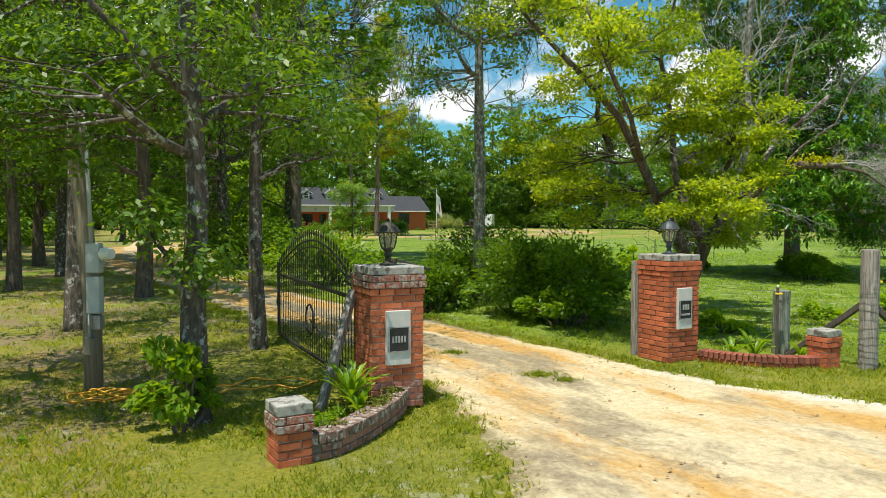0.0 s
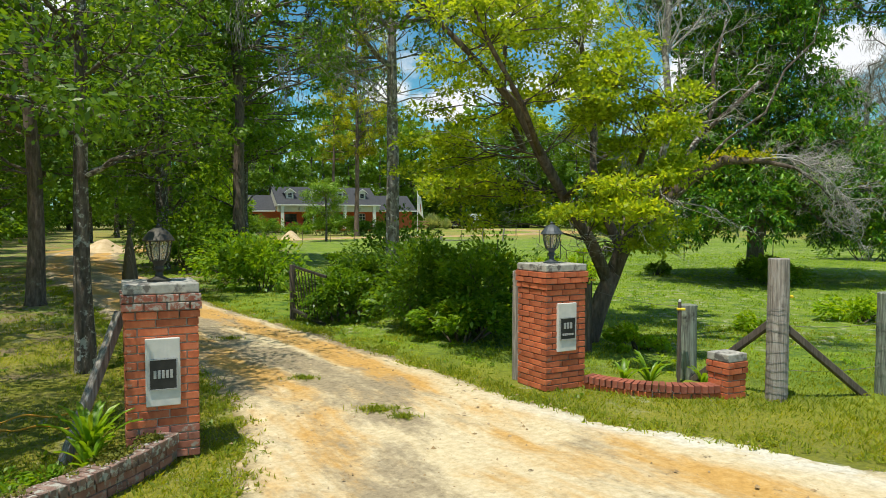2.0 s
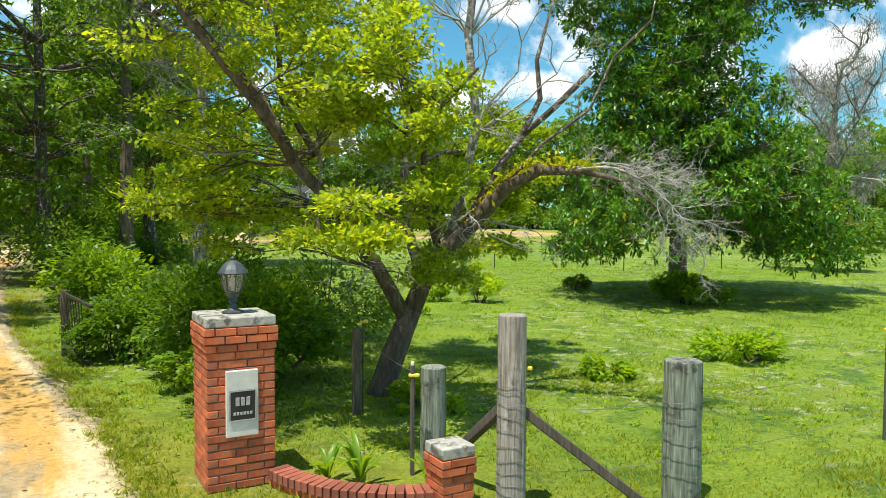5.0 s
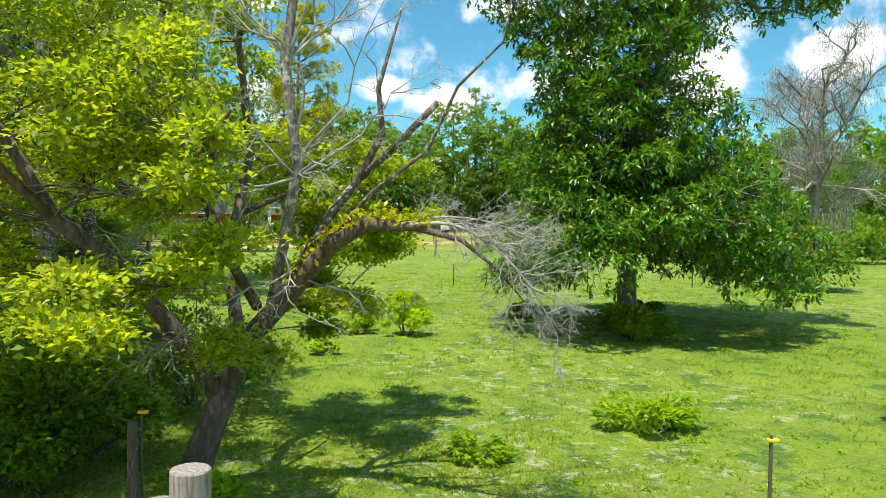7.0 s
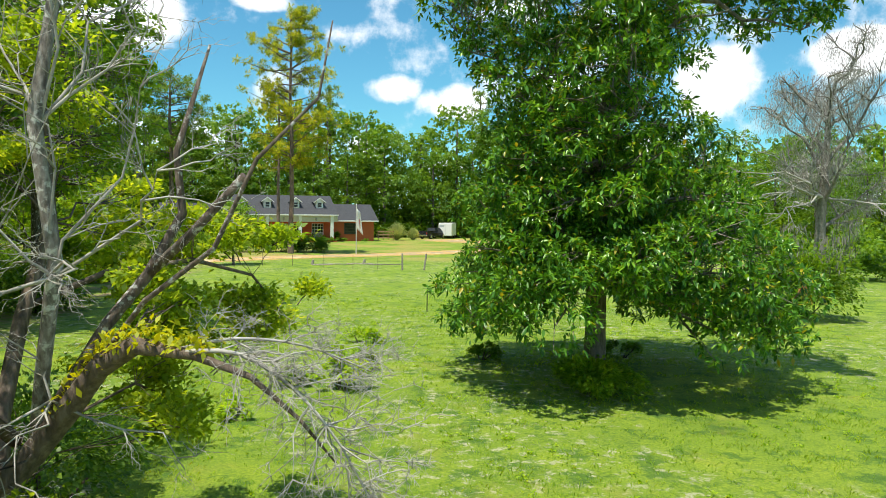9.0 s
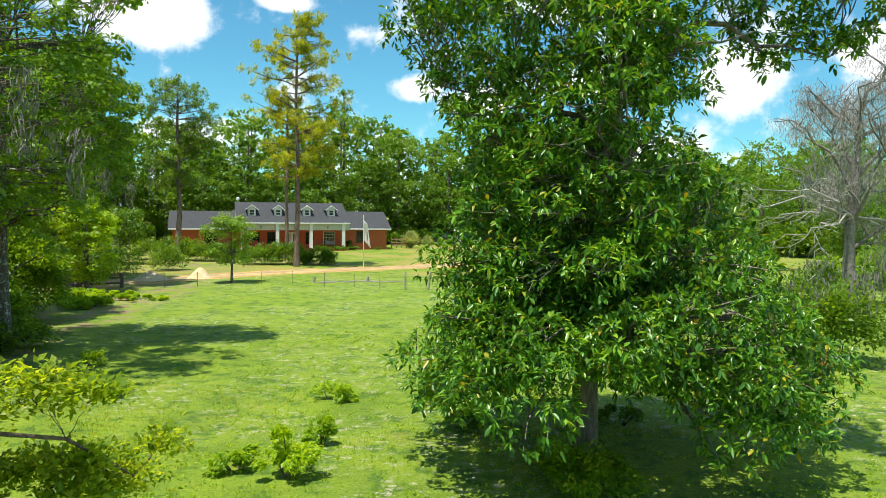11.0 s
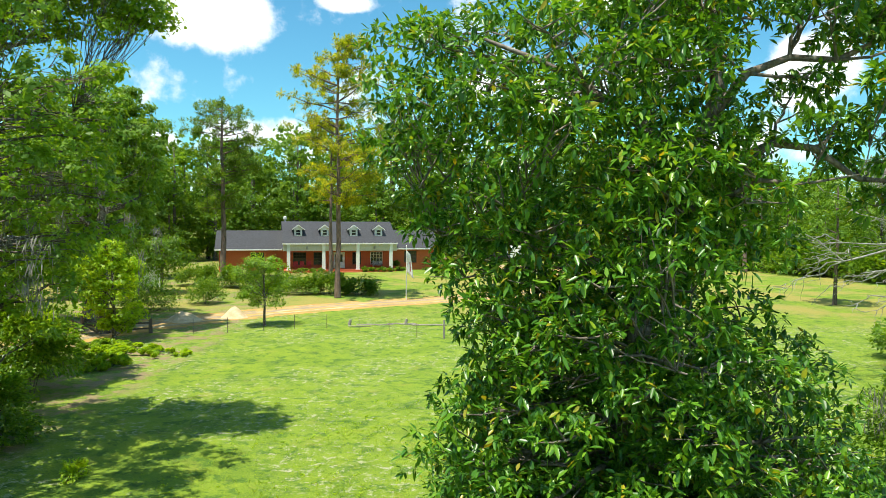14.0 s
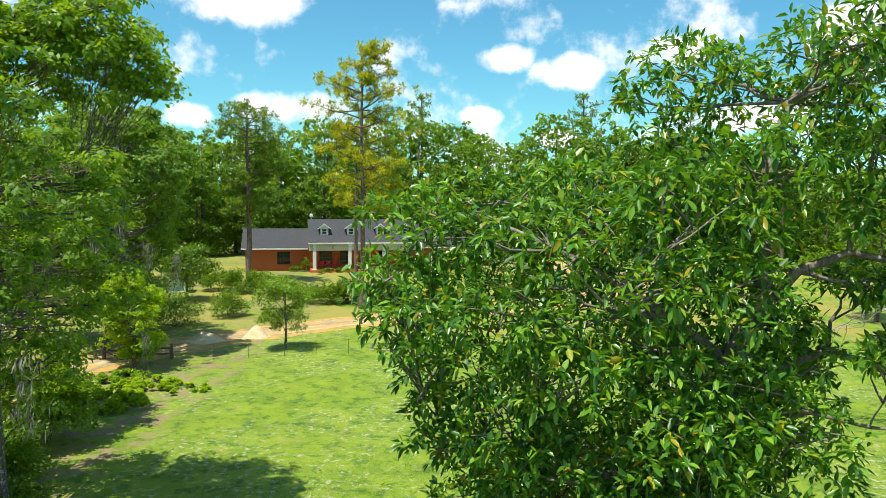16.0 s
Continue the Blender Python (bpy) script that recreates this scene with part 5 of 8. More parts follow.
# leaning yellow-green tree with a mossy limb and dead wood
Y = Vector((4.1, 14.2, 0))
yt = ([(0.14, -0.62, -0.15), (0.19, -0.62, 0.1), (0.31, -0.62, 0.45), (0.44, -0.61, 0.8), (0.58, -0.59, 1.12)], [0.22, 0.175, 0.155, 0.145, 0.14])
ylimbs = [
    (up([(0.56, -0.59, 1.08), (0.78, -0.58, 1.62), (1.08, -0.62, 1.95), (1.42, -0.74, 2.33), (1.77, -0.95, 2.72), (2.15, -1.2, 2.93), (2.65, -1.4, 2.9), (3.1, -1.55, 2.78), (3.45, -1.6, 2.5), (3.7, -1.6, 2.2)]), [0.13, 0.12, 0.115, 0.11, 0.1, 0.078, 0.04, 0.024, 0.015, 0.007]),
    (up([(0.5, -0.6, 1.0), (0.16, -0.8, 1.65), (-0.36, -1.05, 2.45), (-0.75, -1.65, 2.95), (-1.15, -1.7, 3.7), (-1.85, -1.6, 4.5), (-2.6, -1.5, 5.3), (-3.3, -1.5, 6.2)]), [0.115, 0.1, 0.088, 0.075, 0.062, 0.048, 0.034, 0.015]),
    (up([(-0.75, -1.65, 2.95), (-1.1, -2.3, 3.6), (-1.6, -2.9, 4.3), (-2.0, -3.2, 5.1)]), [0.05, 0.042, 0.032, 0.014]),
    (up([(0.9, -0.6, 2.0), (0.75, -1.2, 2.6), (0.75, -1.9, 3.15), (0.95, -2.6, 3.5), (1.3, -3.0, 3.8)]), [0.06, 0.05, 0.042, 0.032, 0.015]),
    (up([(0.72, -0.58, 1.5), (0.52, -0.2, 2.1), (0.42, 0.3, 2.9), (0.5, 0.7, 3.8), (0.3, 0.9, 5.2), (0.6, 0.8, 6.6)]), [0.085, 0.075, 0.068, 0.06, 0.045, 0.02]),
    (up([(-0.8, 0.2, 3.2), (-1.2, -0.2, 3.9), (-1.2, -0.5, 4.8), (-1.6, -0.6, 5.8)]), [0.06, 0.05, 0.035, 0.015]),
    (up([(-0.3, -1.1, 2.35), (-0.1, -1.9, 2.6), (0.2, -2.6, 2.45), (0.5, -3.0, 2.3)]), [0.045, 0.036, 0.026, 0.012]),
    (up([(0.44, 0.4, 3.0), (1.0, 0.8, 3.3), (1.7, 1.3, 3.4), (2.2, 1.8, 3.2), (2.4, 2.6, 2.6)]), [0.035, 0.03, 0.024, 0.017, 0.008]),
    (up([(0.7, -0.55, 1.5), (0.95, 0.2, 2.0), (1.15, 1.1, 2.1), (1.3, 1.8, 1.75)]), [0.03, 0.024, 0.017, 0.008])]
yl = []
rr_ = random.Random(77)
for x, y, z, s in ((0.2, -2.3, 3.75, .6), (0.55, -2.4, 3.4, .55), (0.1, -1.9, 4.1, .55), (-1.65, -3.0, 4.45, .65), (-1.2, -2.75, 4.3, .55), (-1.5, -2.2, 4.9, .65), (-2.1, -2.9, 5.2, .6), (-0.1, -2.8, 2.35, .5),
                   (0.4, -2.5, 2.55, .5), (0.3, -2.9, 2.45, .45), (0.85, -2.05, 2.4, .45), (-0.5, -2.15, 3.2, .55), (0.0, -2.2, 3.5, .5), (-2.4, -1.6, 2.0, .6), (-1.6, -1.5, 2.3, .6), (-1.35, -0.9, 2.55, .6), (-1.8, -1.5, 2.8, .6), (-2.3, -1.1, 3.3, .55),
                   (-2.4, -0.85, 4.75, .65), (-1.7, -0.5, 4.3, .55), (-2.9, -1.5, 5.5, .65), (-3.2, -1.2, 6.3, .7), (-2.3, -0.4, 6.0, .6), (0.0, 0.7, 5.3, .6), (0.2, 1.1, 5.0, .6), (0.3, 0.4, 4.7, .55), (-0.6, 0.9, 6.1, .6), (0.6, 0.6, 6.5, .5),
                   (-1.5, 1.6, 3.3, .6), (-0.8, 0.6, 3.8, .5), (-1.3, 0.4, 5.1, .55), (1.25, -0.7, 7.0, .4), (-0.9, -1.2, 3.9, .45), (-2.9, -2.2, 3.9, .5), (-3.3, -0.6, 4.4, .55), (0.9, -1.4, 1.9, .35), (1.6, .3, 2.2, .35), (1.9, .2, 2.9, .35), (-2.6, -1.4, 1.6, .5), (-2.0, -1.2, 1.45, .45), (-2.9, -1.0, 2.5, .55), (-2.2, 0.2, 2.8, .55), (-3.0, 0.3, 3.2, .55),
                   (0.5, -1.6, 3.3, .45), (-0.1, -1.4, 4.3, .55), (-0.7, -0.9, 4.8, .55), (-0.9, -2.0, 5.4, .6), (-1.6, -1.5, 6.4, .6), (-0.4, -1.0, 6.0, .5),
                   (2.4, 2.1, 3.05, .36), (2.15, 1.7, 3.35, .42), (1.9, 1.36, 3.55, .42), (2.3, 2.4, 2.7, .36), (1.9, 2.7, 2.4, .4), (1.75, 3.1, 2.15, .36), (1.5, 2.0, 2.9, .42), (1.4, 1.5, 3.25, .42), (2.0, 2.0, 2.8, .4), (1.0, 1.6, 3.5, .42), (0.8, 2.2, 3.9, .45),
                   (1.35, 1.8, 1.7, .36), (1.1, 1.5, 1.95, .38), (1.2, 1.2, 2.1, .34), (1.0, 1.9, 1.8, .34)):
    if x < -1.5 and z < 2.1:
        continue
    if x < -2.0 and z < 5.2:
        if rr_.random() < 0.5:
            continue
        x = -2.0 + (x + 2.0) * 0.3
    for k in range(3):
        q_ = s * rr_.uniform(0.62, 0.9)
        yl.append((x + rr_.uniform(-0.8, 0.8) * s * 1.25, y + rr_.uniform(-0.8, 0.8) * s * 1.25, z + rr_.uniform(-0.36, 0.4), q_, q_, q_ * 0.34))
ydead = [
    (up([(1.0, -0.5, 1.8), (1.2, -0.75, 2.6), (1.4, -0.9, 3.5), (1.28, -0.95, 4.6), (1.42, -0.8, 5.9), (1.4, -0.7, 7.6), (1.2, -0.6, 9.0)]), [0.085, 0.075, 0.07, 0.065, 0.055, 0.045, 0.025]),
    (up([(1.3, -0.75, 2.3), (1.7, -0.7, 3.0), (2.0, -0.6, 3.4), (2.25, -0.5, 3.9), (2.2, -0.5, 4.4), (2.45, -0.4, 5.3)]), [0.085, 0.075, 0.065, 0.05, 0.04, 0.015]),
    (up([(2.0, -0.6, 3.4), (2.4, -0.7, 3.75), (2.85, -0.8, 4.2)]), [0.06, 0.055, 0.05]),
    (up([(1.75, -1.0, 2.72), (2.2, -1.15, 3.25), (2.75, -1.25, 3.65), (3.05, -1.2, 4.3), (3.5, -1.2, 4.75), (3.6, -1.2, 5.3)]), [0.035, 0.03, 0.026, 0.022, 0.016, 0.008])]
leaner = crown_tree("leaning_tree", Y, "leaning forked tree with yellow-green leaves and dead limbs", "tree", yt, ylimbs, M["bark_dark"], M["leaf_yellow"], 22, yl, (0.075, 0.046), 1.0, (16, 22, 0.09), droop=0.12, spread=0.5, twigs=3, twig_r=0.009, inner=0.2, airy=True)

for k_, (path_, radii_) in enumerate(ydead):
    part("dead_limb", Tubes().add(path_, [q * (0.8 if k_ == 0 else 0.72) for q in radii_], 8, rough=0.1, rng=random.Random(3)).mesh("dead_limb", M["bark_pale" if k_ == 0 else "bark_lichen"]), None, leaner, "pale lichened dead limb" if k_ == 0 else "")

# bright ferns on the mossy limb
fr_ = np.random.default_rng(5)
fl_ = thing("limb_ferns", Matrix.Translation(Y), "yellow-green ferns growing along the mossy limb", "fern")
fc_ = []
limb_ = ylimbs[0][0]
for k in range(520):
    q = fr_.uniform(2.6, 6.3)
    a, b = limb_[int(q)], limb_[int(q) + 1]
    fc_.append(np.array(a.lerp(b, q % 1)) + np.array([0, 0, 0.09]) + fr_.normal(size=3) * np.array([0.06, 0.07, 0.05]))
part("fronds", quads_mesh("fronds", leaf_quads(fr_, np.array(fc_), 0.075, 0.035, -0.4, 0.8), M["lime_fern"]), None, fl_)

# bleached dead twigs at the end of the mossy limb
def dead_spray(at, label, root, tips, seed, r0=0.03, forks=5, depth=2, reach=(0.3, 0.6)):
    pr = random.Random(seed)
    tb = None

    def grow(a, b, r, level):
        path = wander(pr, a, b, 5, 0.22)
        tb.add(path, [r * (1 - 0.8 * i / 5) for i in range(6)], 4 if level > 1 else 3, cap=False)
        if level <= 0:
            return
        ln = (Vector(b) - Vector(a)).length
        for k in range(forks):
            p = path[pr.randint(1, 5)]
            d = (Vector(b) - Vector(a)).normalized() + Vector((pr.uniform(-0.9, 0.9), pr.uniform(-0.9, 0.9), pr.uniform(-0.8, 0.7)))
            grow(p, p + d.normalized() * ln * pr.uniform(*reach), r * 0.5, level - 1)
    th = thing("dead_branch", Matrix.Translation(at), label, "branch", "dead branches")
    for t in tips:
        tb = Tubes()
        grow(root, t, r0, depth)
        part("bough", tb.mesh("bough", M["twig"]), None, th)




def dead_bough(at, label, path, r0, n, reach, seed):
    """A bare drooping bough with side branches all along it, each ending in fine twigs."""
    pr = random.Random(seed)
    th = thing("dead_branch", Matrix.Translation(at), label, "branch", "dead branches")
    line = [Vector(p[:3]) for p in spline([(*p, ) for p in path], 0.12)]
    m = len(line)
    part("bough", Tubes().add(line, [r0 * (1 - 0.75 * i / m) for i in range(m)], 5).mesh("bough", M["twig"]), None, th)
    for k in range(n):
        tb = Tubes()
        i = pr.randint(m // 8, m - 1)
        axis = (line[min(i + 1, m - 1)] - line[max(i - 1, 0)]).normalized()

        def sprout(a, d, ln, r, level):
            b = a + d.normalized() * ln
            run = wander(pr, a, b, 4, 0.2)
            tb.add(run, [r * (1 - 0.8 * q / 4) for q in range(5)], 3, cap=False)
            if level:
                for q in range(7):
                    p = run[pr.randint(1, 4)]
                    sprout(p, d.normalized() * 0.7 + Vector((pr.uniform(-1, 1), pr.uniform(-1, 1), pr.uniform(-1, 0.8))), ln * pr.uniform(0.35, 0.6), r * 0.6, level - 1)
        sprout(line[i], axis * 0.5 + Vector((pr.uniform(-0.6, 1), pr.uniform(-1, 1), pr.uniform(-0.8, 0.9))), reach * pr.uniform(0.6, 1.2), r0 * 0.4, 2)
        part("spray", tb.mesh("spray", M["twig"]), None, th)


dead_bough(Y, "bleached dead bough drooping from the mossy limb, hung with fine twigs", [(2.6, -1.4, 2.92), (3.0, -1.5, 2.93), (3.4, -1.6, 2.72), (3.75, -1.7, 2.35), (4.0, -1.75, 1.9)], 0.02, 32, 0.5, 62)
dead_bough(Y, "second bleached dead bough reaching out level from the limb", [(2.5, -1.36, 2.92), (2.9, -1.3, 3.0), (3.4, -1.25, 2.95), (3.9, -1.2, 2.75)], 0.016, 16, 0.42, 63)
dead_spray(Y, "tangle of pale bare branches inside the leaning tree", (0.6, -0.8, 3.0), [(-0.9, -1.8, 3.6), (-0.5, -1.6, 4.8), (0.9, -2.3, 4.4), (-1.6, -2.2, 3.0), (0.3, -2.0, 5.2), (1.6, -1.4, 5.0)], 60, 0.013, 5, 2, (0.3, 0.5))
dead_spray(Y, "grey dead twigs along the leaning limb", (1.3, -0.8, 2.4), [(0.6, -1.9, 2.0), (1.6, -1.8, 2.1), (0.9, -1.2, 3.2), (2.4, -0.9, 1.9)], 52, 0.014, 4, 3)
dead_spray(Y, "grey dead twigs high on the leaning tree", (1.3, -0.9, 4.6), [(2.2, -1.1, 5.6), (0.6, -1.3, 5.4), (1.9, -0.4, 6.3), (0.5, -0.3, 6.2), (1.9, -1.2, 7.2), (0.7, -1.0, 7.6)], 53, 0.018, 5, 2)
dead_spray(Y, "grey dead twigs on the leafy limb", (-0.6, 0.3, 2.5), [(-1.2, -0.7, 3.0), (-0.1, -0.9, 1.7), (-1.9, -0.6, 2.9), (-1.0, -1.4, 2.2)], 54, 0.014, 4, 3)


dead_spray(Y, "thin bare branches round the lichened stem", (1.4, -0.9, 3.4), [(0.2, -1.6, 4.0), (2.4, -1.4, 4.2), (0.5, -1.8, 3.2), (2.0, -1.9, 3.6), (1.0, -1.5, 4.9), (2.3, -1.0, 5.2)], 56, 0.018, 5, 3)
dead_spray(Y, "thin bare branches low on the leaning trunk", (0.7, -0.35, 1.5), [(0.1, -1.3, 1.7), (1.3, -1.4, 1.5), (0.3, -1.1, 2.3), (-0.4, -0.9, 1.4)], 57, 0.013, 5, 2)


def yard_tree(name, at, label, h, r, seed, crown, leaf=(0.12, 0.06), mat="leaf_mid", bark="bark", n_lobes=26, size=0.9, cl=(14, 14, 0.22), lean=(0, 0), low=-0.5, limbs=6, group="drive trees", extra_lobes=(), twigs=5, shift=(0, 0), flat=0.7, spread=0.4, skin=0.35):
    """crown: (height of its middle, radius across, half height)."""
    pr = random.Random(seed)
    tr = straight_trunk(h * 0.86, r, seed, lean)
    lim = []
    for k in range(limbs):
        a = pr.uniform(0, 2 * math.pi)
        f = pr.uniform(0.35, 0.75)
        z = h * 0.86 * f
        rr = crown[1] * pr.uniform(0.4, 0.75)
        c = Vector((lean[0] * f, lean[1] * f, z))
        lim.append((wander(pr, c, c + Vector((math.cos(a) * rr, math.sin(a) * rr, pr.uniform(0.3, 1.8))), 4, 0.1), [r * 0.45, r * 0.38, r * 0.3, r * 0.2, r * 0.1]))
    lb = lobes_in(seed, n_lobes, (lean[0] * 0.7 + shift[0], lean[1] * 0.7 + shift[1], crown[0]), (crown[1], crown[1], crown[2]), size, low, skin)
    lb = [(*q[:5], q[3] * flat) for q in lb]
    lb += list(extra_lobes)
    return crown_tree(name, at, label, "tree", tr, lim, M[bark], M[mat], seed, lb, leaf, 1.0, cl, group=group, twigs=twigs, twig_r=0.014, spread=spread)


# low sprays of the near tree; high limb of the tall oak reaching over the pasture edge
EXTRA = {101: [(-0.3, -0.35, 1.9, 0.3, 0.3, 0.2), (0.2, -0.3, 1.5, 0.22, 0.22, 0.16), (-1.2, -0.4, 2.9, 0.55, 0.55, 0.28), (-1.7, 0.3, 2.6, 0.55, 0.55, 0.28), (0.9, -0.3, 3.2, 0.55, 0.55, 0.28), (1.2, 0.5, 2.9, 0.5, 0.5, 0.25), (-0.6, 0.6, 3.1, 0.55, 0.55, 0.28), (-2.3, -0.6, 3.0, 0.6, 0.6, 0.3), (-2.9, 0.1, 2.9, 0.6, 0.6, 0.3), (-3.2, -0.5, 3.3, 0.65, 0.65, 0.3), (0.3, -0.9, 3.5, 0.6, 0.6, 0.28)],
         113: lobes_in(413, 84, (2.5, 0.3, 15.2), (3.6, 2.4, 2.1), 0.62, -0.8, 0.2)
         + [(5.6, 0.2, 14.3, 0.6, 0.6, 0.4), (6.1, 0.3, 13.9, 0.5, 0.5, 0.35), (5.9, -0.3, 14.6, 0.5, 0.5, 0.35), (5.3, 0.5, 13.8, 0.55, 0.55, 0.35), (4.6, -0.4, 13.6, 0.5, 0.5, 0.3), (5.2, 0.4, 15.0, 0.6, 0.6, 0.4), (4.6, 0.1, 16.6, 0.55, 0.55, 0.4), (4.2, -0.5, 17.2, 0.5, 0.5, 0.35), (4.9, 0.6, 15.8, 0.5, 0.5, 0.35)]}
for x, y, h, r, cz, cr, ch, nl, sz, lf, cl, bk, seed, lab in [
        (-2.42, 7.15, 8.5, 0.125, 4.4, 2.3, 1.7, 24, 0.7, (0.085, 0.042), (20, 24, 0.15), "bark", 101, "tall tree with grey lichened trunk beside the orange cord"),
        (-2.8, 11.15, 10, 0.11, 5.0, 2.4, 2.4, 27, 0.8, (0.09, 0.045), (18, 20, 0.17), "bark", 102, "slim lichened tree beside the open gate"),
        (-7.5, 18.5, 12, 0.19, 6.6, 3.4, 4.0, 96, 0.62, (0.15, 0.08), (12, 11, 0.12), "bark_dark", 103, "dark straight tree at the edge of the drive"),
        (-9.1, 30.4, 14, 0.27, 7.6, 4.4, 5.2, 120, 0.75, (0.2, 0.105), (11, 11, 0.14), "bark", 104, "stout tree on the far side of the drive bend"),
        (-6.5, 13.0, 11, 0.15, 6.2, 2.3, 3.6, 24, 0.8, (0.12, 0.06), (15, 15, 0.2), "bark", 105, "lichen-covered tree behind the utility pole"),
        (-11.6, 19.9, 12, 0.17, 6.6, 3.6, 4.2, 96, 0.7, (0.17, 0.09), (11, 11, 0.13), "bark_dark", 106, "dark straight tree at the woodland edge"),
        (-16.2, 29.6, 13, 0.2, 7.2, 4.2, 5.0, 96, 0.8, (0.21, 0.11), (11, 11, 0.15), "bark_dark", 107, "dark straight tree at the woodland edge"),
        (-12.7, 24.6, 12, 0.18, 6.8, 3.8, 4.4, 96, 0.75, (0.19, 0.1), (11, 11, 0.14), "bark", 108, "grey straight tree at the woodland edge"),
        (-6.0, 30.2, 17, 0.24, 10.9, 4.0, 4.7, 74, 0.58, (0.19, 0.1), (12, 12, 0.11), "bark_dark", 112, "tall oak standing behind bright shrubs"),
        (-7.4, 36.0, 18, 0.28, 9.0, 4.4, 6.2, 130, 0.8, (0.21, 0.11), (11, 11, 0.15), "bark", 113, "tall oak standing behind the drive shrubs"),
        (-6.0, 8.2, 9, 0.14, 4.9, 1.7, 2.2, 17, 0.65, (0.1, 0.05), (16, 16, 0.17), "bark_dark", 115, "leafy tree at the turf edge by the pole")]:
    yard_tree("drive_tree", (x, y, 0), lab, h, r, seed, (cz, cr, ch), bark=bk, mat={112: "leaf_far", 113: "leaf_light"}.get(seed, "leaf_mid"), n_lobes=nl, size=sz, low=-1.0, leaf=lf, cl=cl, shift={101: (-0.9, 0.5), 112: (1.6, 1.5)}.get(seed, (0, 0)), flat=0.55,
              extra_lobes=EXTRA.get(seed, ()))
yard_tree("middle_tree", (0.87, 17.0, 0), "tall slender grey tree rising from dark shrubs", 11.4, 0.15, 109, (7.6, 2.6, 3.5), bark="bark_pale", n_lobes=82, size=0.5, low=-0.8, cl=(13, 12, 0.13), leaf=(0.11, 0.055), lean=(-0.1, 0.2), limbs=4)
dead_spray((0.87, 17.0, 0), "grey dead twigs round the slender trunk", (-0.05, 0.1, 4.4), [(-1.3, -0.4, 4.9), (1.2, -0.5, 5.6), (0.9, 0.4, 6.6), (-1.4, 0.3, 6.2), (1.6, -0.3, 4.9), (0.6, -0.6, 7.4), (-1.0, -0.6, 7.0), (-1.7, -0.2, 5.4)], 55, 0.016, 7, 2)
# sprouts at the foot of the near trunk
shrub("sapling", (-2.42, 6.78, 0), "leafy oak sprouts at the foot of a tree", (0.46, 0.4, 1.2), 900, (0.11, 0.06), M["leaf_light"], 111, 6, "sapling", lumps=9)

# shrubs between drive and pasture
for i, (x, y, rx, ry, h, mt, n, kind) in enumerate([
        (0.1, 16.9, 0.8, 0.8, 1.6, "leaf_shrub", 3000, "dark green evergreen shrub beside the drive"), (-0.15, 15.9, 0.85, 0.8, 1.35, "leaf_shrub", 2600, "dark green evergreen shrub beside the drive"),
        (1.6, 15.2, 1.1, 1.0, 2.1, "leaf_mid", 4200, "loose green shrub under the leaning tree"), (2.6, 14.3, 1.0, 0.9, 1.75, "leaf_light", 3200, "dense mixed shrub under the leaning tree"), (2.2, 13.5, 0.8, 0.6, 1.1, "leaf_light", 1700, "low mixed shrub under the leaning tree"),
        (1.0, 17.8, 1.4, 1.1, 2.6, "leaf_mid", 3400, "tall loose shrub round the slender tree"), (-3.2, 22.3, 1.3, 1.1, 1.6, "leaf_light", 3000, "bright green shrub by the drive"),
        (-4.6, 24.6, 1.4, 1.2, 1.9, "leaf_light", 2600, "bright green shrub by the drive"), (-7.6, 28.6, 1.9, 1.6, 3.0, "leaf_mid", 3000, "tall mixed shrub at the drive bend"), (-9.6, 32.8, 2.2, 1.8, 3.6, "leaf_mid", 3000, "tall mixed shrub at the drive bend"),
        (-8.8, 34.2, 2.0, 1.8, 3.2, "leaf_shrub", 2800, "tall dark shrub behind the drive"), (-10.2, 39.0, 2.0, 1.8, 3.0, "leaf_shrub", 2800, "tall dark shrub behind the drive"), (3.2, 17.2, 1.3, 1.2, 2.0, "leaf_mid", 2800, "loose shrub behind the leaning tree")]):
    shrub("shrub", (x, y, 0), kind, (rx, ry, h), int(n * 1.7) if y < 20 else n, (0.095, 0.052) if y < 20 else (0.15, 0.08), M[mt], 200 + i, group="drive shrubs", lumps=int(16 + 9 * rx * ry * h))
# bushes in the pasture
for i, (x, y, rx, h, mt, n) in enumerate([(11.65, 23.5, 0.95, 1.2, "leaf_light", 2900), (5.0, 24.3, 0.55, 0.75, "leaf_lime", 600), (6.15, 23.9, 0.6, 1.35, "leaf_lime", 1000), (9.95, 15.8, 0.75, 0.6, "leaf_lime", 900), (9.4, 27.5, 0.5, 0.6, "leaf_shrub", 400),
                                          (14.2, 16.2, 0.7, 0.5, "leaf_lime", 700), (7.5, 14.6, 0.4, 0.4, "leaf_lime", 350), (4.9, 12.9, 0.6, 0.35, "leaf_lime", 500), (13.3, 28.0, 0.6, 0.6, "leaf_shrub", 400), (4.5, 21.6, 0.45, 0.5, "leaf_lime", 350), (6.35, 26.1, 0.5, 0.7, "leaf_lime", 500), (5.85, 29.8, 0.65, 0.65, "leaf_lime", 600), (-2.9, 33.7, 0.6, 0.5, "leaf_lime", 400), (-0.2, 29.8, 0.5, 0.3, "leaf_lime", 300)]):
    shrub("pasture_bush", (x, y, 0), "low leafy bush growing in the pasture", (rx, rx * 0.9, h), int(n * 1.6), (0.11, 0.055), M[mt], 240 + i, 5, "bush", "pasture bushes")

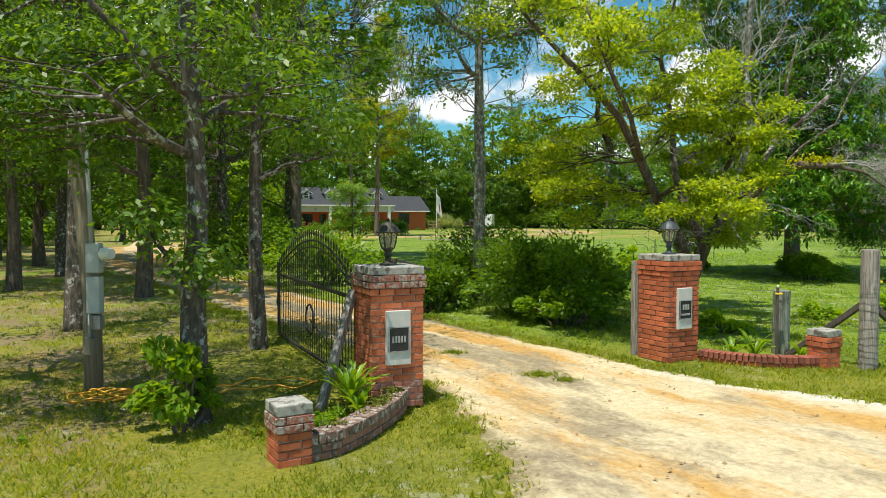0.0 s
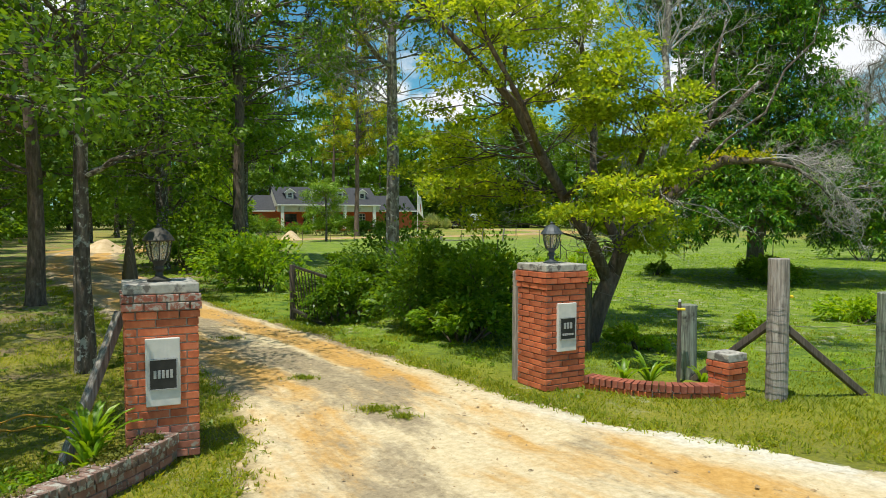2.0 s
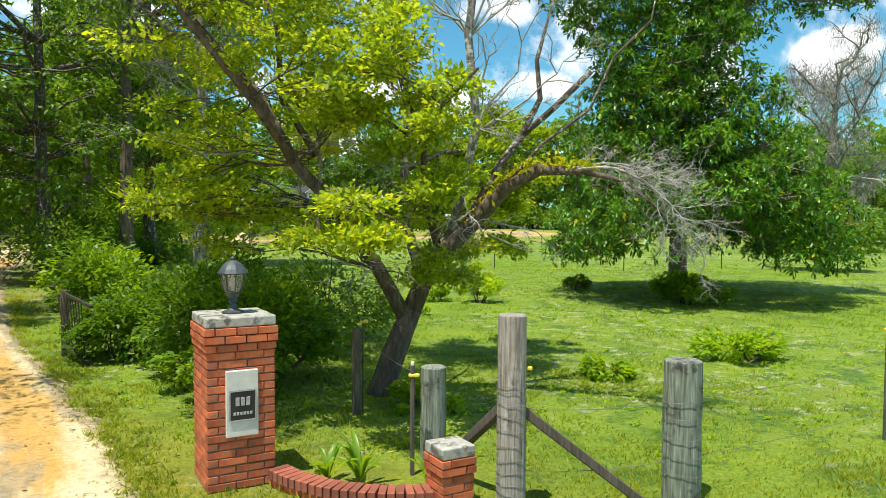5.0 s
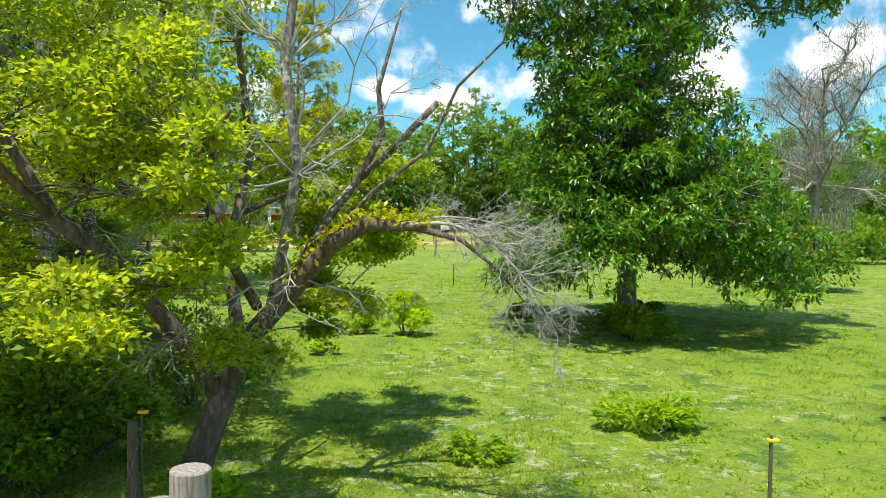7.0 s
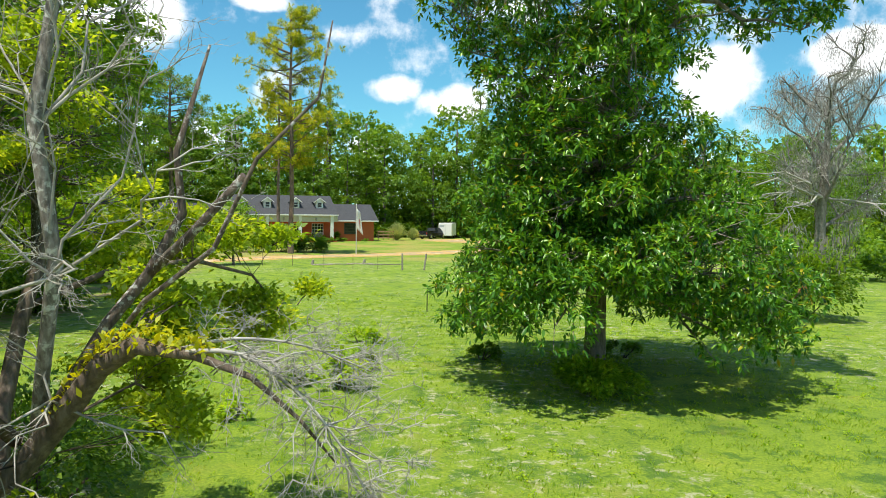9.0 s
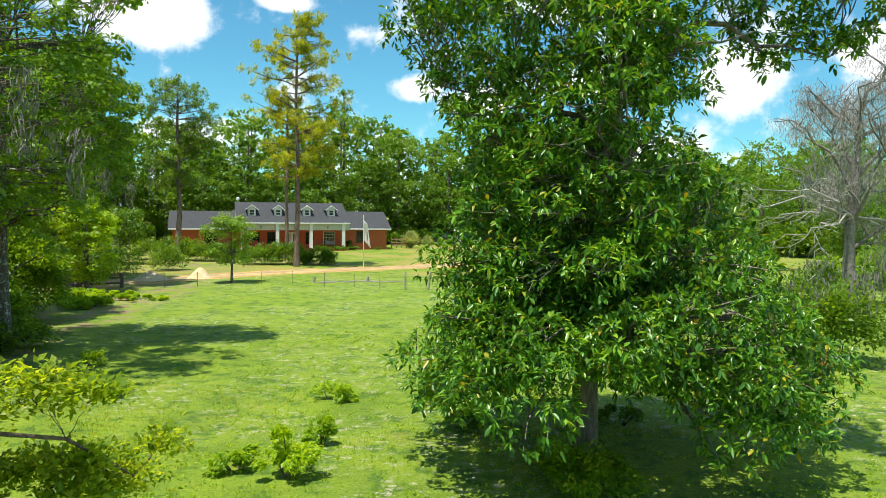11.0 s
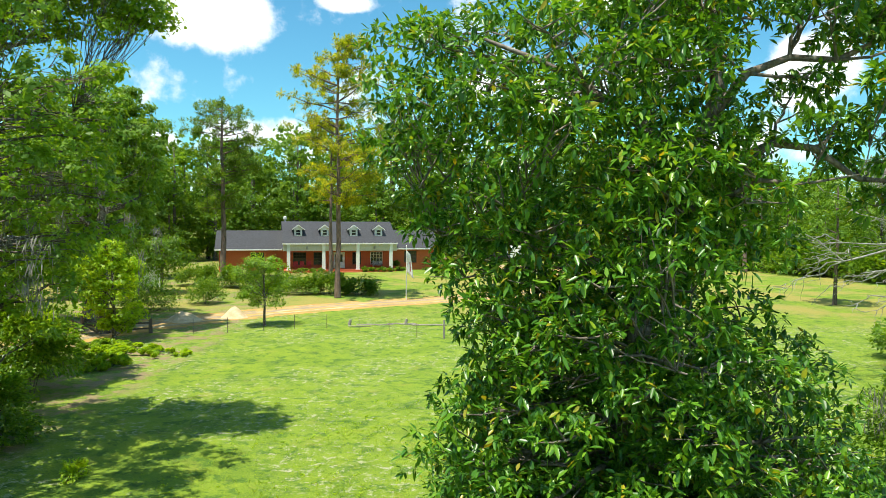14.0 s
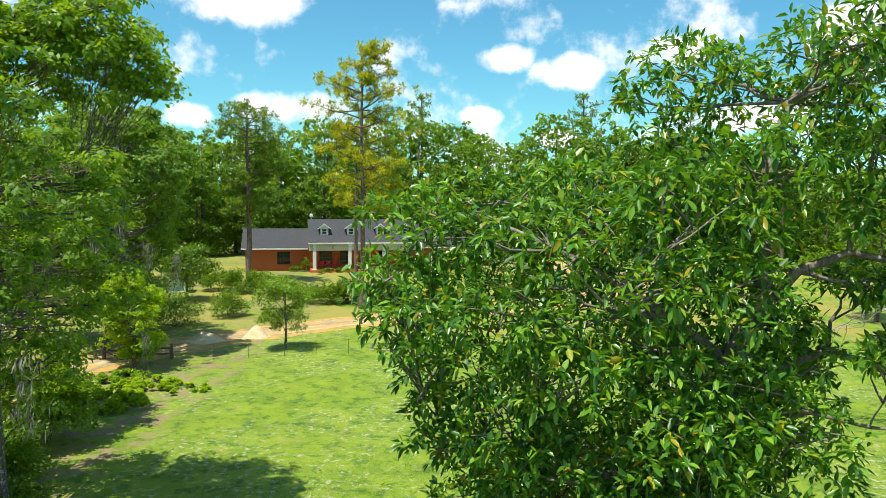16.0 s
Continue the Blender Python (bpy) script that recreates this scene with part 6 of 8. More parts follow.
# ---------------------------------------------------------------- house
HO, HYAW = (-28.2, 104.0, 0.0), 20.5
house = thing("house", pose(*HO, 0, 0, HYAW), "single-storey red brick house with grey roof, dormers and white porch columns", "house")
# local x runs along the front, local y into the house


def wall_with_holes(x0, x1, z0, z1, y, thick, holes):
    """A front wall with openings: (x0, x1, z0, z1)."""
    bm = bmesh.new()
    xs_ = sorted({x0, x1, *[h[0] for h in holes], *[h[1] for h in holes]})
    for a, b in zip(xs_, xs_[1:]):
        mid = (a + b) / 2
        cuts = [(h[2], h[3]) for h in holes if h[0] <= mid <= h[1]]
        z = z0
        for lo, hi in sorted(cuts):
            if lo > z:
                box(b - a, thick, lo - z, 0, (mid, y + thick / 2, z), None, bm)
            z = hi
        if z < z1:
            box(b - a, thick, z1 - z, 0, (mid, y + thick / 2, z), None, bm)
    return bm


WINS = [(2.85, 4.5, 0.85, 2.45), (8.2, 9.9, 0.8, 2.45), (10.85, 11.95, 0.8, 2.45), (15.95, 17.1, 0.8, 2.45), (18.35, 20.0, 0.8, 2.5), (22.95, 24.65, 1.0, 2.6)]
DOOR = (13.4, 15.0, 0.3, 2.5)
part("front_wall", wall_with_holes(-1.1, 27.25, 0, 2.95, 0, 0.22, WINS + [DOOR]), M["house_brick"], house, "red brick front wall")
sw = bmesh.new()
box(0.22, 8.4, 2.9, 0, (-0.99, 4.42, 0), None, sw)
box(0.22, 8.4, 2.9, 0, (27.14, 4.42, 0), None, sw)
box(28.35, 0.22, 2.9, 0, (13.07, 8.73, 0), None, sw)
part("back_walls", sw, M["house_brick"], house)
hw = bmesh.new()
box(14.7, 0.06, 0.95, 0, (14.2, -2.2, 2.74), None, hw)
part("porch_frieze", hw, M["cream_paint"], house, "cream frieze above the columns")
ceil = bmesh.new()
box(14.6, 2.2, 0.05, 0, (14.2, -1.12, 3.35), None, ceil)
part("porch_soffit", ceil, M["cream_paint"], house)
part("upper_wall", box(14.6, 0.1, 0.75, 0, (14.2, -0.06, 2.9)), M["cream_paint"], house)
# roofs: a thick shell over a gable
def gable_roof(x0, x1, y0, z0, yr, zr, y1, z1, t=0.16):
    bm = bmesh.new()
    prof = [(y0, z0), (yr, zr), (y1, z1), (y1, z1 - t), (yr, zr - t), (y0, z0 - t)]
    a = [bm.verts.new((x0, y, z)) for y, z in prof]
    b = [bm.verts.new((x1, y, z)) for y, z in prof]
    n = len(prof)
    for i in range(n):
        bm.faces.new((a[i], a[(i + 1) % n], b[(i + 1) % n], b[i]))
    bm.faces.new(a[::-1][0:2] + a[::-1][2:6])
    bm.faces.new(b)
    bmesh.ops.recalc_face_normals(bm, faces=bm.faces[:])
    return bm


part("main_roof", gable_roof(6.8, 21.6, -2.55, 3.78, 3.6, 6.45, 9.3, 3.1), M["shingle"], house, "dark grey shingle roof")
part("left_roof", gable_roof(-1.6, 6.9, -0.55, 2.92, 4.2, 5.2, 9.2, 2.9), M["shingle"], house, "dark grey shingle roof")
part("right_roof", gable_roof(21.5, 27.8, -0.55, 2.98, 4.2, 5.3, 9.2, 2.95), M["shingle"], house, "dark grey shingle roof")
for x, half, y0, y1, zf, zb, yr, zr in ((-1.0, 0.1, 0.0, 8.7, 2.85, 2.85, 4.2, 5.0), (27.14, 0.1, 0.0, 8.7, 2.88, 2.88, 4.2, 5.08), (6.95, 0.08, -2.2, 9.0, 3.6, 3.0, 3.6, 6.2), (21.45, 0.08, -2.2, 9.0, 3.6, 3.0, 3.6, 6.2)):
    gb = bmesh.new()
    v = [gb.verts.new(p) for p in ((x - half, y0, zf), (x - half, y1, zb), (x - half, yr, zr), (x + half, y0, zf), (x + half, y1, zb), (x + half, yr, zr))]
    for f in ((0, 1, 2), (3, 5, 4), (0, 3, 4, 1), (1, 4, 5, 2), (2, 5, 3, 0)):
        gb.faces.new([v[i] for i in f])
    bmesh.ops.recalc_face_normals(gb, faces=gb.faces[:])
    part("gable_wall", gb, M["cream_paint"], house)
for x0, x1, y, z in ((-1.6, 6.78, -0.58, 2.76), (21.62, 27.8, -0.58, 2.8), (6.78, 21.62, -2.58, 3.6)):
    part("fascia", box(x1 - x0, 0.05, 0.16, 0.005, ((x0 + x1) / 2, y, z)), M["white_paint"], house, "white eaves board")
for x in (7.55, 12.0, 16.4, 20.75):
    col = bmesh.new()
    box(0.42, 0.42, 3.3, 0.01, (0, 0, 0.3), None, col)
    box(0.52, 0.52, 0.12, 0.01, (0, 0, 0.28), None, col)
    box(0.52, 0.52, 0.1, 0.01, (0, 0, 3.52), None, col)
    part("column", col, M["white_paint"], house, "square white porch column", Matrix.Translation((x, -2.2, 0)))
porch = bmesh.new()
box(14.4, 2.6, 0.28, 0.01, (14.2, -1.32, 0), None, porch)
part("porch_floor", porch, M["house_brick"], house)
st = bmesh.new()
for k in range(2):
    box(3.6, 0.36, 0.17 * (2 - k) - 0.03, 0.01, (14.6, -2.8 - 0.36 * k, 0), None, st)
part("porch_steps", st, M["house_brick"], house, "red brick porch steps")


def window_unit(x0, x1, z0, z1, y, cols, rows, white=True):
    fr = bmesh.new()
    w, h = x1 - x0, z1 - z0
    t = 0.07
    for sx, sz, px, pz in ((w, t, (x0 + x1) / 2, z0), (w, t, (x0 + x1) / 2, z1 - t), (t, h - 2 * t, x0 + t / 2, z0 + t), (t, h - 2 * t, x1 - t / 2, z0 + t)):
        box(sx, 0.08, sz, 0.004, (px, y, pz), None, fr)
    win = part("window", fr, M["white_paint"] if white else M["iron"], house, "white framed window" if white else "dark framed window")
    part("pane", box(w - 0.1, 0.02, h - 0.1, 0, ((x0 + x1) / 2, y + 0.02, z0 + 0.05)), M["glass_dark"], win, "dark reflecting glass")
    mu = bmesh.new()
    for i in range(1, cols):
        box(0.03, 0.03, h - 0.12, 0, (x0 + w * i / cols, y, z0 + 0.06), None, mu)
    for j in range(1, rows):
        box(w - 0.12, 0.034, 0.035, 0, ((x0 + x1) / 2, y, z0 + h * j / rows - 0.015), None, mu)
    part("muntins", mu, M["white_paint"] if white else M["iron"], win)
    return win


for i, wv in enumerate(WINS):
    window_unit(*wv, 0.08, 4 if wv[1] - wv[0] > 1.3 else 2, 4, i in (4,))
    part("window_sill", box(wv[1] - wv[0] + 0.1, 0.12, 0.07, 0.005, ((wv[0] + wv[1]) / 2, -0.03, wv[2] - 0.08)), M["house_brick"], house)
for x0, x1 in ((13.45, 13.95), (14.0, 14.95)):
    dr = part("door" if x1 - x0 > 0.6 else "side_light", box(x1 - x0, 0.06, 2.15, 0.006, ((x0 + x1) / 2, 0.08, 0.3)), M["white_paint"], house, "white front door" if x1 - x0 > 0.6 else "white door side panel")
    part("pane", box((x1 - x0) * 0.35, 0.02, 1.0, 0.003, ((x0 + x1) / 2, 0.045, 1.15)), M["glass_dark"], dr)
    if x1 - x0 > 0.6:
        part("handle", lathe([(0.03, 0), (0.03, 0.04), (0.015, 0.06)], 8), M["chrome"], dr, "", pose(x1 - 0.12, 0.05, 1.25, 90, 0, 0))
for x in (8.85, 12.25, 16.05, 19.35):
    base = 4.35
    yf = 1.1 - 2.3
    dm = bmesh.new()
    box(1.0, 2.2, 1.05, 0.01, (0, 1.1, 0), None, dm)
    d_ = part("dormer", dm, M["white_paint"], house, "white gabled roof dormer", Matrix.Translation((x, yf + 0.6, 4.48)))
    rf = bmesh.new()
    for sg in (-1, 1):
        v = [rf.verts.new(p) for p in ((0, -0.22, 1.62), (0, 3.6, 1.62), (sg * 0.82, 3.6, 0.98), (sg * 0.82, -0.22, 0.98), (0, -0.22, 1.52), (0, 3.6, 1.52), (sg * 0.78, 3.6, 0.88), (sg * 0.78, -0.22, 0.88))]
        for f in ((0, 1, 2, 3), (4, 7, 6, 5), (0, 3, 7, 4), (1, 5, 6, 2), (2, 6, 7, 3), (0, 4, 5, 1)):
            rf.faces.new([v[i] for i in f])
    bmesh.ops.recalc_face_normals(rf, faces=rf.faces[:])
    part("dormer_roof", rf, M["shingle"], d_)
    pd = bmesh.new()
    for sg in (-1, 1):
        v = [pd.verts.new(p) for p in ((0, -0.245, 1.64), (sg * 0.86, -0.245, 0.98), (sg * 0.86, -0.245, 0.86), (0, -0.245, 1.46), (0, -0.2, 1.64), (sg * 0.86, -0.2, 0.98), (sg * 0.86, -0.2, 0.86), (0, -0.2, 1.46))]
        for f in ((0, 1, 2, 3), (7, 6, 5, 4), (0, 4, 5, 1), (1, 5, 6, 2), (2, 6, 7, 3)):
            pd.faces.new([v[i] for i in f])
    v = [pd.verts.new(p) for p in ((-0.6, -0.04, 0.95), (0.6, -0.04, 0.95), (0, -0.04, 1.5), (-0.6, 0.02, 0.95), (0.6, 0.02, 0.95), (0, 0.02, 1.5))]
    for f in ((0, 1, 2), (3, 5, 4), (0, 3, 4, 1), (1, 4, 5, 2), (2, 5, 3, 0)):
        pd.faces.new([v[i] for i in f])
    bmesh.ops.recalc_face_normals(pd, faces=pd.faces[:])
    part("gable_trim", pd, M["white_paint"], d_)
    part("pane", box(0.52, 0.03, 0.62, 0.004, (0, -0.008, 0.28)), M["glass_dark"], d_)
    mu = bmesh.new()
    box(0.6, 0.04, 0.05, 0, (0, -0.012, 0.57), None, mu)
    box(0.66, 0.05, 0.06, 0, (0, -0.012, 0.22), None, mu)
    box(0.66, 0.05, 0.06, 0, (0, -0.012, 0.9), None, mu)
    part("muntins", mu, M["white_paint"], d_)
part("roof_vent", lathe([(0.07, 0), (0.07, 0.7), (0.22, 0.72), (0.22, 1.05), (0.1, 1.15)], 12), M["white_paint"], house, "white roof vent", Matrix.Translation((7.3, 4.6, 6.0)))
for x in (9.9, 14.2, 18.6):
    part("porch_light", lathe([(0.08, 2.98), (0.14, 3.05), (0.14, 3.3), (0.06, 3.4)], 10), M["cast_stone"], house, "", Matrix.Translation((x, -2.25, -0.05)))


def hpos(u, v, z=0.0):
    p = house.matrix_basis @ Vector((u, v, z))
    return (p.x, p.y, p.z)


def porch_bench(u, v):
    th = thing("garden_bench", Matrix.Translation(hpos(u, v, 0.28)) @ Matrix.Rotation(radians(HYAW), 4, "Z"), "pale wooden bench on the porch", "bench")
    for z in (0.42,):
        part("seat", box(1.3, 0.45, 0.05, 0.005, (0, 0, z)), M["cast_stone"], th)
    part("backrest", box(1.3, 0.05, 0.42, 0.005, (0, 0.22, 0.5)), M["cast_stone"], th)
    for x in (-0.58, 0.58):
        part("leg", box(0.06, 0.42, 0.42, 0.005, (x, 0, 0)), M["cast_stone"], th)


porch_bench(19.2, -0.6)


def porch_chair(u, v):
    th = thing("porch_chair", Matrix.Translation(hpos(u, v, 0.28)) @ Matrix.Rotation(radians(HYAW), 4, "Z"), "reddish slatted porch chair", "chair", "porch chairs")
    part("seat", box(0.55, 0.5, 0.05, 0.005, (0, 0, 0.4)), M["red_cloth"], th)
    part("backrest", box(0.55, 0.05, 0.6, 0.005, (0, 0.24, 0.42)), M["red_cloth"], th)
    for x in (-0.25, 0.25):
        for y in (-0.2, 0.2):
            part("leg", box(0.04, 0.04, 0.4, 0.003, (x, y, 0)), M["red_cloth"], th)


for u in (8.5, 9.3, 10.2):
    porch_chair(u, -0.9)

# ---------------------------------------------------------------- house garden
for i, (u, v, rx, ry, h, mt, n) in enumerate([(17.6, -3.2, 1.1, 0.6, 0.9, "leaf_shrub", 700), (19.0, -3.3, 1.1, 0.6, 0.9, "leaf_mid", 700), (20.4, -3.3, 1.0, 0.6, 0.85, "leaf_shrub", 600), (21.9, -2.0, 0.9, 0.6, 0.9, "leaf_mid", 600), (21.7, -0.9, 0.7, 0.5, 2.3, "leaf_shrub", 600),
                                              (9.0, -3.1, 1.2, 0.6, 0.8, "leaf_shrub", 600), (11.0, -3.1, 1.2, 0.6, 0.8, "leaf_shrub", 600), (6.4, -1.0, 0.8, 0.6, 2.2, "leaf_mid", 600), (5.2, -1.0, 0.9, 0.6, 0.9, "leaf_shrub", 500), (26.0, -0.8, 0.8, 0.4, 0.5, "leaf_shrub", 300)]):
    shrub("foundation_shrub", hpos(u, v), "clipped green shrub at the house front", (rx, ry, h), n, (0.2, 0.1), M[mt], 300 + i, 4, "shrub", "house shrubs")
for i, (x, y, rx, ry, h, mt, n) in enumerate([(-21.5, 86.5, 2.8, 1.8, 2.8, "leaf_shrub", 3000), (-18.2, 86.0, 2.4, 1.8, 2.5, "leaf_mid", 2600), (-11.4, 81.5, 2.2, 1.6, 2.2, "leaf_shrub", 2400), (-8.8, 81.6, 2.3, 1.7, 2.6, "leaf_mid", 2600), (-5.8, 82.0, 2.2, 1.6, 2.1, "leaf_shrub", 2400), (-24.8, 87.5, 2.2, 1.8, 2.6, "leaf_mid", 2000),
                                              (-14.5, 84.5, 1.6, 1.4, 1.4, "leaf_shrub", 1200)]):
    shrub("lawn_shrub", (x, y, 0), "broad rounded shrub on the house lawn", (rx, ry, h), int(n * 1.7), (0.2, 0.11), M[mt], 330 + i, 6, "shrub", "lawn shrubs")


def pine(name, at, h, r, first, rad, label, seed, mat="needle", whorls=15, flat_top=False, per=34, tuft=0.5, needle=0.11):
    """A pine: bare mast, tiers of thin limbs with needle tufts at their ends."""
    pr, rng = random.Random(seed), np.random.default_rng(seed)
    tb = Tubes()
    pts, rr = straight_trunk(h, r, seed, (pr.uniform(-0.3, 0.3), pr.uniform(-0.3, 0.3)), 1.3, 9)
    tb.add(pts, rr, 9, rough=0.05, rng=pr)
    cents, outs = [], []
    for k in range(whorls):
        f = k / (whorls - 1)
        z = first + (h - first) * f
        reach = rad * (math.sin(math.pi * (0.25 + 0.62 * f)) if not flat_top else (0.5 + 0.5 * f) * (1.0 if f < 0.9 else 0.6))
        for j in range(pr.randint(3, 5)):
            a = pr.uniform(0, 2 * math.pi)
            ln = reach * pr.uniform(0.55, 1.1)
            c = Vector((pts[-1][0] * z / h, pts[-1][1] * z / h, z))
            e = c + Vector((math.cos(a) * ln, math.sin(a) * ln, ln * pr.uniform(0.0, 0.45)))
            path = wander(pr, c, e, 4, 0.1)
            tb.add(path, [0.065, 0.055, 0.045, 0.03, 0.015], 4, cap=False)
            for q in range(pr.randint(5, 8)):
                b = path[pr.randint(2, 4)]
                t = np.array(b) + rng.normal(size=3) * np.array([0.5, 0.5, 0.28]) * (0.35 + ln * 0.16)
                m = per
                g = rng.normal(size=(m, 3))
                g /= np.linalg.norm(g, axis=1, keepdims=True)
                cents.append(t + g * tuft * 0.5 * rng.uniform(0.5, 1, size=(m, 1)))
                outs.append(g * 1.2)
    th = thing(name, Matrix.Translation(at), label, "pine tree", "pines")
    part("trunk", tb.mesh("trunk", M["bark_pine"]), None, th)
    part("crown", quads_mesh("crown", leaf_quads(rng, np.concatenate(cents), 0.36, needle, -0.1, 0.3, np.concatenate(outs)), M[mat]), None, th)
    return th


pine("pine", (-7.1, 79.2, 0), 23.0, 0.24, 8.6, 4.7, "tall yellowing pine with a long bare trunk on the lawn", 401, whorls=20, per=44, tuft=0.75, needle=0.07)
pine("pine", (-11.5, 92.5, 0), 17.0, 0.22, 9.0, 3.0, "second slimmer pine behind the lawn shrubs", 402, whorls=10, per=44, needle=0.055)
pine("pine", (-24.2, 93.5, 0), 19.0, 0.32, 8.0, 5.0, "flat-topped pine before the house wing", 403, "needle_dark", 17, True, 44, 0.8, 0.07)

yard_tree("lawn_tree", (-7.6, 62.0, 0), "small rounded orchard tree beside the sandy drive", 5.4, 0.09, 120, (3.1, 1.75, 2.0), n_lobes=34, size=0.6, mat="leaf_light", low=-1.0, leaf=(0.15, 0.08), cl=(18, 12, 0.15), group="", limbs=8)

# flag on its pole
fp = thing("flagpole", Matrix.Translation((-0.7, 79.0, 0)), "white flagpole with a limp red and white flag", "flagpole")
part("pole", lathe([(0.045, -0.1), (0.045, 2), (0.03, 4.75), (0.055, 4.78), (0.055, 4.84), (0.01, 4.9)], 10), M["white_paint"], fp)
fv, ff = [], []
for i in range(7):
    for j in range(11):
        fv.append((0.05 + 0.075 * i * (0.75 + 0.06 * j), 0.09 * math.sin(i * 1.9 + j * 0.25), 4.4 - 0.19 * j - 0.055 * i * (1 + 0.1 * j)))
for i in range(6):
    for j in range(10):
        ff.append((i * 11 + j, i * 11 + j + 1, (i + 1) * 11 + j + 1, (i + 1) * 11 + j))
fm = mesh_of("flag", fv, ff, [M["white_paint"], M["red_cloth"]], True)
for k, p in enumerate(fm.polygons):
    p.material_index = 1 if (k // 10) in (3,) and (k % 10) in (4, 5, 6, 7) else 0
fo = part("flag", fm, None, fp, "limp white flag with a red band")
sol = fo.modifiers.new("thick", "SOLIDIFY")
sol.thickness = 0.006


def heap(at, r, h, seed):
    rng = random.Random(seed)
    vs, fs = [], []
    rings, seg = 9, 28
    for i in range(rings + 1):
        f = i / rings
        for k in range(seg):
            a = 2 * math.pi * k / seg
            rr = r * f * (1 + 0.18 * noise.noise(Vector((math.cos(a) * 1.3, math.sin(a) * 1.3, seed))))
            z = h * (0.5 + 0.5 * math.cos(math.pi * f)) * (1 - 0.25 * f) + 0.09 * noise.noise(Vector((rr * math.cos(a) * 2, rr * math.sin(a) * 2, seed))) - 0.05 * f
            vs.append((rr * math.cos(a), rr * math.sin(a), z))
    for i in range(rings):
        for k in range(seg):
            fs.append((i * seg + k, (i + 1) * seg + k, (i + 1) * seg + (k + 1) % seg, i * seg + (k + 1) % seg))
    th = thing("sand_heap", Matrix.Translation(at), "heap of pale sand tipped beside the drive", "sand heap", "sand heaps")
    part("sand", mesh_of("sand", vs, fs, [M["sand_pile"]], True), None, th)


heap((-11.2, 65.6, 0), 1.25, 0.85, 1)
heap((-14.2, 63.4, 0), 1.7, 0.7, 2)
heap((-17.6, 44.0, 0), 1.8, 0.75, 3)
heap((-18.8, 46.5, 0), 1.6, 0.6, 4)


def pickup(at, yaw):
    th = thing("pickup_truck", pose(*at, 0, 0, yaw), "black pickup truck parked beside the trailer", "truck")
    bd = box(5.3, 1.85, 0.62, 0.1, (0, 0, 0.42), None, None, 2)
    part("body", bd, M["car_paint"], th)
    cb = bmesh.new()
    v = []
    for x, z, w in ((-0.5, 1.02, 0.86), (1.75, 1.02, 0.86), (1.05, 1.72, 0.72), (-0.35, 1.74, 0.72)):
        v.append((cb.verts.new((x, -w, z)), cb.verts.new((x, w, z))))
    for i in range(4):
        a, b = v[i], v[(i + 1) % 4]
        cb.faces.new((a[0], a[1], b[1], b[0]))
    cb.faces.new([p[0] for p in v])
    cb.faces.new([p[1] for p in v][::-1])
    bmesh.ops.recalc_face_normals(cb, faces=cb.faces[:])
    part("cab", cb, M["glass_dark"], th, "dark glazed cab")
    part("cab_roof", box(1.45, 1.46, 0.06, 0.02, (0.35, 0, 1.71)), M["car_paint"], th)
    rails = bmesh.new()
    for y in (-0.86, 0.86):
        box(1.95, 0.08, 0.28, 0.02, (-1.6, y, 1.0), None, rails)
    box(0.08, 1.7, 0.28, 0.02, (-2.58, 0, 1.0), None, rails)
    part("bed_rail", rails, M["car_paint"], th)
    part("bumper", box(0.12, 1.7, 0.2, 0.03, (-2.68, 0, 0.45)), M["chrome"], th, "bright rear bumper")
    for y in (-0.82, 0.82):
        part("tail_light", box(0.05, 0.14, 0.34, 0.01, (-2.66, y, 0.72)), M["lamp_red"], th)
    for x in (-1.65, 1.65):
        for y in (-0.86, 0.86):
            w = part("wheel", lathe([(0.2, -0.12), (0.36, -0.12), (0.38, -0.08), (0.38, 0.08), (0.36, 0.12), (0.2, 0.12)], 20), M["rubber"], th, "", pose(x, y, 0.38, 90, 0, 0))
            part("rim", lathe([(0.19, -0.125), (0.21, -0.13), (0.21, 0.13), (0.19, 0.125)], 14), M["chrome"], w)


pickup((5.4, 128.0, 0), 55)
trl = thing("box_trailer", pose(7.8, 131.0, 0, 0, 0, -10), "white enclosed box trailer parked at the wood edge", "trailer")
part("body", box(2.2, 4.4, 2.1, 0.06, (0, 0, 0.45), None, None, 2), M["white_paint"], trl)
part("stripe", box(0.8, 0.01, 0.3, 0.002, (-0.55, -2.207, 1.9)), M["grey_box"], trl)
part("door_seam", box(0.03, 0.012, 1.8, 0, (0.1, -2.206, 0.6)), M["grey_box"], trl)
for x in (-1.02, 1.02):
    part("wheel", lathe([(0.15, -0.11), (0.32, -0.1), (0.33, 0.0), (0.32, 0.1), (0.15, 0.11)], 16), M["rubber"], trl, "", pose(x, 0.3, 0.33, 0, 90, 0))

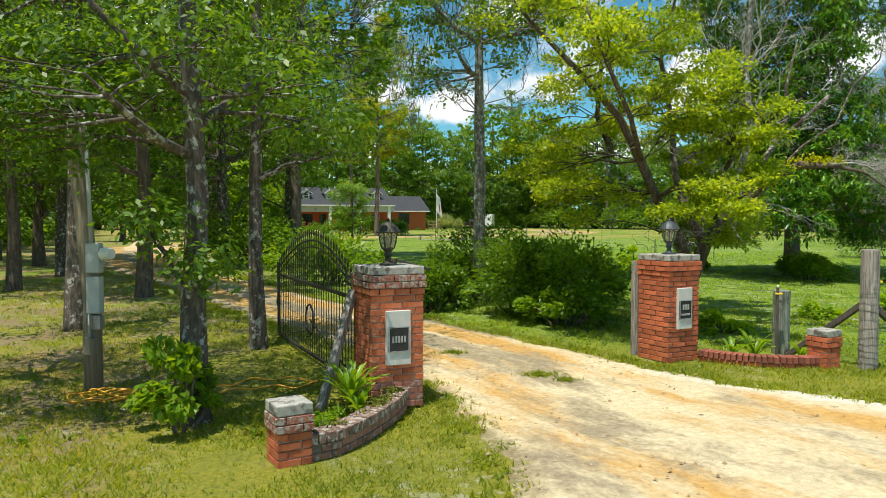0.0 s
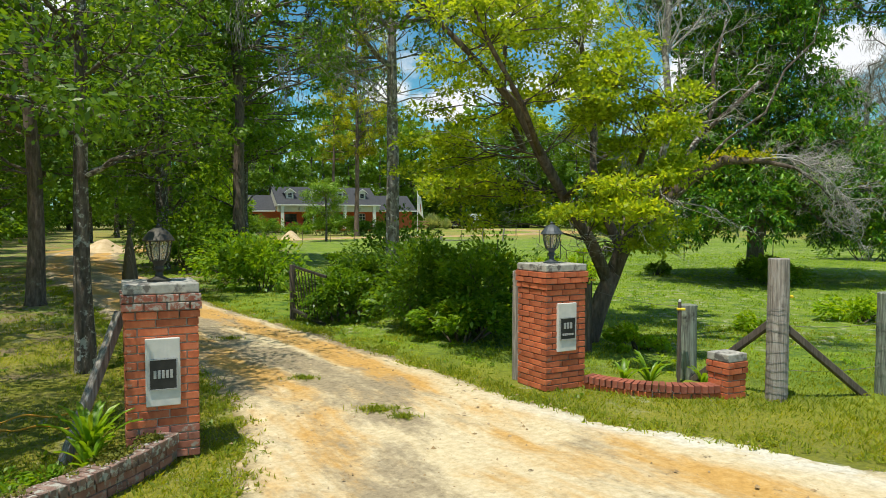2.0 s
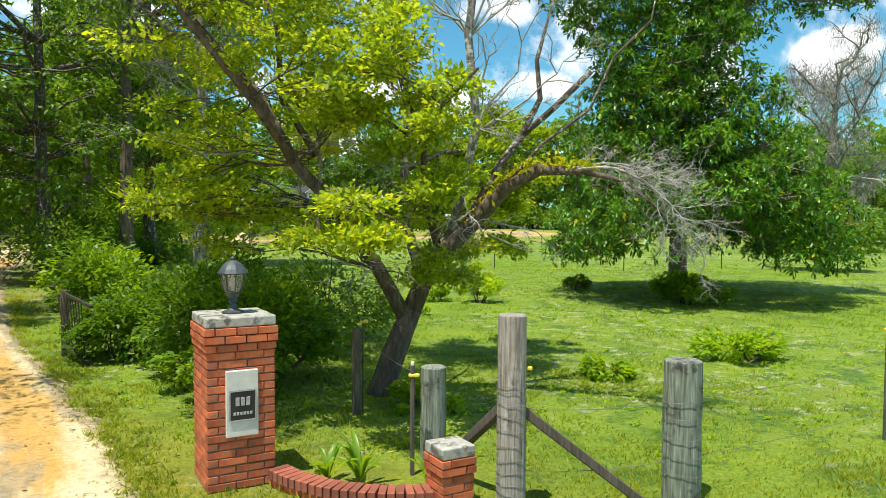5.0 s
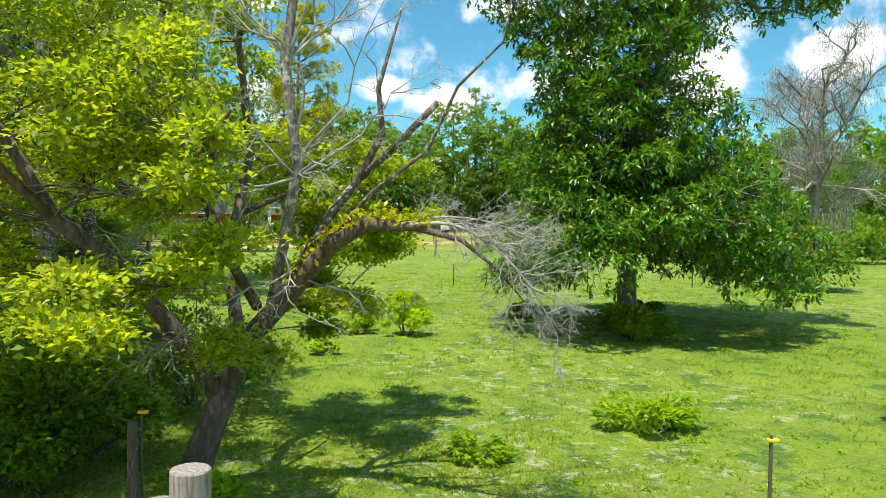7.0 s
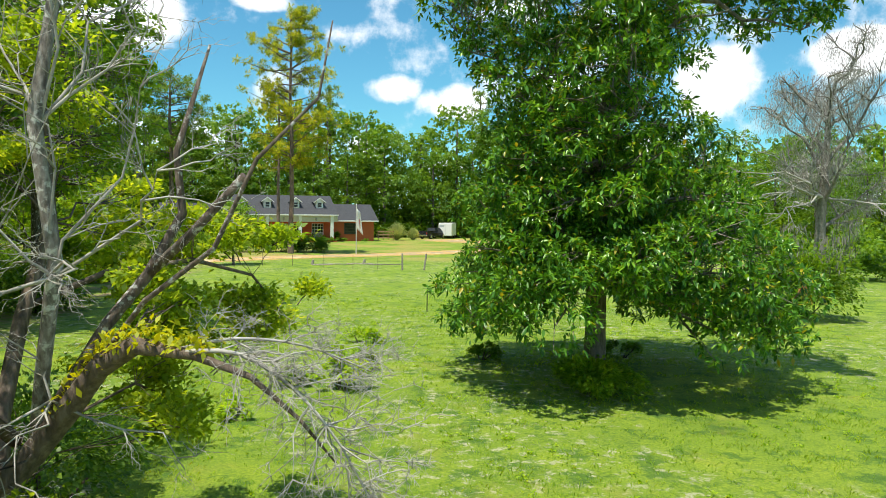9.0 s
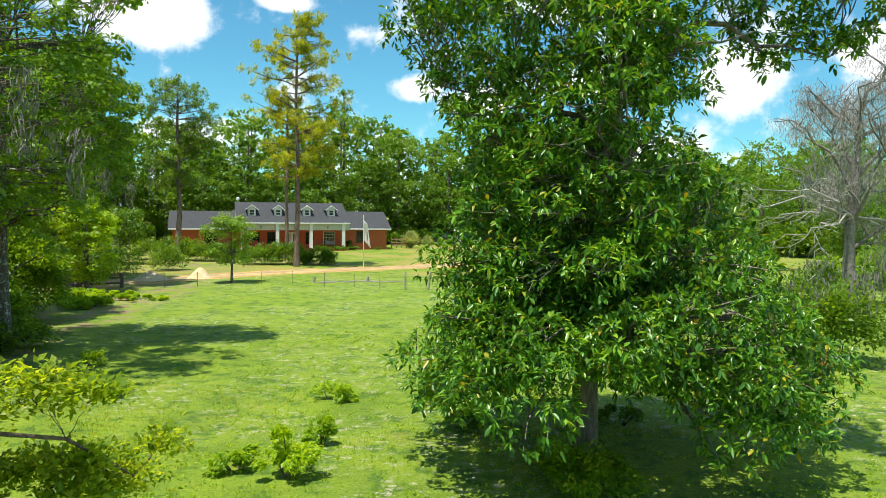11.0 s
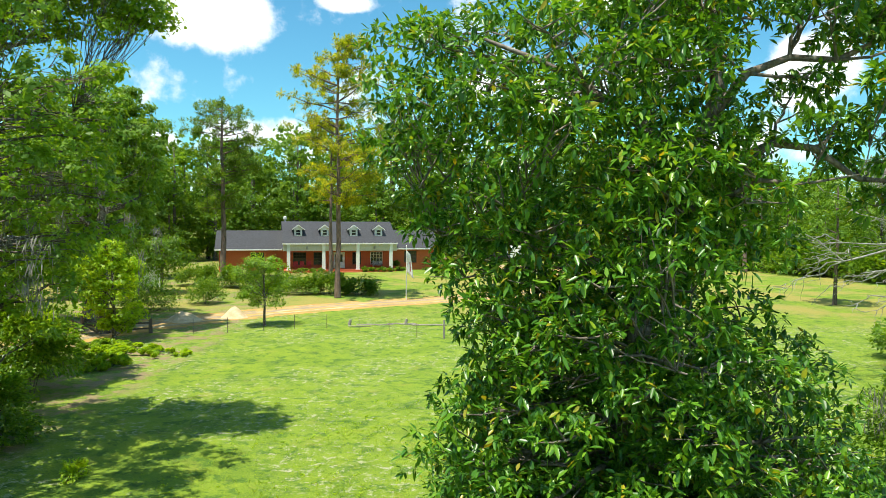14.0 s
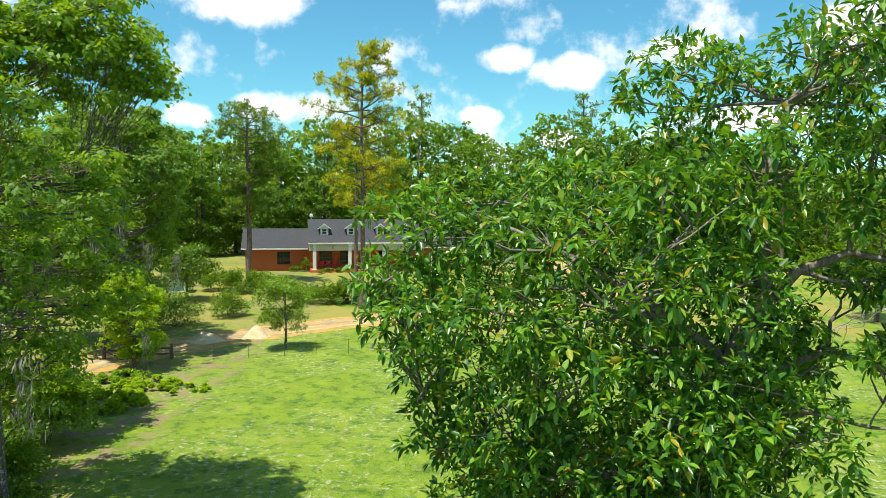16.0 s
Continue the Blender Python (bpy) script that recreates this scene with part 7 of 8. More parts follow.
# plumed grass clump beside the house
def plume_clump(at, r, h, seed):
    rng = np.random.default_rng(seed)
    n = 1500
    a = rng.uniform(0, 2 * math.pi, n)
    lean = rng.uniform(0.05, 1.0, n) ** 0.8
    ln = h * rng.uniform(0.6, 1.05, n)
    co = np.empty((n, 4, 3))
    d = np.stack([np.cos(a), np.sin(a)], 1)
    s = np.stack([-np.sin(a), np.cos(a)], 1)
    b = d * (0.25 * rng.uniform(0, 1, (n, 1)))
    tip = d * (r * lean * 0.95)[:, None]
    mid = b * 0.35 + tip * 0.55
    z = ln * np.sqrt(np.maximum(0.06, 1 - (lean * 0.9) ** 2))
    co[:, 0, :2], co[:, 0, 2] = b, 0.02
    co[:, 1, :2], co[:, 1, 2] = mid + s * 0.03, z * 0.72
    co[:, 2, :2], co[:, 2, 2] = tip, z * 0.95
    co[:, 3, :2], co[:, 3, 2] = mid - s * 0.03, z * 0.72
    th = thing("plume_grass", Matrix.Translation(at), "tall pale ornamental grass clump", "ornamental grass")
    part("blades", quads_mesh("blades", co, M["plume"]), None, th)


M["plume"] = leafy("plume_blade", (0.25, 0.33, 0.17), (0.36, 0.44, 0.25), (0.47, 0.53, 0.35), 0.4, 0.6)
plume_clump((0.3, 118.5, 0), 2.1, 2.9, 8)
plume_clump((2.6, 121.0, 0), 1.4, 2.0, 9)

# short timber fence behind the house corner
yf_ = thing("yard_fence", pose(-2.4, 117.2, 0, 0, 0, 12), "short tan timber fence beside the brick house", "fence")
for k in range(4):
    part("post", box(0.12, 0.12, 1.45, 0.01, (0.75 * k, 0, 0)), M["tan_wood"], yf_)
for z_ in (0.3, 0.75, 1.2):
    part("rail", box(2.4, 0.04, 0.16, 0.006, (1.13, -0.085, z_)), M["tan_wood"], yf_)

# ---------------------------------------------------------------- pasture edge and woods
yard_tree("edge_tree", (-16.6, 57.5, 0), "broad oak hung with grey moss at the pasture edge", 17, 0.36, 130, (11.4, 5.0, 5.4), n_lobes=170, size=0.72, low=-0.9, leaf=(0.24, 0.13), cl=(13, 12, 0.13), flat=0.66, skin=0.5, twigs=2, shift=(-1.3, 1.2), group="pasture edge trees", mat="leaf_far", limbs=10)
yard_tree("edge_tree", (-13.6, 43.4, 0), "tall light green oak at the pasture edge", 15, 0.26, 136, (9.2, 3.6, 4.4), n_lobes=130, size=0.7, low=-0.8, leaf=(0.22, 0.115), cl=(13, 12, 0.13), flat=0.66, skin=0.5, twigs=2, group="pasture edge trees", mat="leaf_light", bark="bark_dark", limbs=12)
shrub("edge_shrub", (-10.8, 42.6, 0), "tall dense green shrub at the pasture edge", (2.0, 1.9, 6.0), 9000, (0.2, 0.1), M["leaf_light"], 131, 6, "shrub", "pasture edge shrubs", lumps=60)
yard_tree("edge_tree", (-20.5, 62.0, 0), "tall oak behind the drive bend", 15, 0.35, 133, (9.5, 5.0, 8.0), n_lobes=150, size=0.85, low=-1.0, leaf=(0.3, 0.17), cl=(10, 9, 0.18), flat=0.66, skin=0.5, twigs=1, group="pasture edge trees", mat="leaf_far")
for i, (x, y, rx, h, mt) in enumerate([(-9.4, 38.5, 1.4, 2.4, "leaf_light"), (-13.2, 45.6, 1.3, 1.8, "leaf_mid"), (-12.9, 43.0, 1.2, 1.5, "leaf_light"), (-9.0, 33.0, 1.6, 3.0, "leaf_mid"), (-12.4, 50.3, 1.6, 0.7, "leaf_lime"), (-10.6, 48.2, 1.6, 0.6, "leaf_lime"), (-11.3, 51.9, 1.7, 0.5, "leaf_lime"), (-9.2, 51.6, 1.3, 0.35, "leaf_lime"), (-13.6, 52.6, 1.5, 0.6, "leaf_light"),
                                       (-7.2, 36.0, 1.3, 1.8, "leaf_mid"), (-19.0, 68.0, 2.2, 3.0, "leaf_shrub"), (-17.0, 73.0, 1.6, 2.6, "leaf_mid"), (-23, 72, 2.4, 3.6, "leaf_shrub")]):
    shrub("edge_shrub", (x, y, 0), "tangled green shrub at the pasture edge", (rx, rx, h), 2600, (0.19, 0.1), M[mt], 360 + i, 6, "shrub", "pasture edge shrubs")

yard_tree("edge_tree", (-14.5, 55.2, 0), "bright lime-green young tree over old timber rails", 6.4, 0.1, 134, (3.2, 1.9, 2.9), n_lobes=100, size=0.5, low=-1.0, skin=0.45, twigs=2, leaf=(0.2, 0.11), cl=(11, 10, 0.11), group="pasture edge trees", mat="leaf_lime")
yard_tree("edge_tree", (-24.5, 80.0, 0), "dark rounded tree on the house lawn", 5.5, 0.14, 135, (3.3, 2.4, 2.0), n_lobes=34, size=0.9, low=-1.0, leaf=(0.26, 0.14), cl=(12, 12, 0.3), group="pasture edge trees", mat="leaf_shrub")


def moss_drapes(at, rows, seed):
    """Curtains of grey moss hanging from limbs: (x, y, z, width, length)."""
    rng = np.random.default_rng(seed)
    th = thing("hanging_moss", Matrix.Translation(at), "grey moss hanging in curtains from an oak", "moss", "moss curtains")
    for x, y, z, w, ln in rows:
        n = int(150 * w * ln)
        c = np.stack([x + rng.normal(size=n) * w * 0.4, y + rng.normal(size=n) * w * 0.3, z - ln * rng.uniform(0, 1, n) ** 1.3], 1)
        tagged(part("curtain", quads_mesh("curtain", leaf_quads(rng, c, 0.34, 0.028, 1.5, 0.4), M["moss"]), None, th), kind="stuff")


moss_drapes((-16.2, 57.0, 0), [(1.0, -4.2, 9.6, 0.5, 2.4), (-0.4, -4.6, 10.2, 0.7, 2.8), (0.2, -4.4, 8.0, 0.4, 2.0), (3.4, -2.8, 7.6, 0.6, 1.6), (2.4, -3.9, 9.0, 0.5, 1.6), (4.2, -1.2, 6.8, 0.5, 1.6)], 81)
moss_drapes((0.87, 17.0, 0), [(-0.9, -0.3, 7.4, 0.4, 1.6), (1.1, -0.5, 6.9, 0.35, 1.4), (-1.5, 0.4, 6.2, 0.35, 1.2), (0.4, -1.2, 8.2, 0.4, 1.6)], 82)
moss_drapes((-6.0, 30.2, 0), [(4.4, -2.0, 8.6, 0.6, 2.2), (2.4, -3.0, 7.6, 0.5, 1.8), (5.0, -0.6, 7.2, 0.5, 1.8), (1.0, -3.2, 9.6, 0.6, 2.0)], 83)
moss_drapes((-7.4, 36.0, 0), [(3.6, -1.9, 9.3, 0.5, 1.2), (4.1, -1.7, 9.1, 0.5, 1.0), (3.1, -2.0, 9.0, 0.35, 2.2), (4.6, -1.2, 9.5, 0.4, 0.9), (2.6, -2.4, 8.4, 0.3, 1.6), (6.0, -0.9, 6.6, 0.3, 1.2)], 84)


# old timber rails and posts under the lime tree
def rails(at):
    th = thing("timber_rails", pose(*at, 0, 0, 17), "dark old timber rails and posts, partly fallen", "fence")
    for x, h, ln in ((0.0, 1.35, 0.0), (-0.45, 0.9, -0.15), (1.9, 0.8, 0.0), (4.1, 0.95, 0.0)):
        tb = Tubes()
        tb.add([(x, 0, -0.2), (x + ln, 0, h)], [0.13, 0.11], 9)
        part("post", tb.mesh("post", M["post_dark"], False), None, th)
    for a, b in (((-0.4, -0.1, 0.85), (1.2, -0.3, 0.05)), ((1.9, 0.05, 0.62), (4.1, 0.05, 0.66)), ((1.9, 0.05, 0.25), (4.1, 0.05, 0.3)), ((0.2, 0.1, 0.6), (1.9, 0.0, 0.3))):
        tb = Tubes()
        tb.add([a, b], [0.06, 0.055], 7)
        part("rail", tb.mesh("rail", M["post_dark"], False), None, th)


rails((-17.7, 57.0, 0))
shed = thing("garden_shed", pose(-28.5, 85.0, 0, 0, 0, 20), "small white open-fronted shed among the trees", "shed")
for x in (-1.1, 1.1):
    for y in (-0.8, 0.8):
        part("post", box(0.12, 0.12, 2.2, 0.01, (x, y, 0)), M["white_paint"], shed)
part("roof", box(2.8, 2.2, 0.12, 0.02, (0, 0, 2.2)), M["shingle"], shed)
part("back_panel", box(2.2, 0.06, 2.0, 0.01, (0, 0.86, 0.1)), M["white_paint"], shed)
part("floor", box(2.3, 1.8, 0.12, 0.01, (0, 0, 0)), M["white_paint"], shed)

# pasture fences: thin posts, wires, far stakes
FENCE = [(-13.4, 57.3), (-10.9, 58.2), (-9.0, 59.1), (-7.0, 60.2), (-5.2, 61.2), (-3.1, 61.6), (-0.6, 60.4), (1.6, 59.6), (3.4, 59.2), (5.1, 59.4), (6.6, 59.7), (9.6, 60.0), (13.0, 60.4), (17.0, 61.0), (22.0, 61.8)]
for k, (x, y) in enumerate(FENCE):
    pale = k in (9, 10)
    wood_post("field_post", (x, y, 0), 1.15 if pale else 1.0, 0.07 if pale else 0.018, M["post_wood"] if pale else M["post_dark"], "pale leaning wooden post in the pasture fence" if pale else "thin dark steel post in the pasture fence",
              (0.18, 0) if k == 10 else (0, 0), 8, 60 + k, group="pasture fence posts")
STAKES = [(7.6, 37.2), (10.6, 36.9), (13.0, 35.4), (17.8, 37.0), (22.5, 36.0), (27.0, 35.6)]
for k, (x, y) in enumerate(STAKES):
    stake((x, y, 0), 0.95, "thin black stake with yellow insulator in the pasture", 1, 80 + k, 0.02, "rubber")


def strand(rows, z, label):
    a0 = rows[0]
    th = thing("fence_wire", Matrix.Translation((*a0, 0)), label, "wire", "fence wires")
    tb = Tubes()
    pts = []
    for (x0, y0), (x1, y1) in zip(rows, rows[1:]):
        for f in (0, 0.25, 0.5, 0.75):
            pts.append((x0 + (x1 - x0) * f - a0[0], y0 + (y1 - y0) * f - a0[1], z - 0.05 * math.sin(math.pi * f)))
    pts.append((rows[-1][0] - a0[0], rows[-1][1] - a0[1], z))
    tb.add(pts, [0.003] * len(pts), 4)
    part("strand", tb.mesh("strand", M["steel"]), None, th)


for z in (0.35, 0.65, 0.92):
    strand(FENCE, z, "thin sagging wire of the pasture fence")
strand(STAKES, 0.88, "thin electric wire along the pasture stakes")
for z in (0.35, 0.85):
    strand([(5.6, 9.66), (7.05, 9.96), (9.75, 11.6), (13.5, 13.6)], z, "galvanised wire between the roadside posts")
strand([(4.79, 10.53), (4.13, 12.62), (2.9, 14.0)], 0.95, "thin electric wire on the roadside stakes")


def fallen_timber(at, yaw, seed):
    rng = random.Random(seed)
    th = thing("fallen_timber", pose(*at, 0, 0, yaw), "bleached fallen timbers and pale stones in the grass", "timber")
    for k in range(4):
        tb = Tubes()
        a = Vector((rng.uniform(-1.5, 1.5), rng.uniform(-0.6, 0.6), 0.05))
        b = a + Vector((rng.uniform(1.0, 2.4), rng.uniform(-0.4, 0.4), rng.uniform(-0.01, 0.05)))
        tb.add([a, b], [0.045, 0.03], 7)
        part("timber", tb.mesh("timber", M["post_wood"], False), None, th)
    part("stump", lathe([(0.12, -0.1), (0.11, 0.2), (0.09, 0.42)], 9), M["post_wood"], th, "", pose(0.2, 0.2, 0, 0, 12, 0))


fallen_timber((1.6, 64.2, 0), 10, 1)
fallen_timber((-2.2, 63.2, 0), 5, 2)

# standing dead tree hung with moss
def moss_tree(at, h, r, seed, label):
    pr, rng = random.Random(seed), np.random.default_rng(seed)
    tb = Tubes()
    pts, rr = straight_trunk(h * 0.7, r, seed, (0.4, 0.2), 1.3, 6)
    tb.add(pts, rr, 8, rough=0.06, rng=pr)
    cents = []

    def grow(a, b, rad, lv):
        path = wander(pr, a, b, 5, 0.14)
        tb.add(path, [rad * (1 - 0.75 * i / 5) for i in range(6)], 4, cap=False)
        ln = (Vector(b) - Vector(a)).length
        for p in path[2:]:
            if pr.random() < 0.6:
                k = pr.randint(22, 50)
                q = np.array(p) + rng.normal(size=(k, 3)) * np.array([0.26, 0.26, 0.12])
                q[:, 2] -= rng.uniform(0.0, 1.0, k) ** 1.6
                cents.append(q)
        if lv:
            for k in range(5):
                p = path[pr.randint(1, 5)]
                d = (Vector(b) - Vector(a)).normalized() * 0.7 + Vector((pr.uniform(-1, 1), pr.uniform(-1, 1), pr.uniform(-0.5, 0.8)))
                grow(p, p + d.normalized() * ln * pr.uniform(0.35, 0.6), rad * 0.5, lv - 1)
    for k in range(11):
        a = 2.4 * k
        f = 0.3 + 0.68 * k / 10
        z = h * 0.7 * f
        ln = h * 0.24 * pr.uniform(0.7, 1.15)
        c = Vector((0.4 * f, 0.2 * f, z))
        grow(c, c + Vector((math.cos(a) * ln * 0.7, math.sin(a) * ln * 0.7, ln * pr.uniform(0.3, 1.2))), r * 0.36, 2)
    th = thing("dead_tree", Matrix.Translation(at), label, "tree", "dead trees")
    part("trunk", tb.mesh("trunk", M["dead_wood"]), None, th)
    cc = np.concatenate(cents)
    part("moss", quads_mesh("moss", leaf_quads(rng, cc, 0.25, 0.022, 1.3, 0.5), M["moss_pale"]), None, th, "grey hanging moss")


moss_tree((31.0, 53.0, 0), 15.8, 0.38, 501, "bare grey dead tree hung with moss")
dead_spray((31.0, 53.0, 0), "bleached bare limbs reaching out from the dead tree", (0.2, 0.1, 5.2), [(-5.5, -1.5, 6.6), (-5.0, -2.5, 5.2), (-4.4, -0.5, 8.0), (-3.6, -3.0, 4.2), (3.4, -2.0, 4.4), (-6.0, -1.0, 5.6)], 58, 0.09, 6, 2)
shrub("moss_shrub", (22.2, 36.8, 0), "broad shrub veiled with grey moss in the pasture", (2.1, 1.9, 3.9), 6500, (0.17, 0.09), M["leaf_mid"], 505, 7, lumps=44)
moss_drapes((22.2, 36.8, 0), [(-0.8, -1.2, 3.6, 0.8, 1.6), (0.6, -1.4, 3.2, 0.8, 1.5), (1.4, -0.6, 3.8, 0.7, 1.6), (-1.5, -0.4, 2.8, 0.6, 1.2)], 84)

gate_ = thing("field_gate", pose(37.8, 64.2, 0, 0, 0, 8), "pale green tubular field gate before the wood", "gate")
for x_ in (-0.95, 0.95):
    part("upright", lathe([(0.035, 0), (0.035, 1.75)], 8, None, (x_, 0, 0)), M["gate_green"], gate_)
for z_ in (0.35, 0.65, 0.95, 1.25, 1.55):
    part("rail", box(1.9, 0.05, 0.06, 0.01, (0, 0, z_)), M["gate_green"], gate_)

# woodland: a few kinds, copied
def kind_tree(k, h, cr, ch, mt, bark, n, leaf, cl, label="dense green woodland tree behind the clearing"):
    return yard_tree("woodland_tree", (-70 + 10 * k, 172, 0), label, h, 0.28, 600 + k, (h - ch * 0.98, cr, ch), leaf=leaf, mat=mt, bark=bark, n_lobes=n, size=1.2, cl=cl, low=-1.0, limbs=3, group="woodland trees", twigs=0, flat=0.75, spread=0.45, skin=0.55)


FRONT = [kind_tree(k, *row, 88, (0.36, 0.26), (11, 5.5, 0.24)) for k, row in enumerate([(17, 4.4, 7.4, "leaf_far", "bark_dark"), (19, 4.8, 8.2, "leaf_mid", "bark"), (15, 4.2, 6.6, "leaf_far", "bark"), (20, 4.4, 8.6, "leaf_far", "bark_dark"), (13, 4.0, 6.0, "leaf_mid", "bark_dark")])]
BACK = [kind_tree(5 + k, *row, 50, (0.55, 0.4), (6, 5, 0.3)) for k, row in enumerate([(19, 4.8, 8.4, "leaf_far", "bark_dark"), (21, 4.8, 9.0, "leaf_far", "bark")])]
PINES = [pine("woodland_pine", (40, 175, 0), 22, 0.3, 13, 3.2, "tall pine rising above the wood", 620, "needle_dark", 8, True, 17, 0.7), pine("woodland_pine", (48, 175, 0), 19, 0.28, 9, 3.0, "tall pine rising above the wood", 621, "needle_dark", 9, False, 17, 0.7)]
wr_ = random.Random(9)


def plant(kinds, rows):
    for x, y, s in rows:
        k = wr_.choice(kinds)
        c = copy_thing(k, Matrix.Translation((x, y, 0)) @ Matrix.Rotation(wr_.uniform(0, 6.28), 4, "Z"))
        c.scale = (s, s, s * wr_.uniform(0.9, 1.12))


def belt(pts, gap, depth, jitter, smin=0.85, smax=1.15, rows=3):
    out = []
    for (x0, y0), (x1, y1) in zip(pts, pts[1:]):
        ln = math.hypot(x1 - x0, y1 - y0)
        n = max(1, int(ln / gap))
        nx, ny = -(y1 - y0) / ln, (x1 - x0) / ln
        for r in range(rows):
            for i in range(n):
                f = (i + 0.5 * (r % 2)) / n
                out.append((x0 + (x1 - x0) * f + nx * depth * r + wr_.uniform(-jitter, jitter), y0 + (y1 - y0) * f + ny * depth * r + wr_.uniform(-jitter, jitter), wr_.uniform(smin, smax)))
    return out


def lowered(rows):
    """The wood is younger and lower on the far side of the pasture."""
    return [(x, y, s * (1 - 0.34 * min(1.0, max(0.0, (x - 24) / 18)))) for x, y, s in rows]


EDGE = [(60, 84), (56, 106), (42, 124), (16, 140), (-8, 132), (-40, 125), (-58, 108)]
plant(FRONT, lowered(belt(EDGE, 5.6, 7.0, 1.5, 0.85, 1.15, rows=1)))
plant(BACK, lowered(belt([(70, 84), (66, 108), (50, 132), (18, 149), (-10, 141), (-44, 134), (-66, 112)], 6.0, 7.0, 1.8, 0.95, 1.2, rows=2)))
plant(FRONT, belt([(118, 60), (80, 70), (60, 84)], 5.6, 7.0, 1.6, 0.55, 0.72, rows=1))
plant(BACK, belt([(124, 70), (88, 80), (70, 92)], 6.0, 7.0, 1.6, 0.6, 0.72, rows=1))
plant(FRONT, [(41, 74, 0.6), (47, 68, 0.58), (53, 73, 0.64), (37, 82, 0.6), (45, 80, 0.66), (58, 66, 0.6), (64, 72, 0.66)])
plant(FRONT, belt([(-58, 108), (-44, 80), (-37, 66), (-32, 50), (-27, 40)], 5.6, 6.5, 1.6, 0.75, 1.0, rows=1))
plant(FRONT, belt([(-26, 40), (-23, 24), (-20, 10), (-22, -4)], 4.6, 5.0, 1.3, 0.6, 0.85, rows=1))
plant(BACK, belt([(-66, 108), (-52, 80), (-44, 66), (-39, 50), (-34, 40), (-31, 22), (-28, 4)], 6.0, 6.5, 1.6, 0.8, 1.05, rows=1))
plant(FRONT, [(-20, 33, 0.75), (-30, 74, 0.8), (-33, 84, 0.85), (-26, 60, 0.75), (-36, 92, 0.9)])
plant(PINES, belt([(40, 120), (14, 146), (-12, 139), (-50, 131)], 13, 8, 3.5, 0.9, 1.15, rows=1))
plant(PINES, belt([(58, 92), (84, 76), (110, 66)], 6, 8, 2.0, 0.62, 0.8, rows=1))
UNDER = [shrub("understory_shrub", (-70 + 6 * k, 166, 0), "shadowy understory shrub at the wood edge", (2.8, 2.4, 3.2 + k), 900, (0.42, 0.27), M[mt], 640 + k, 3, "shrub", "understory") for k, mt in enumerate(("leaf_shrub", "leaf_far", "leaf_mid"))]
plant(UNDER, belt([(56, 82), (53, 104), (40, 122), (15, 138.0), (-8, 130), (-40, 123.5), (-56, 107)], 3.8, 3.5, 1.1, 0.8, 1.25, rows=1))
plant(UNDER, belt([(54, 104), (39, 131), (15, 145.0), (-10, 138), (-42, 131)], 4.2, 3.5, 1.1, 1.2, 1.7, rows=1))
plant(UNDER, belt([(116, 58), (78, 68), (57, 82)], 4.0, 3.5, 1.2, 0.7, 1.1, rows=1))
plant(UNDER, [(31, 57, 0.6), (34, 61, 0.8), (37, 64, 0.8), (40, 66, 0.9), (44, 70, 0.9), (28, 48, 0.45), (36, 55, 0.7), (41, 59, 0.8)])
plant(UNDER, belt([(-56, 107), (-42, 80), (-35, 66), (-30, 50), (-26, 40)], 4.2, 4.5, 1.4, 0.6, 1.0, rows=1))


# the deep wood behind: dense foliage that nobody could count
def deep_wood(pts, h, thick, n, seed):
    rng = np.random.default_rng(seed)
    cs = []
    for (x0, y0), (x1, y1) in zip(pts, pts[1:]):
        ln = math.hypot(x1 - x0, y1 - y0)
        m = int(n * ln)
        f = rng.uniform(size=m)
        nx, ny = -(y1 - y0) / ln, (x1 - x0) / ln
        o = rng.uniform(0, thick, m)
        top = h * (1 + 0.18 * np.sin(f * ln * 0.35 + seed) + 0.1 * np.sin(f * ln * 0.9))
        cs.append(np.stack([x0 + (x1 - x0) * f + nx * o, y0 + (y1 - y0) * f + ny * o, 0.4 + top * rng.uniform(0, 1, m)], 1))
    c = np.concatenate(cs)
    ob = new("deep_wood", quads_mesh("deep_wood", leaf_quads(rng, c, 1.1, 0.8, 0.1, 0.9), M["leaf_far"]))
    return tagged(ob, "shadowy mass of woodland foliage far behind", "woodland", kind="stuff")


deep_wood([(130, 78), (92, 88), (78, 104), (60, 150), (20, 166), (-12, 158), (-48, 150), (-76, 120), (-62, 80), (-50, 50), (-42, 22), (-38, -10)], 14.0, 5.0, 120, 3)

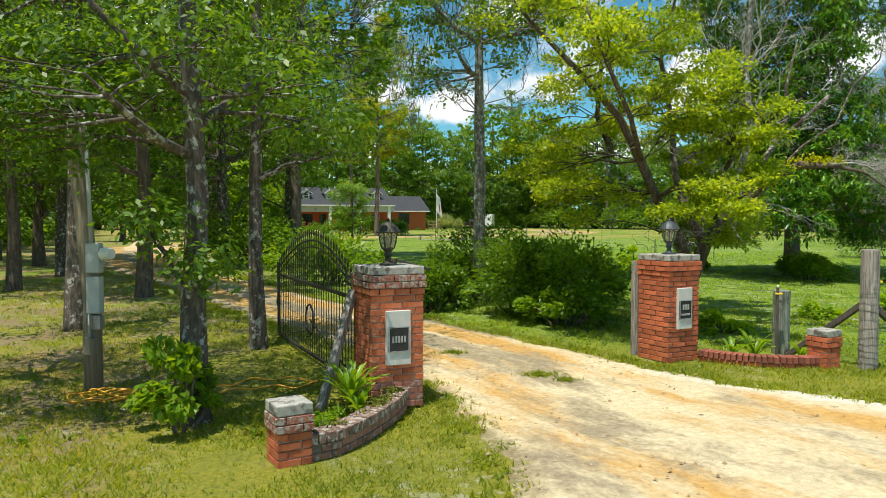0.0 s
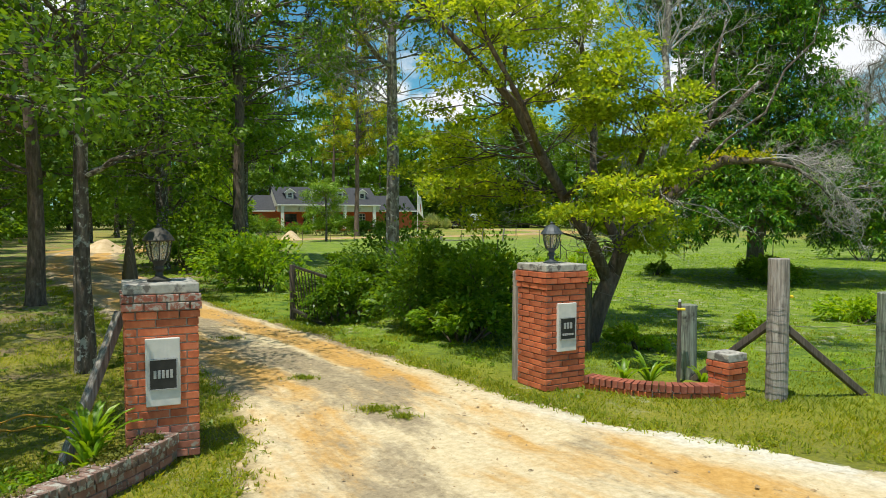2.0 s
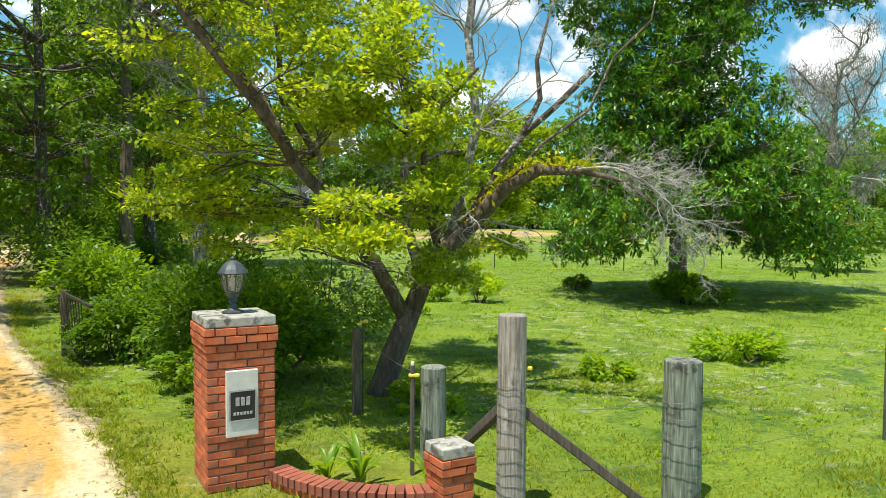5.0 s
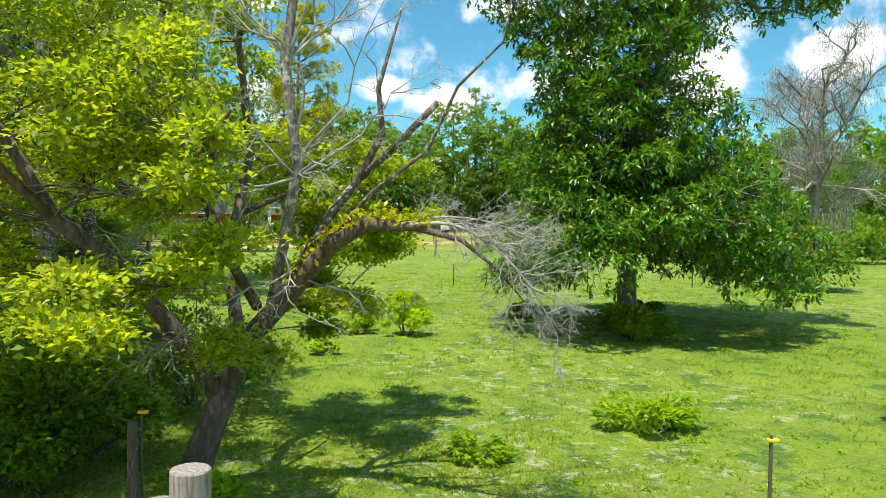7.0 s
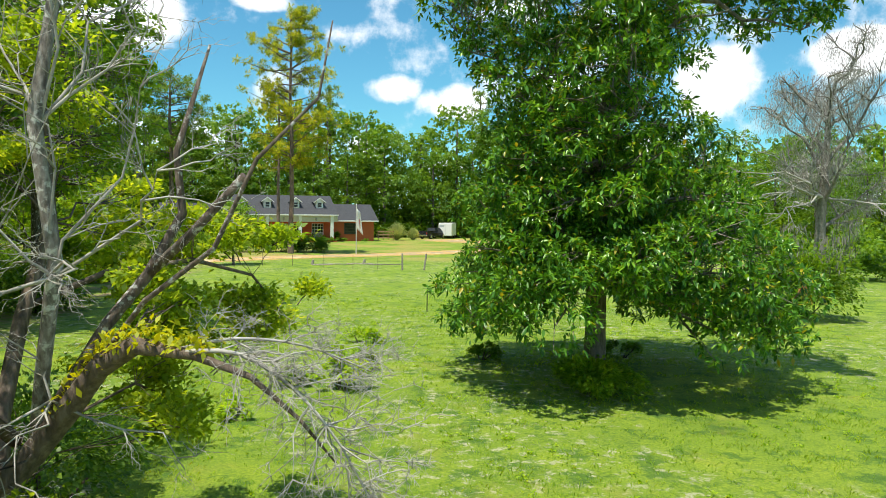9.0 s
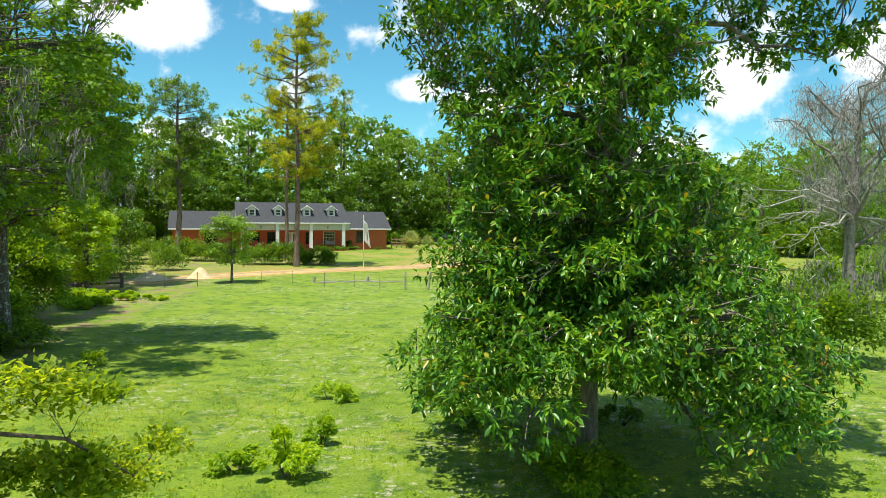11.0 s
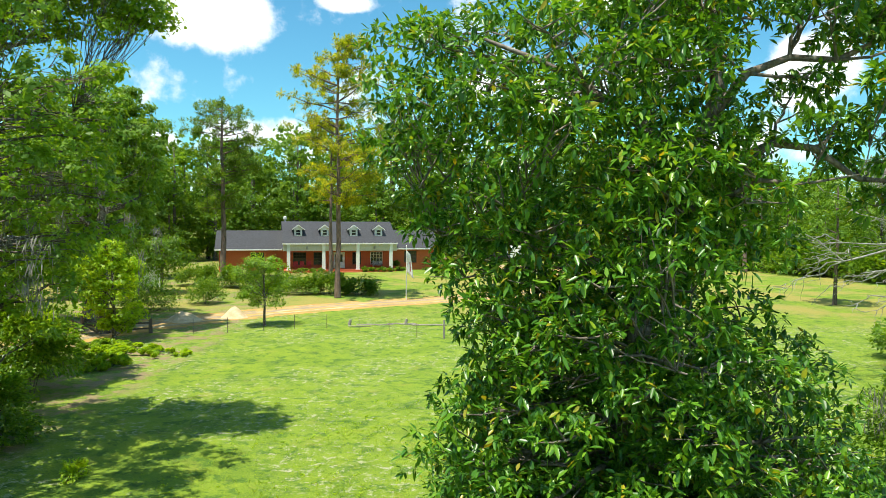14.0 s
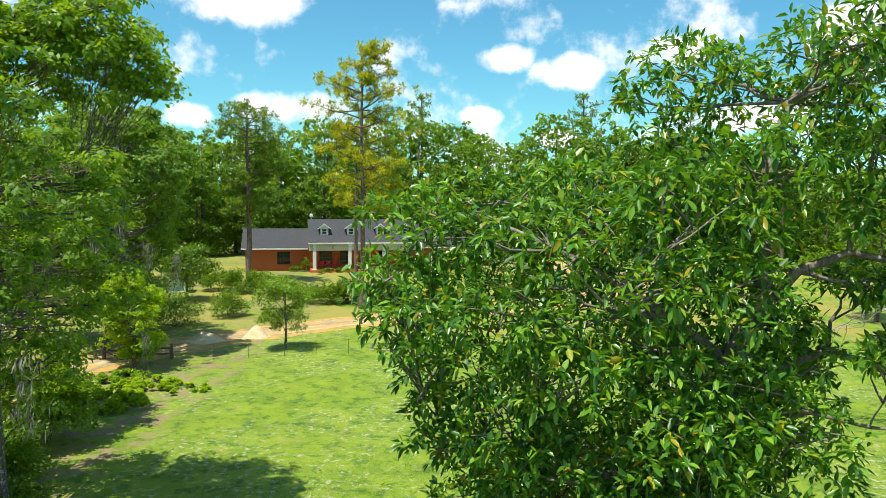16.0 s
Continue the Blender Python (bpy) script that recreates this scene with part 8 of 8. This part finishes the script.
# ---------------------------------------------------------------- turf
def tufts(name, n, region, seed, h, w, mat, label, blades=5, fade=3.0):
    rng = np.random.default_rng(seed)
    x0, x1, y0, y1 = region
    p = np.stack([rng.uniform(x0, x1, n), rng.uniform(y0, y1, n)], 1)
    line = np.array(spline(TRACK, 0.4))
    d = np.full(n, 1e9)
    for a in range(0, len(line), 40):
        seg = line[a:a + 40]
        dd = np.hypot(p[:, 0:1] - seg[None, :, 0], p[:, 1:2] - seg[None, :, 1]) - seg[None, :, 2]
        d = np.minimum(d, dd.min(1))
    patch = np.array([noise.noise(Vector((a * 0.9, b * 0.9, 2.0))) for a, b in p])
    edge = np.minimum(np.minimum(p[:, 0] - x0, x1 - p[:, 0]), np.minimum(p[:, 1] - y0, y1 - p[:, 1])) / fade
    keep = (rng.uniform(size=n) < edge) & (d > -0.12 + rng.normal(size=n) * 0.09) & (patch + rng.normal(size=n) * 0.25 > -0.22)
    p, patch = p[keep], patch[keep]
    n = len(p)
    idx = np.repeat(np.arange(n), blades)
    m = len(idx)
    base = p[idx] + rng.normal(size=(m, 2)) * 0.035
    z0 = np.array([land(a, b) for a, b in p])[idx]
    hh = h * rng.uniform(0.45, 1.2, m) * (1 + 0.6 * patch[idx])
    a = rng.uniform(0, 2 * math.pi, m)
    dx = np.stack([np.cos(a), np.sin(a)], 1)
    sx = np.stack([-np.sin(a), np.cos(a)], 1)
    lean = rng.uniform(0.25, 1.3, m)
    ww = w * rng.uniform(0.6, 1.3, m)
    co = np.empty((m, 4, 3))
    co[:, 0, :2], co[:, 0, 2] = base - sx * ww[:, None] * 0.5, z0 - 0.005
    co[:, 1, :2], co[:, 1, 2] = base + sx * ww[:, None] * 0.5, z0 - 0.005
    mid = base + dx * (hh * lean * 0.4)[:, None]
    tip = base + dx * (hh * lean)[:, None]
    co[:, 2, :2], co[:, 2, 2] = tip + sx * ww[:, None] * 0.12, z0 + hh * 0.9
    co[:, 3, :2], co[:, 3, 2] = mid - sx * ww[:, None] * 0.45, z0 + hh * 0.55
    return tagged(new(name, quads_mesh(name, co, mat)), label, "grass", kind="stuff")


tufts("grass", 30000, (-7, 11, 2, 17), 701, 0.045, 0.012, M["blade"], "short rough roadside grass", 3, 2.0)
tufts("grass", 11000, (-4.5, 2.5, 3.2, 9.0), 704, 0.045, 0.009, M["blade"], "short rough roadside grass", 3, 0.8)
tufts("grass", 9000, (2.5, 10.5, 6.5, 11.5), 705, 0.045, 0.01, M["blade"], "short rough roadside grass", 3, 0.8)
tufts("grass", 14000, (-14, 5, 10, 32), 702, 0.06, 0.016, M["blade"], "thin grass along the drive", 3, 3.0)
tufts("grass", 42000, (-3, 24, 9.5, 46), 703, 0.055, 0.014, M["blade_field"], "green pasture grass with weeds", 3, 9.0)


def weeds(n, region, seed, size, mat, label):
    """Broad-leaved weeds scattered through the turf."""
    rng = np.random.default_rng(seed)
    x0, x1, y0, y1 = region
    p = np.stack([rng.uniform(x0, x1, n), rng.uniform(y0, y1, n)], 1)
    line = np.array(spline(TRACK, 0.4))
    p = p[np.array([np.min(np.hypot(line[:, 0] - a, line[:, 1] - b) - line[:, 2]) for a, b in p]) > 0.1]
    n = len(p)
    patch = np.array([noise.noise(Vector((a * 0.35, b * 0.35, 6.0))) for a, b in p])
    p = p[patch + rng.normal(size=n) * 0.2 > 0.12]
    idx = np.repeat(np.arange(len(p)), 9)
    m = len(idx)
    h = rng.uniform(0.3, 1.0, len(p))[idx]
    c = np.empty((m, 3))
    c[:, :2] = p[idx] + rng.normal(size=(m, 2)) * size * 1.1 * h[:, None]
    c[:, 2] = np.array([land(a, b) for a, b in p])[idx] + size * h * rng.uniform(0.2, 1.4, m)
    return tagged(new("weeds", quads_mesh("weeds", leaf_quads(rng, c, size, size * 0.5, -0.2, 0.8), mat)), label, "weeds", kind="stuff")


weeds(3000, (0, 22, 11, 44), 711, 0.065, M["leaf_lime"], "broad-leaved weeds among the pasture grass")
weeds(900, (-10, 4, 6, 22), 713, 0.06, M["leaf_mid"], "small weeds in the shaded turf")


def clump(at, r, n, h, seed):
    rng = np.random.default_rng(seed)
    a, q = rng.uniform(0, 6.28, n), r * np.abs(rng.normal(size=n)) * 0.6
    c = np.stack([np.cos(a) * q * 1.6, np.sin(a) * q * 0.8, h * rng.uniform(0.1, 0.6, n)], 1)
    th = thing("grass_clump", Matrix.Translation((at[0], at[1], 0.03)), "patch of grass growing in the middle of the drive", "grass clump", "drive grass")
    tagged(part("tuft", quads_mesh("tuft", leaf_quads(rng, c, h * 1.4, 0.012, -0.5, 0.7), M["blade"]), None, th), kind="stuff")


clump((0.14, 10.6), 0.13, 260, 0.06, 91)
clump((1.2, 9.1), 0.15, 300, 0.07, 92)
clump((1.48, 8.85), 0.1, 150, 0.06, 93)
clump((-1.6, 13.6), 0.14, 160, 0.06, 94)


def fringe(n, seed, h, w, mat, label):
    """Ragged grass creeping over the edges of the drive."""
    rng = np.random.default_rng(seed)
    line = np.array([q for q in spline(TRACK, 0.1) if 0.5 < q[1] < 24])
    i = rng.integers(1, len(line) - 1, n)
    d = line[i + 1] - line[i - 1]
    d /= np.hypot(d[:, 0], d[:, 1])[:, None] + 1e-9
    side = rng.choice([-1.0, 1.0], n)
    off = line[i, 2] + 0.02 + rng.normal(size=n) * 0.16
    x = line[i, 0] - d[:, 1] * side * off
    y = line[i, 1] + d[:, 0] * side * off
    keep = np.array([noise.noise(Vector((a * 2.2, b * 2.2, 8.0))) for a, b in zip(x, y)]) + rng.normal(size=n) * 0.2 > -0.05
    x, y = x[keep], y[keep]
    idx = np.repeat(np.arange(len(x)), 5)
    m = len(idx)
    c = np.stack([x[idx], y[idx], np.array([land(a, b) for a, b in zip(x, y)])[idx]], 1)
    c += rng.normal(size=(m, 3)) * np.array([0.03, 0.03, 0.0])
    c[:, 2] += h * rng.uniform(0.25, 0.6, m)
    return tagged(new("grass_fringe", quads_mesh("grass_fringe", leaf_quads(rng, c, h * 1.3, w, -0.7, 0.6), mat)), label, "grass", kind="stuff")


fringe(9000, 721, 0.06, 0.013, M["blade"], "ragged grass along the edges of the drive")


def crumbs(n, seed):
    rng = np.random.default_rng(seed)
    line = np.array([q for q in spline(TRACK, 0.1) if 1.0 < q[1] < 18])
    i = rng.integers(1, len(line) - 1, n)
    d = line[i + 1] - line[i - 1]
    d /= np.hypot(d[:, 0], d[:, 1])[:, None] + 1e-9
    off = line[i, 2] * rng.uniform(-1.0, 1.0, n)
    c = np.stack([line[i, 0] - d[:, 1] * off, line[i, 1] + d[:, 0] * off, np.zeros(n)], 1)
    c[:, 2] = [land(a, b) + 0.03 for a, b in c[:, :2]]
    s = 0.006 + 0.02 * rng.uniform(size=n) ** 4
    base = np.array([(1, 0, 0), (0, 1, 0), (-1, 0, 0), (0, -1, 0), (0, 0, 0.8), (0, 0, -0.8)])
    v = (c[:, None, :] + base[None] * s[:, None, None] * rng.uniform(0.6, 1.4, (n, 6, 1))).reshape(-1, 3)
    tri = np.array([(0, 1, 4), (1, 2, 4), (2, 3, 4), (3, 0, 4)])
    f = (np.arange(n)[:, None, None] * 6 + tri[None]).reshape(-1, 3)
    return tagged(new("road_crumbs", mesh_of("road_crumbs", v.tolist(), f.tolist(), [M["crumb"]], False)), "small clods and stones strewn over the sand drive", "stones", kind="stuff")


crumbs(3500, 723)
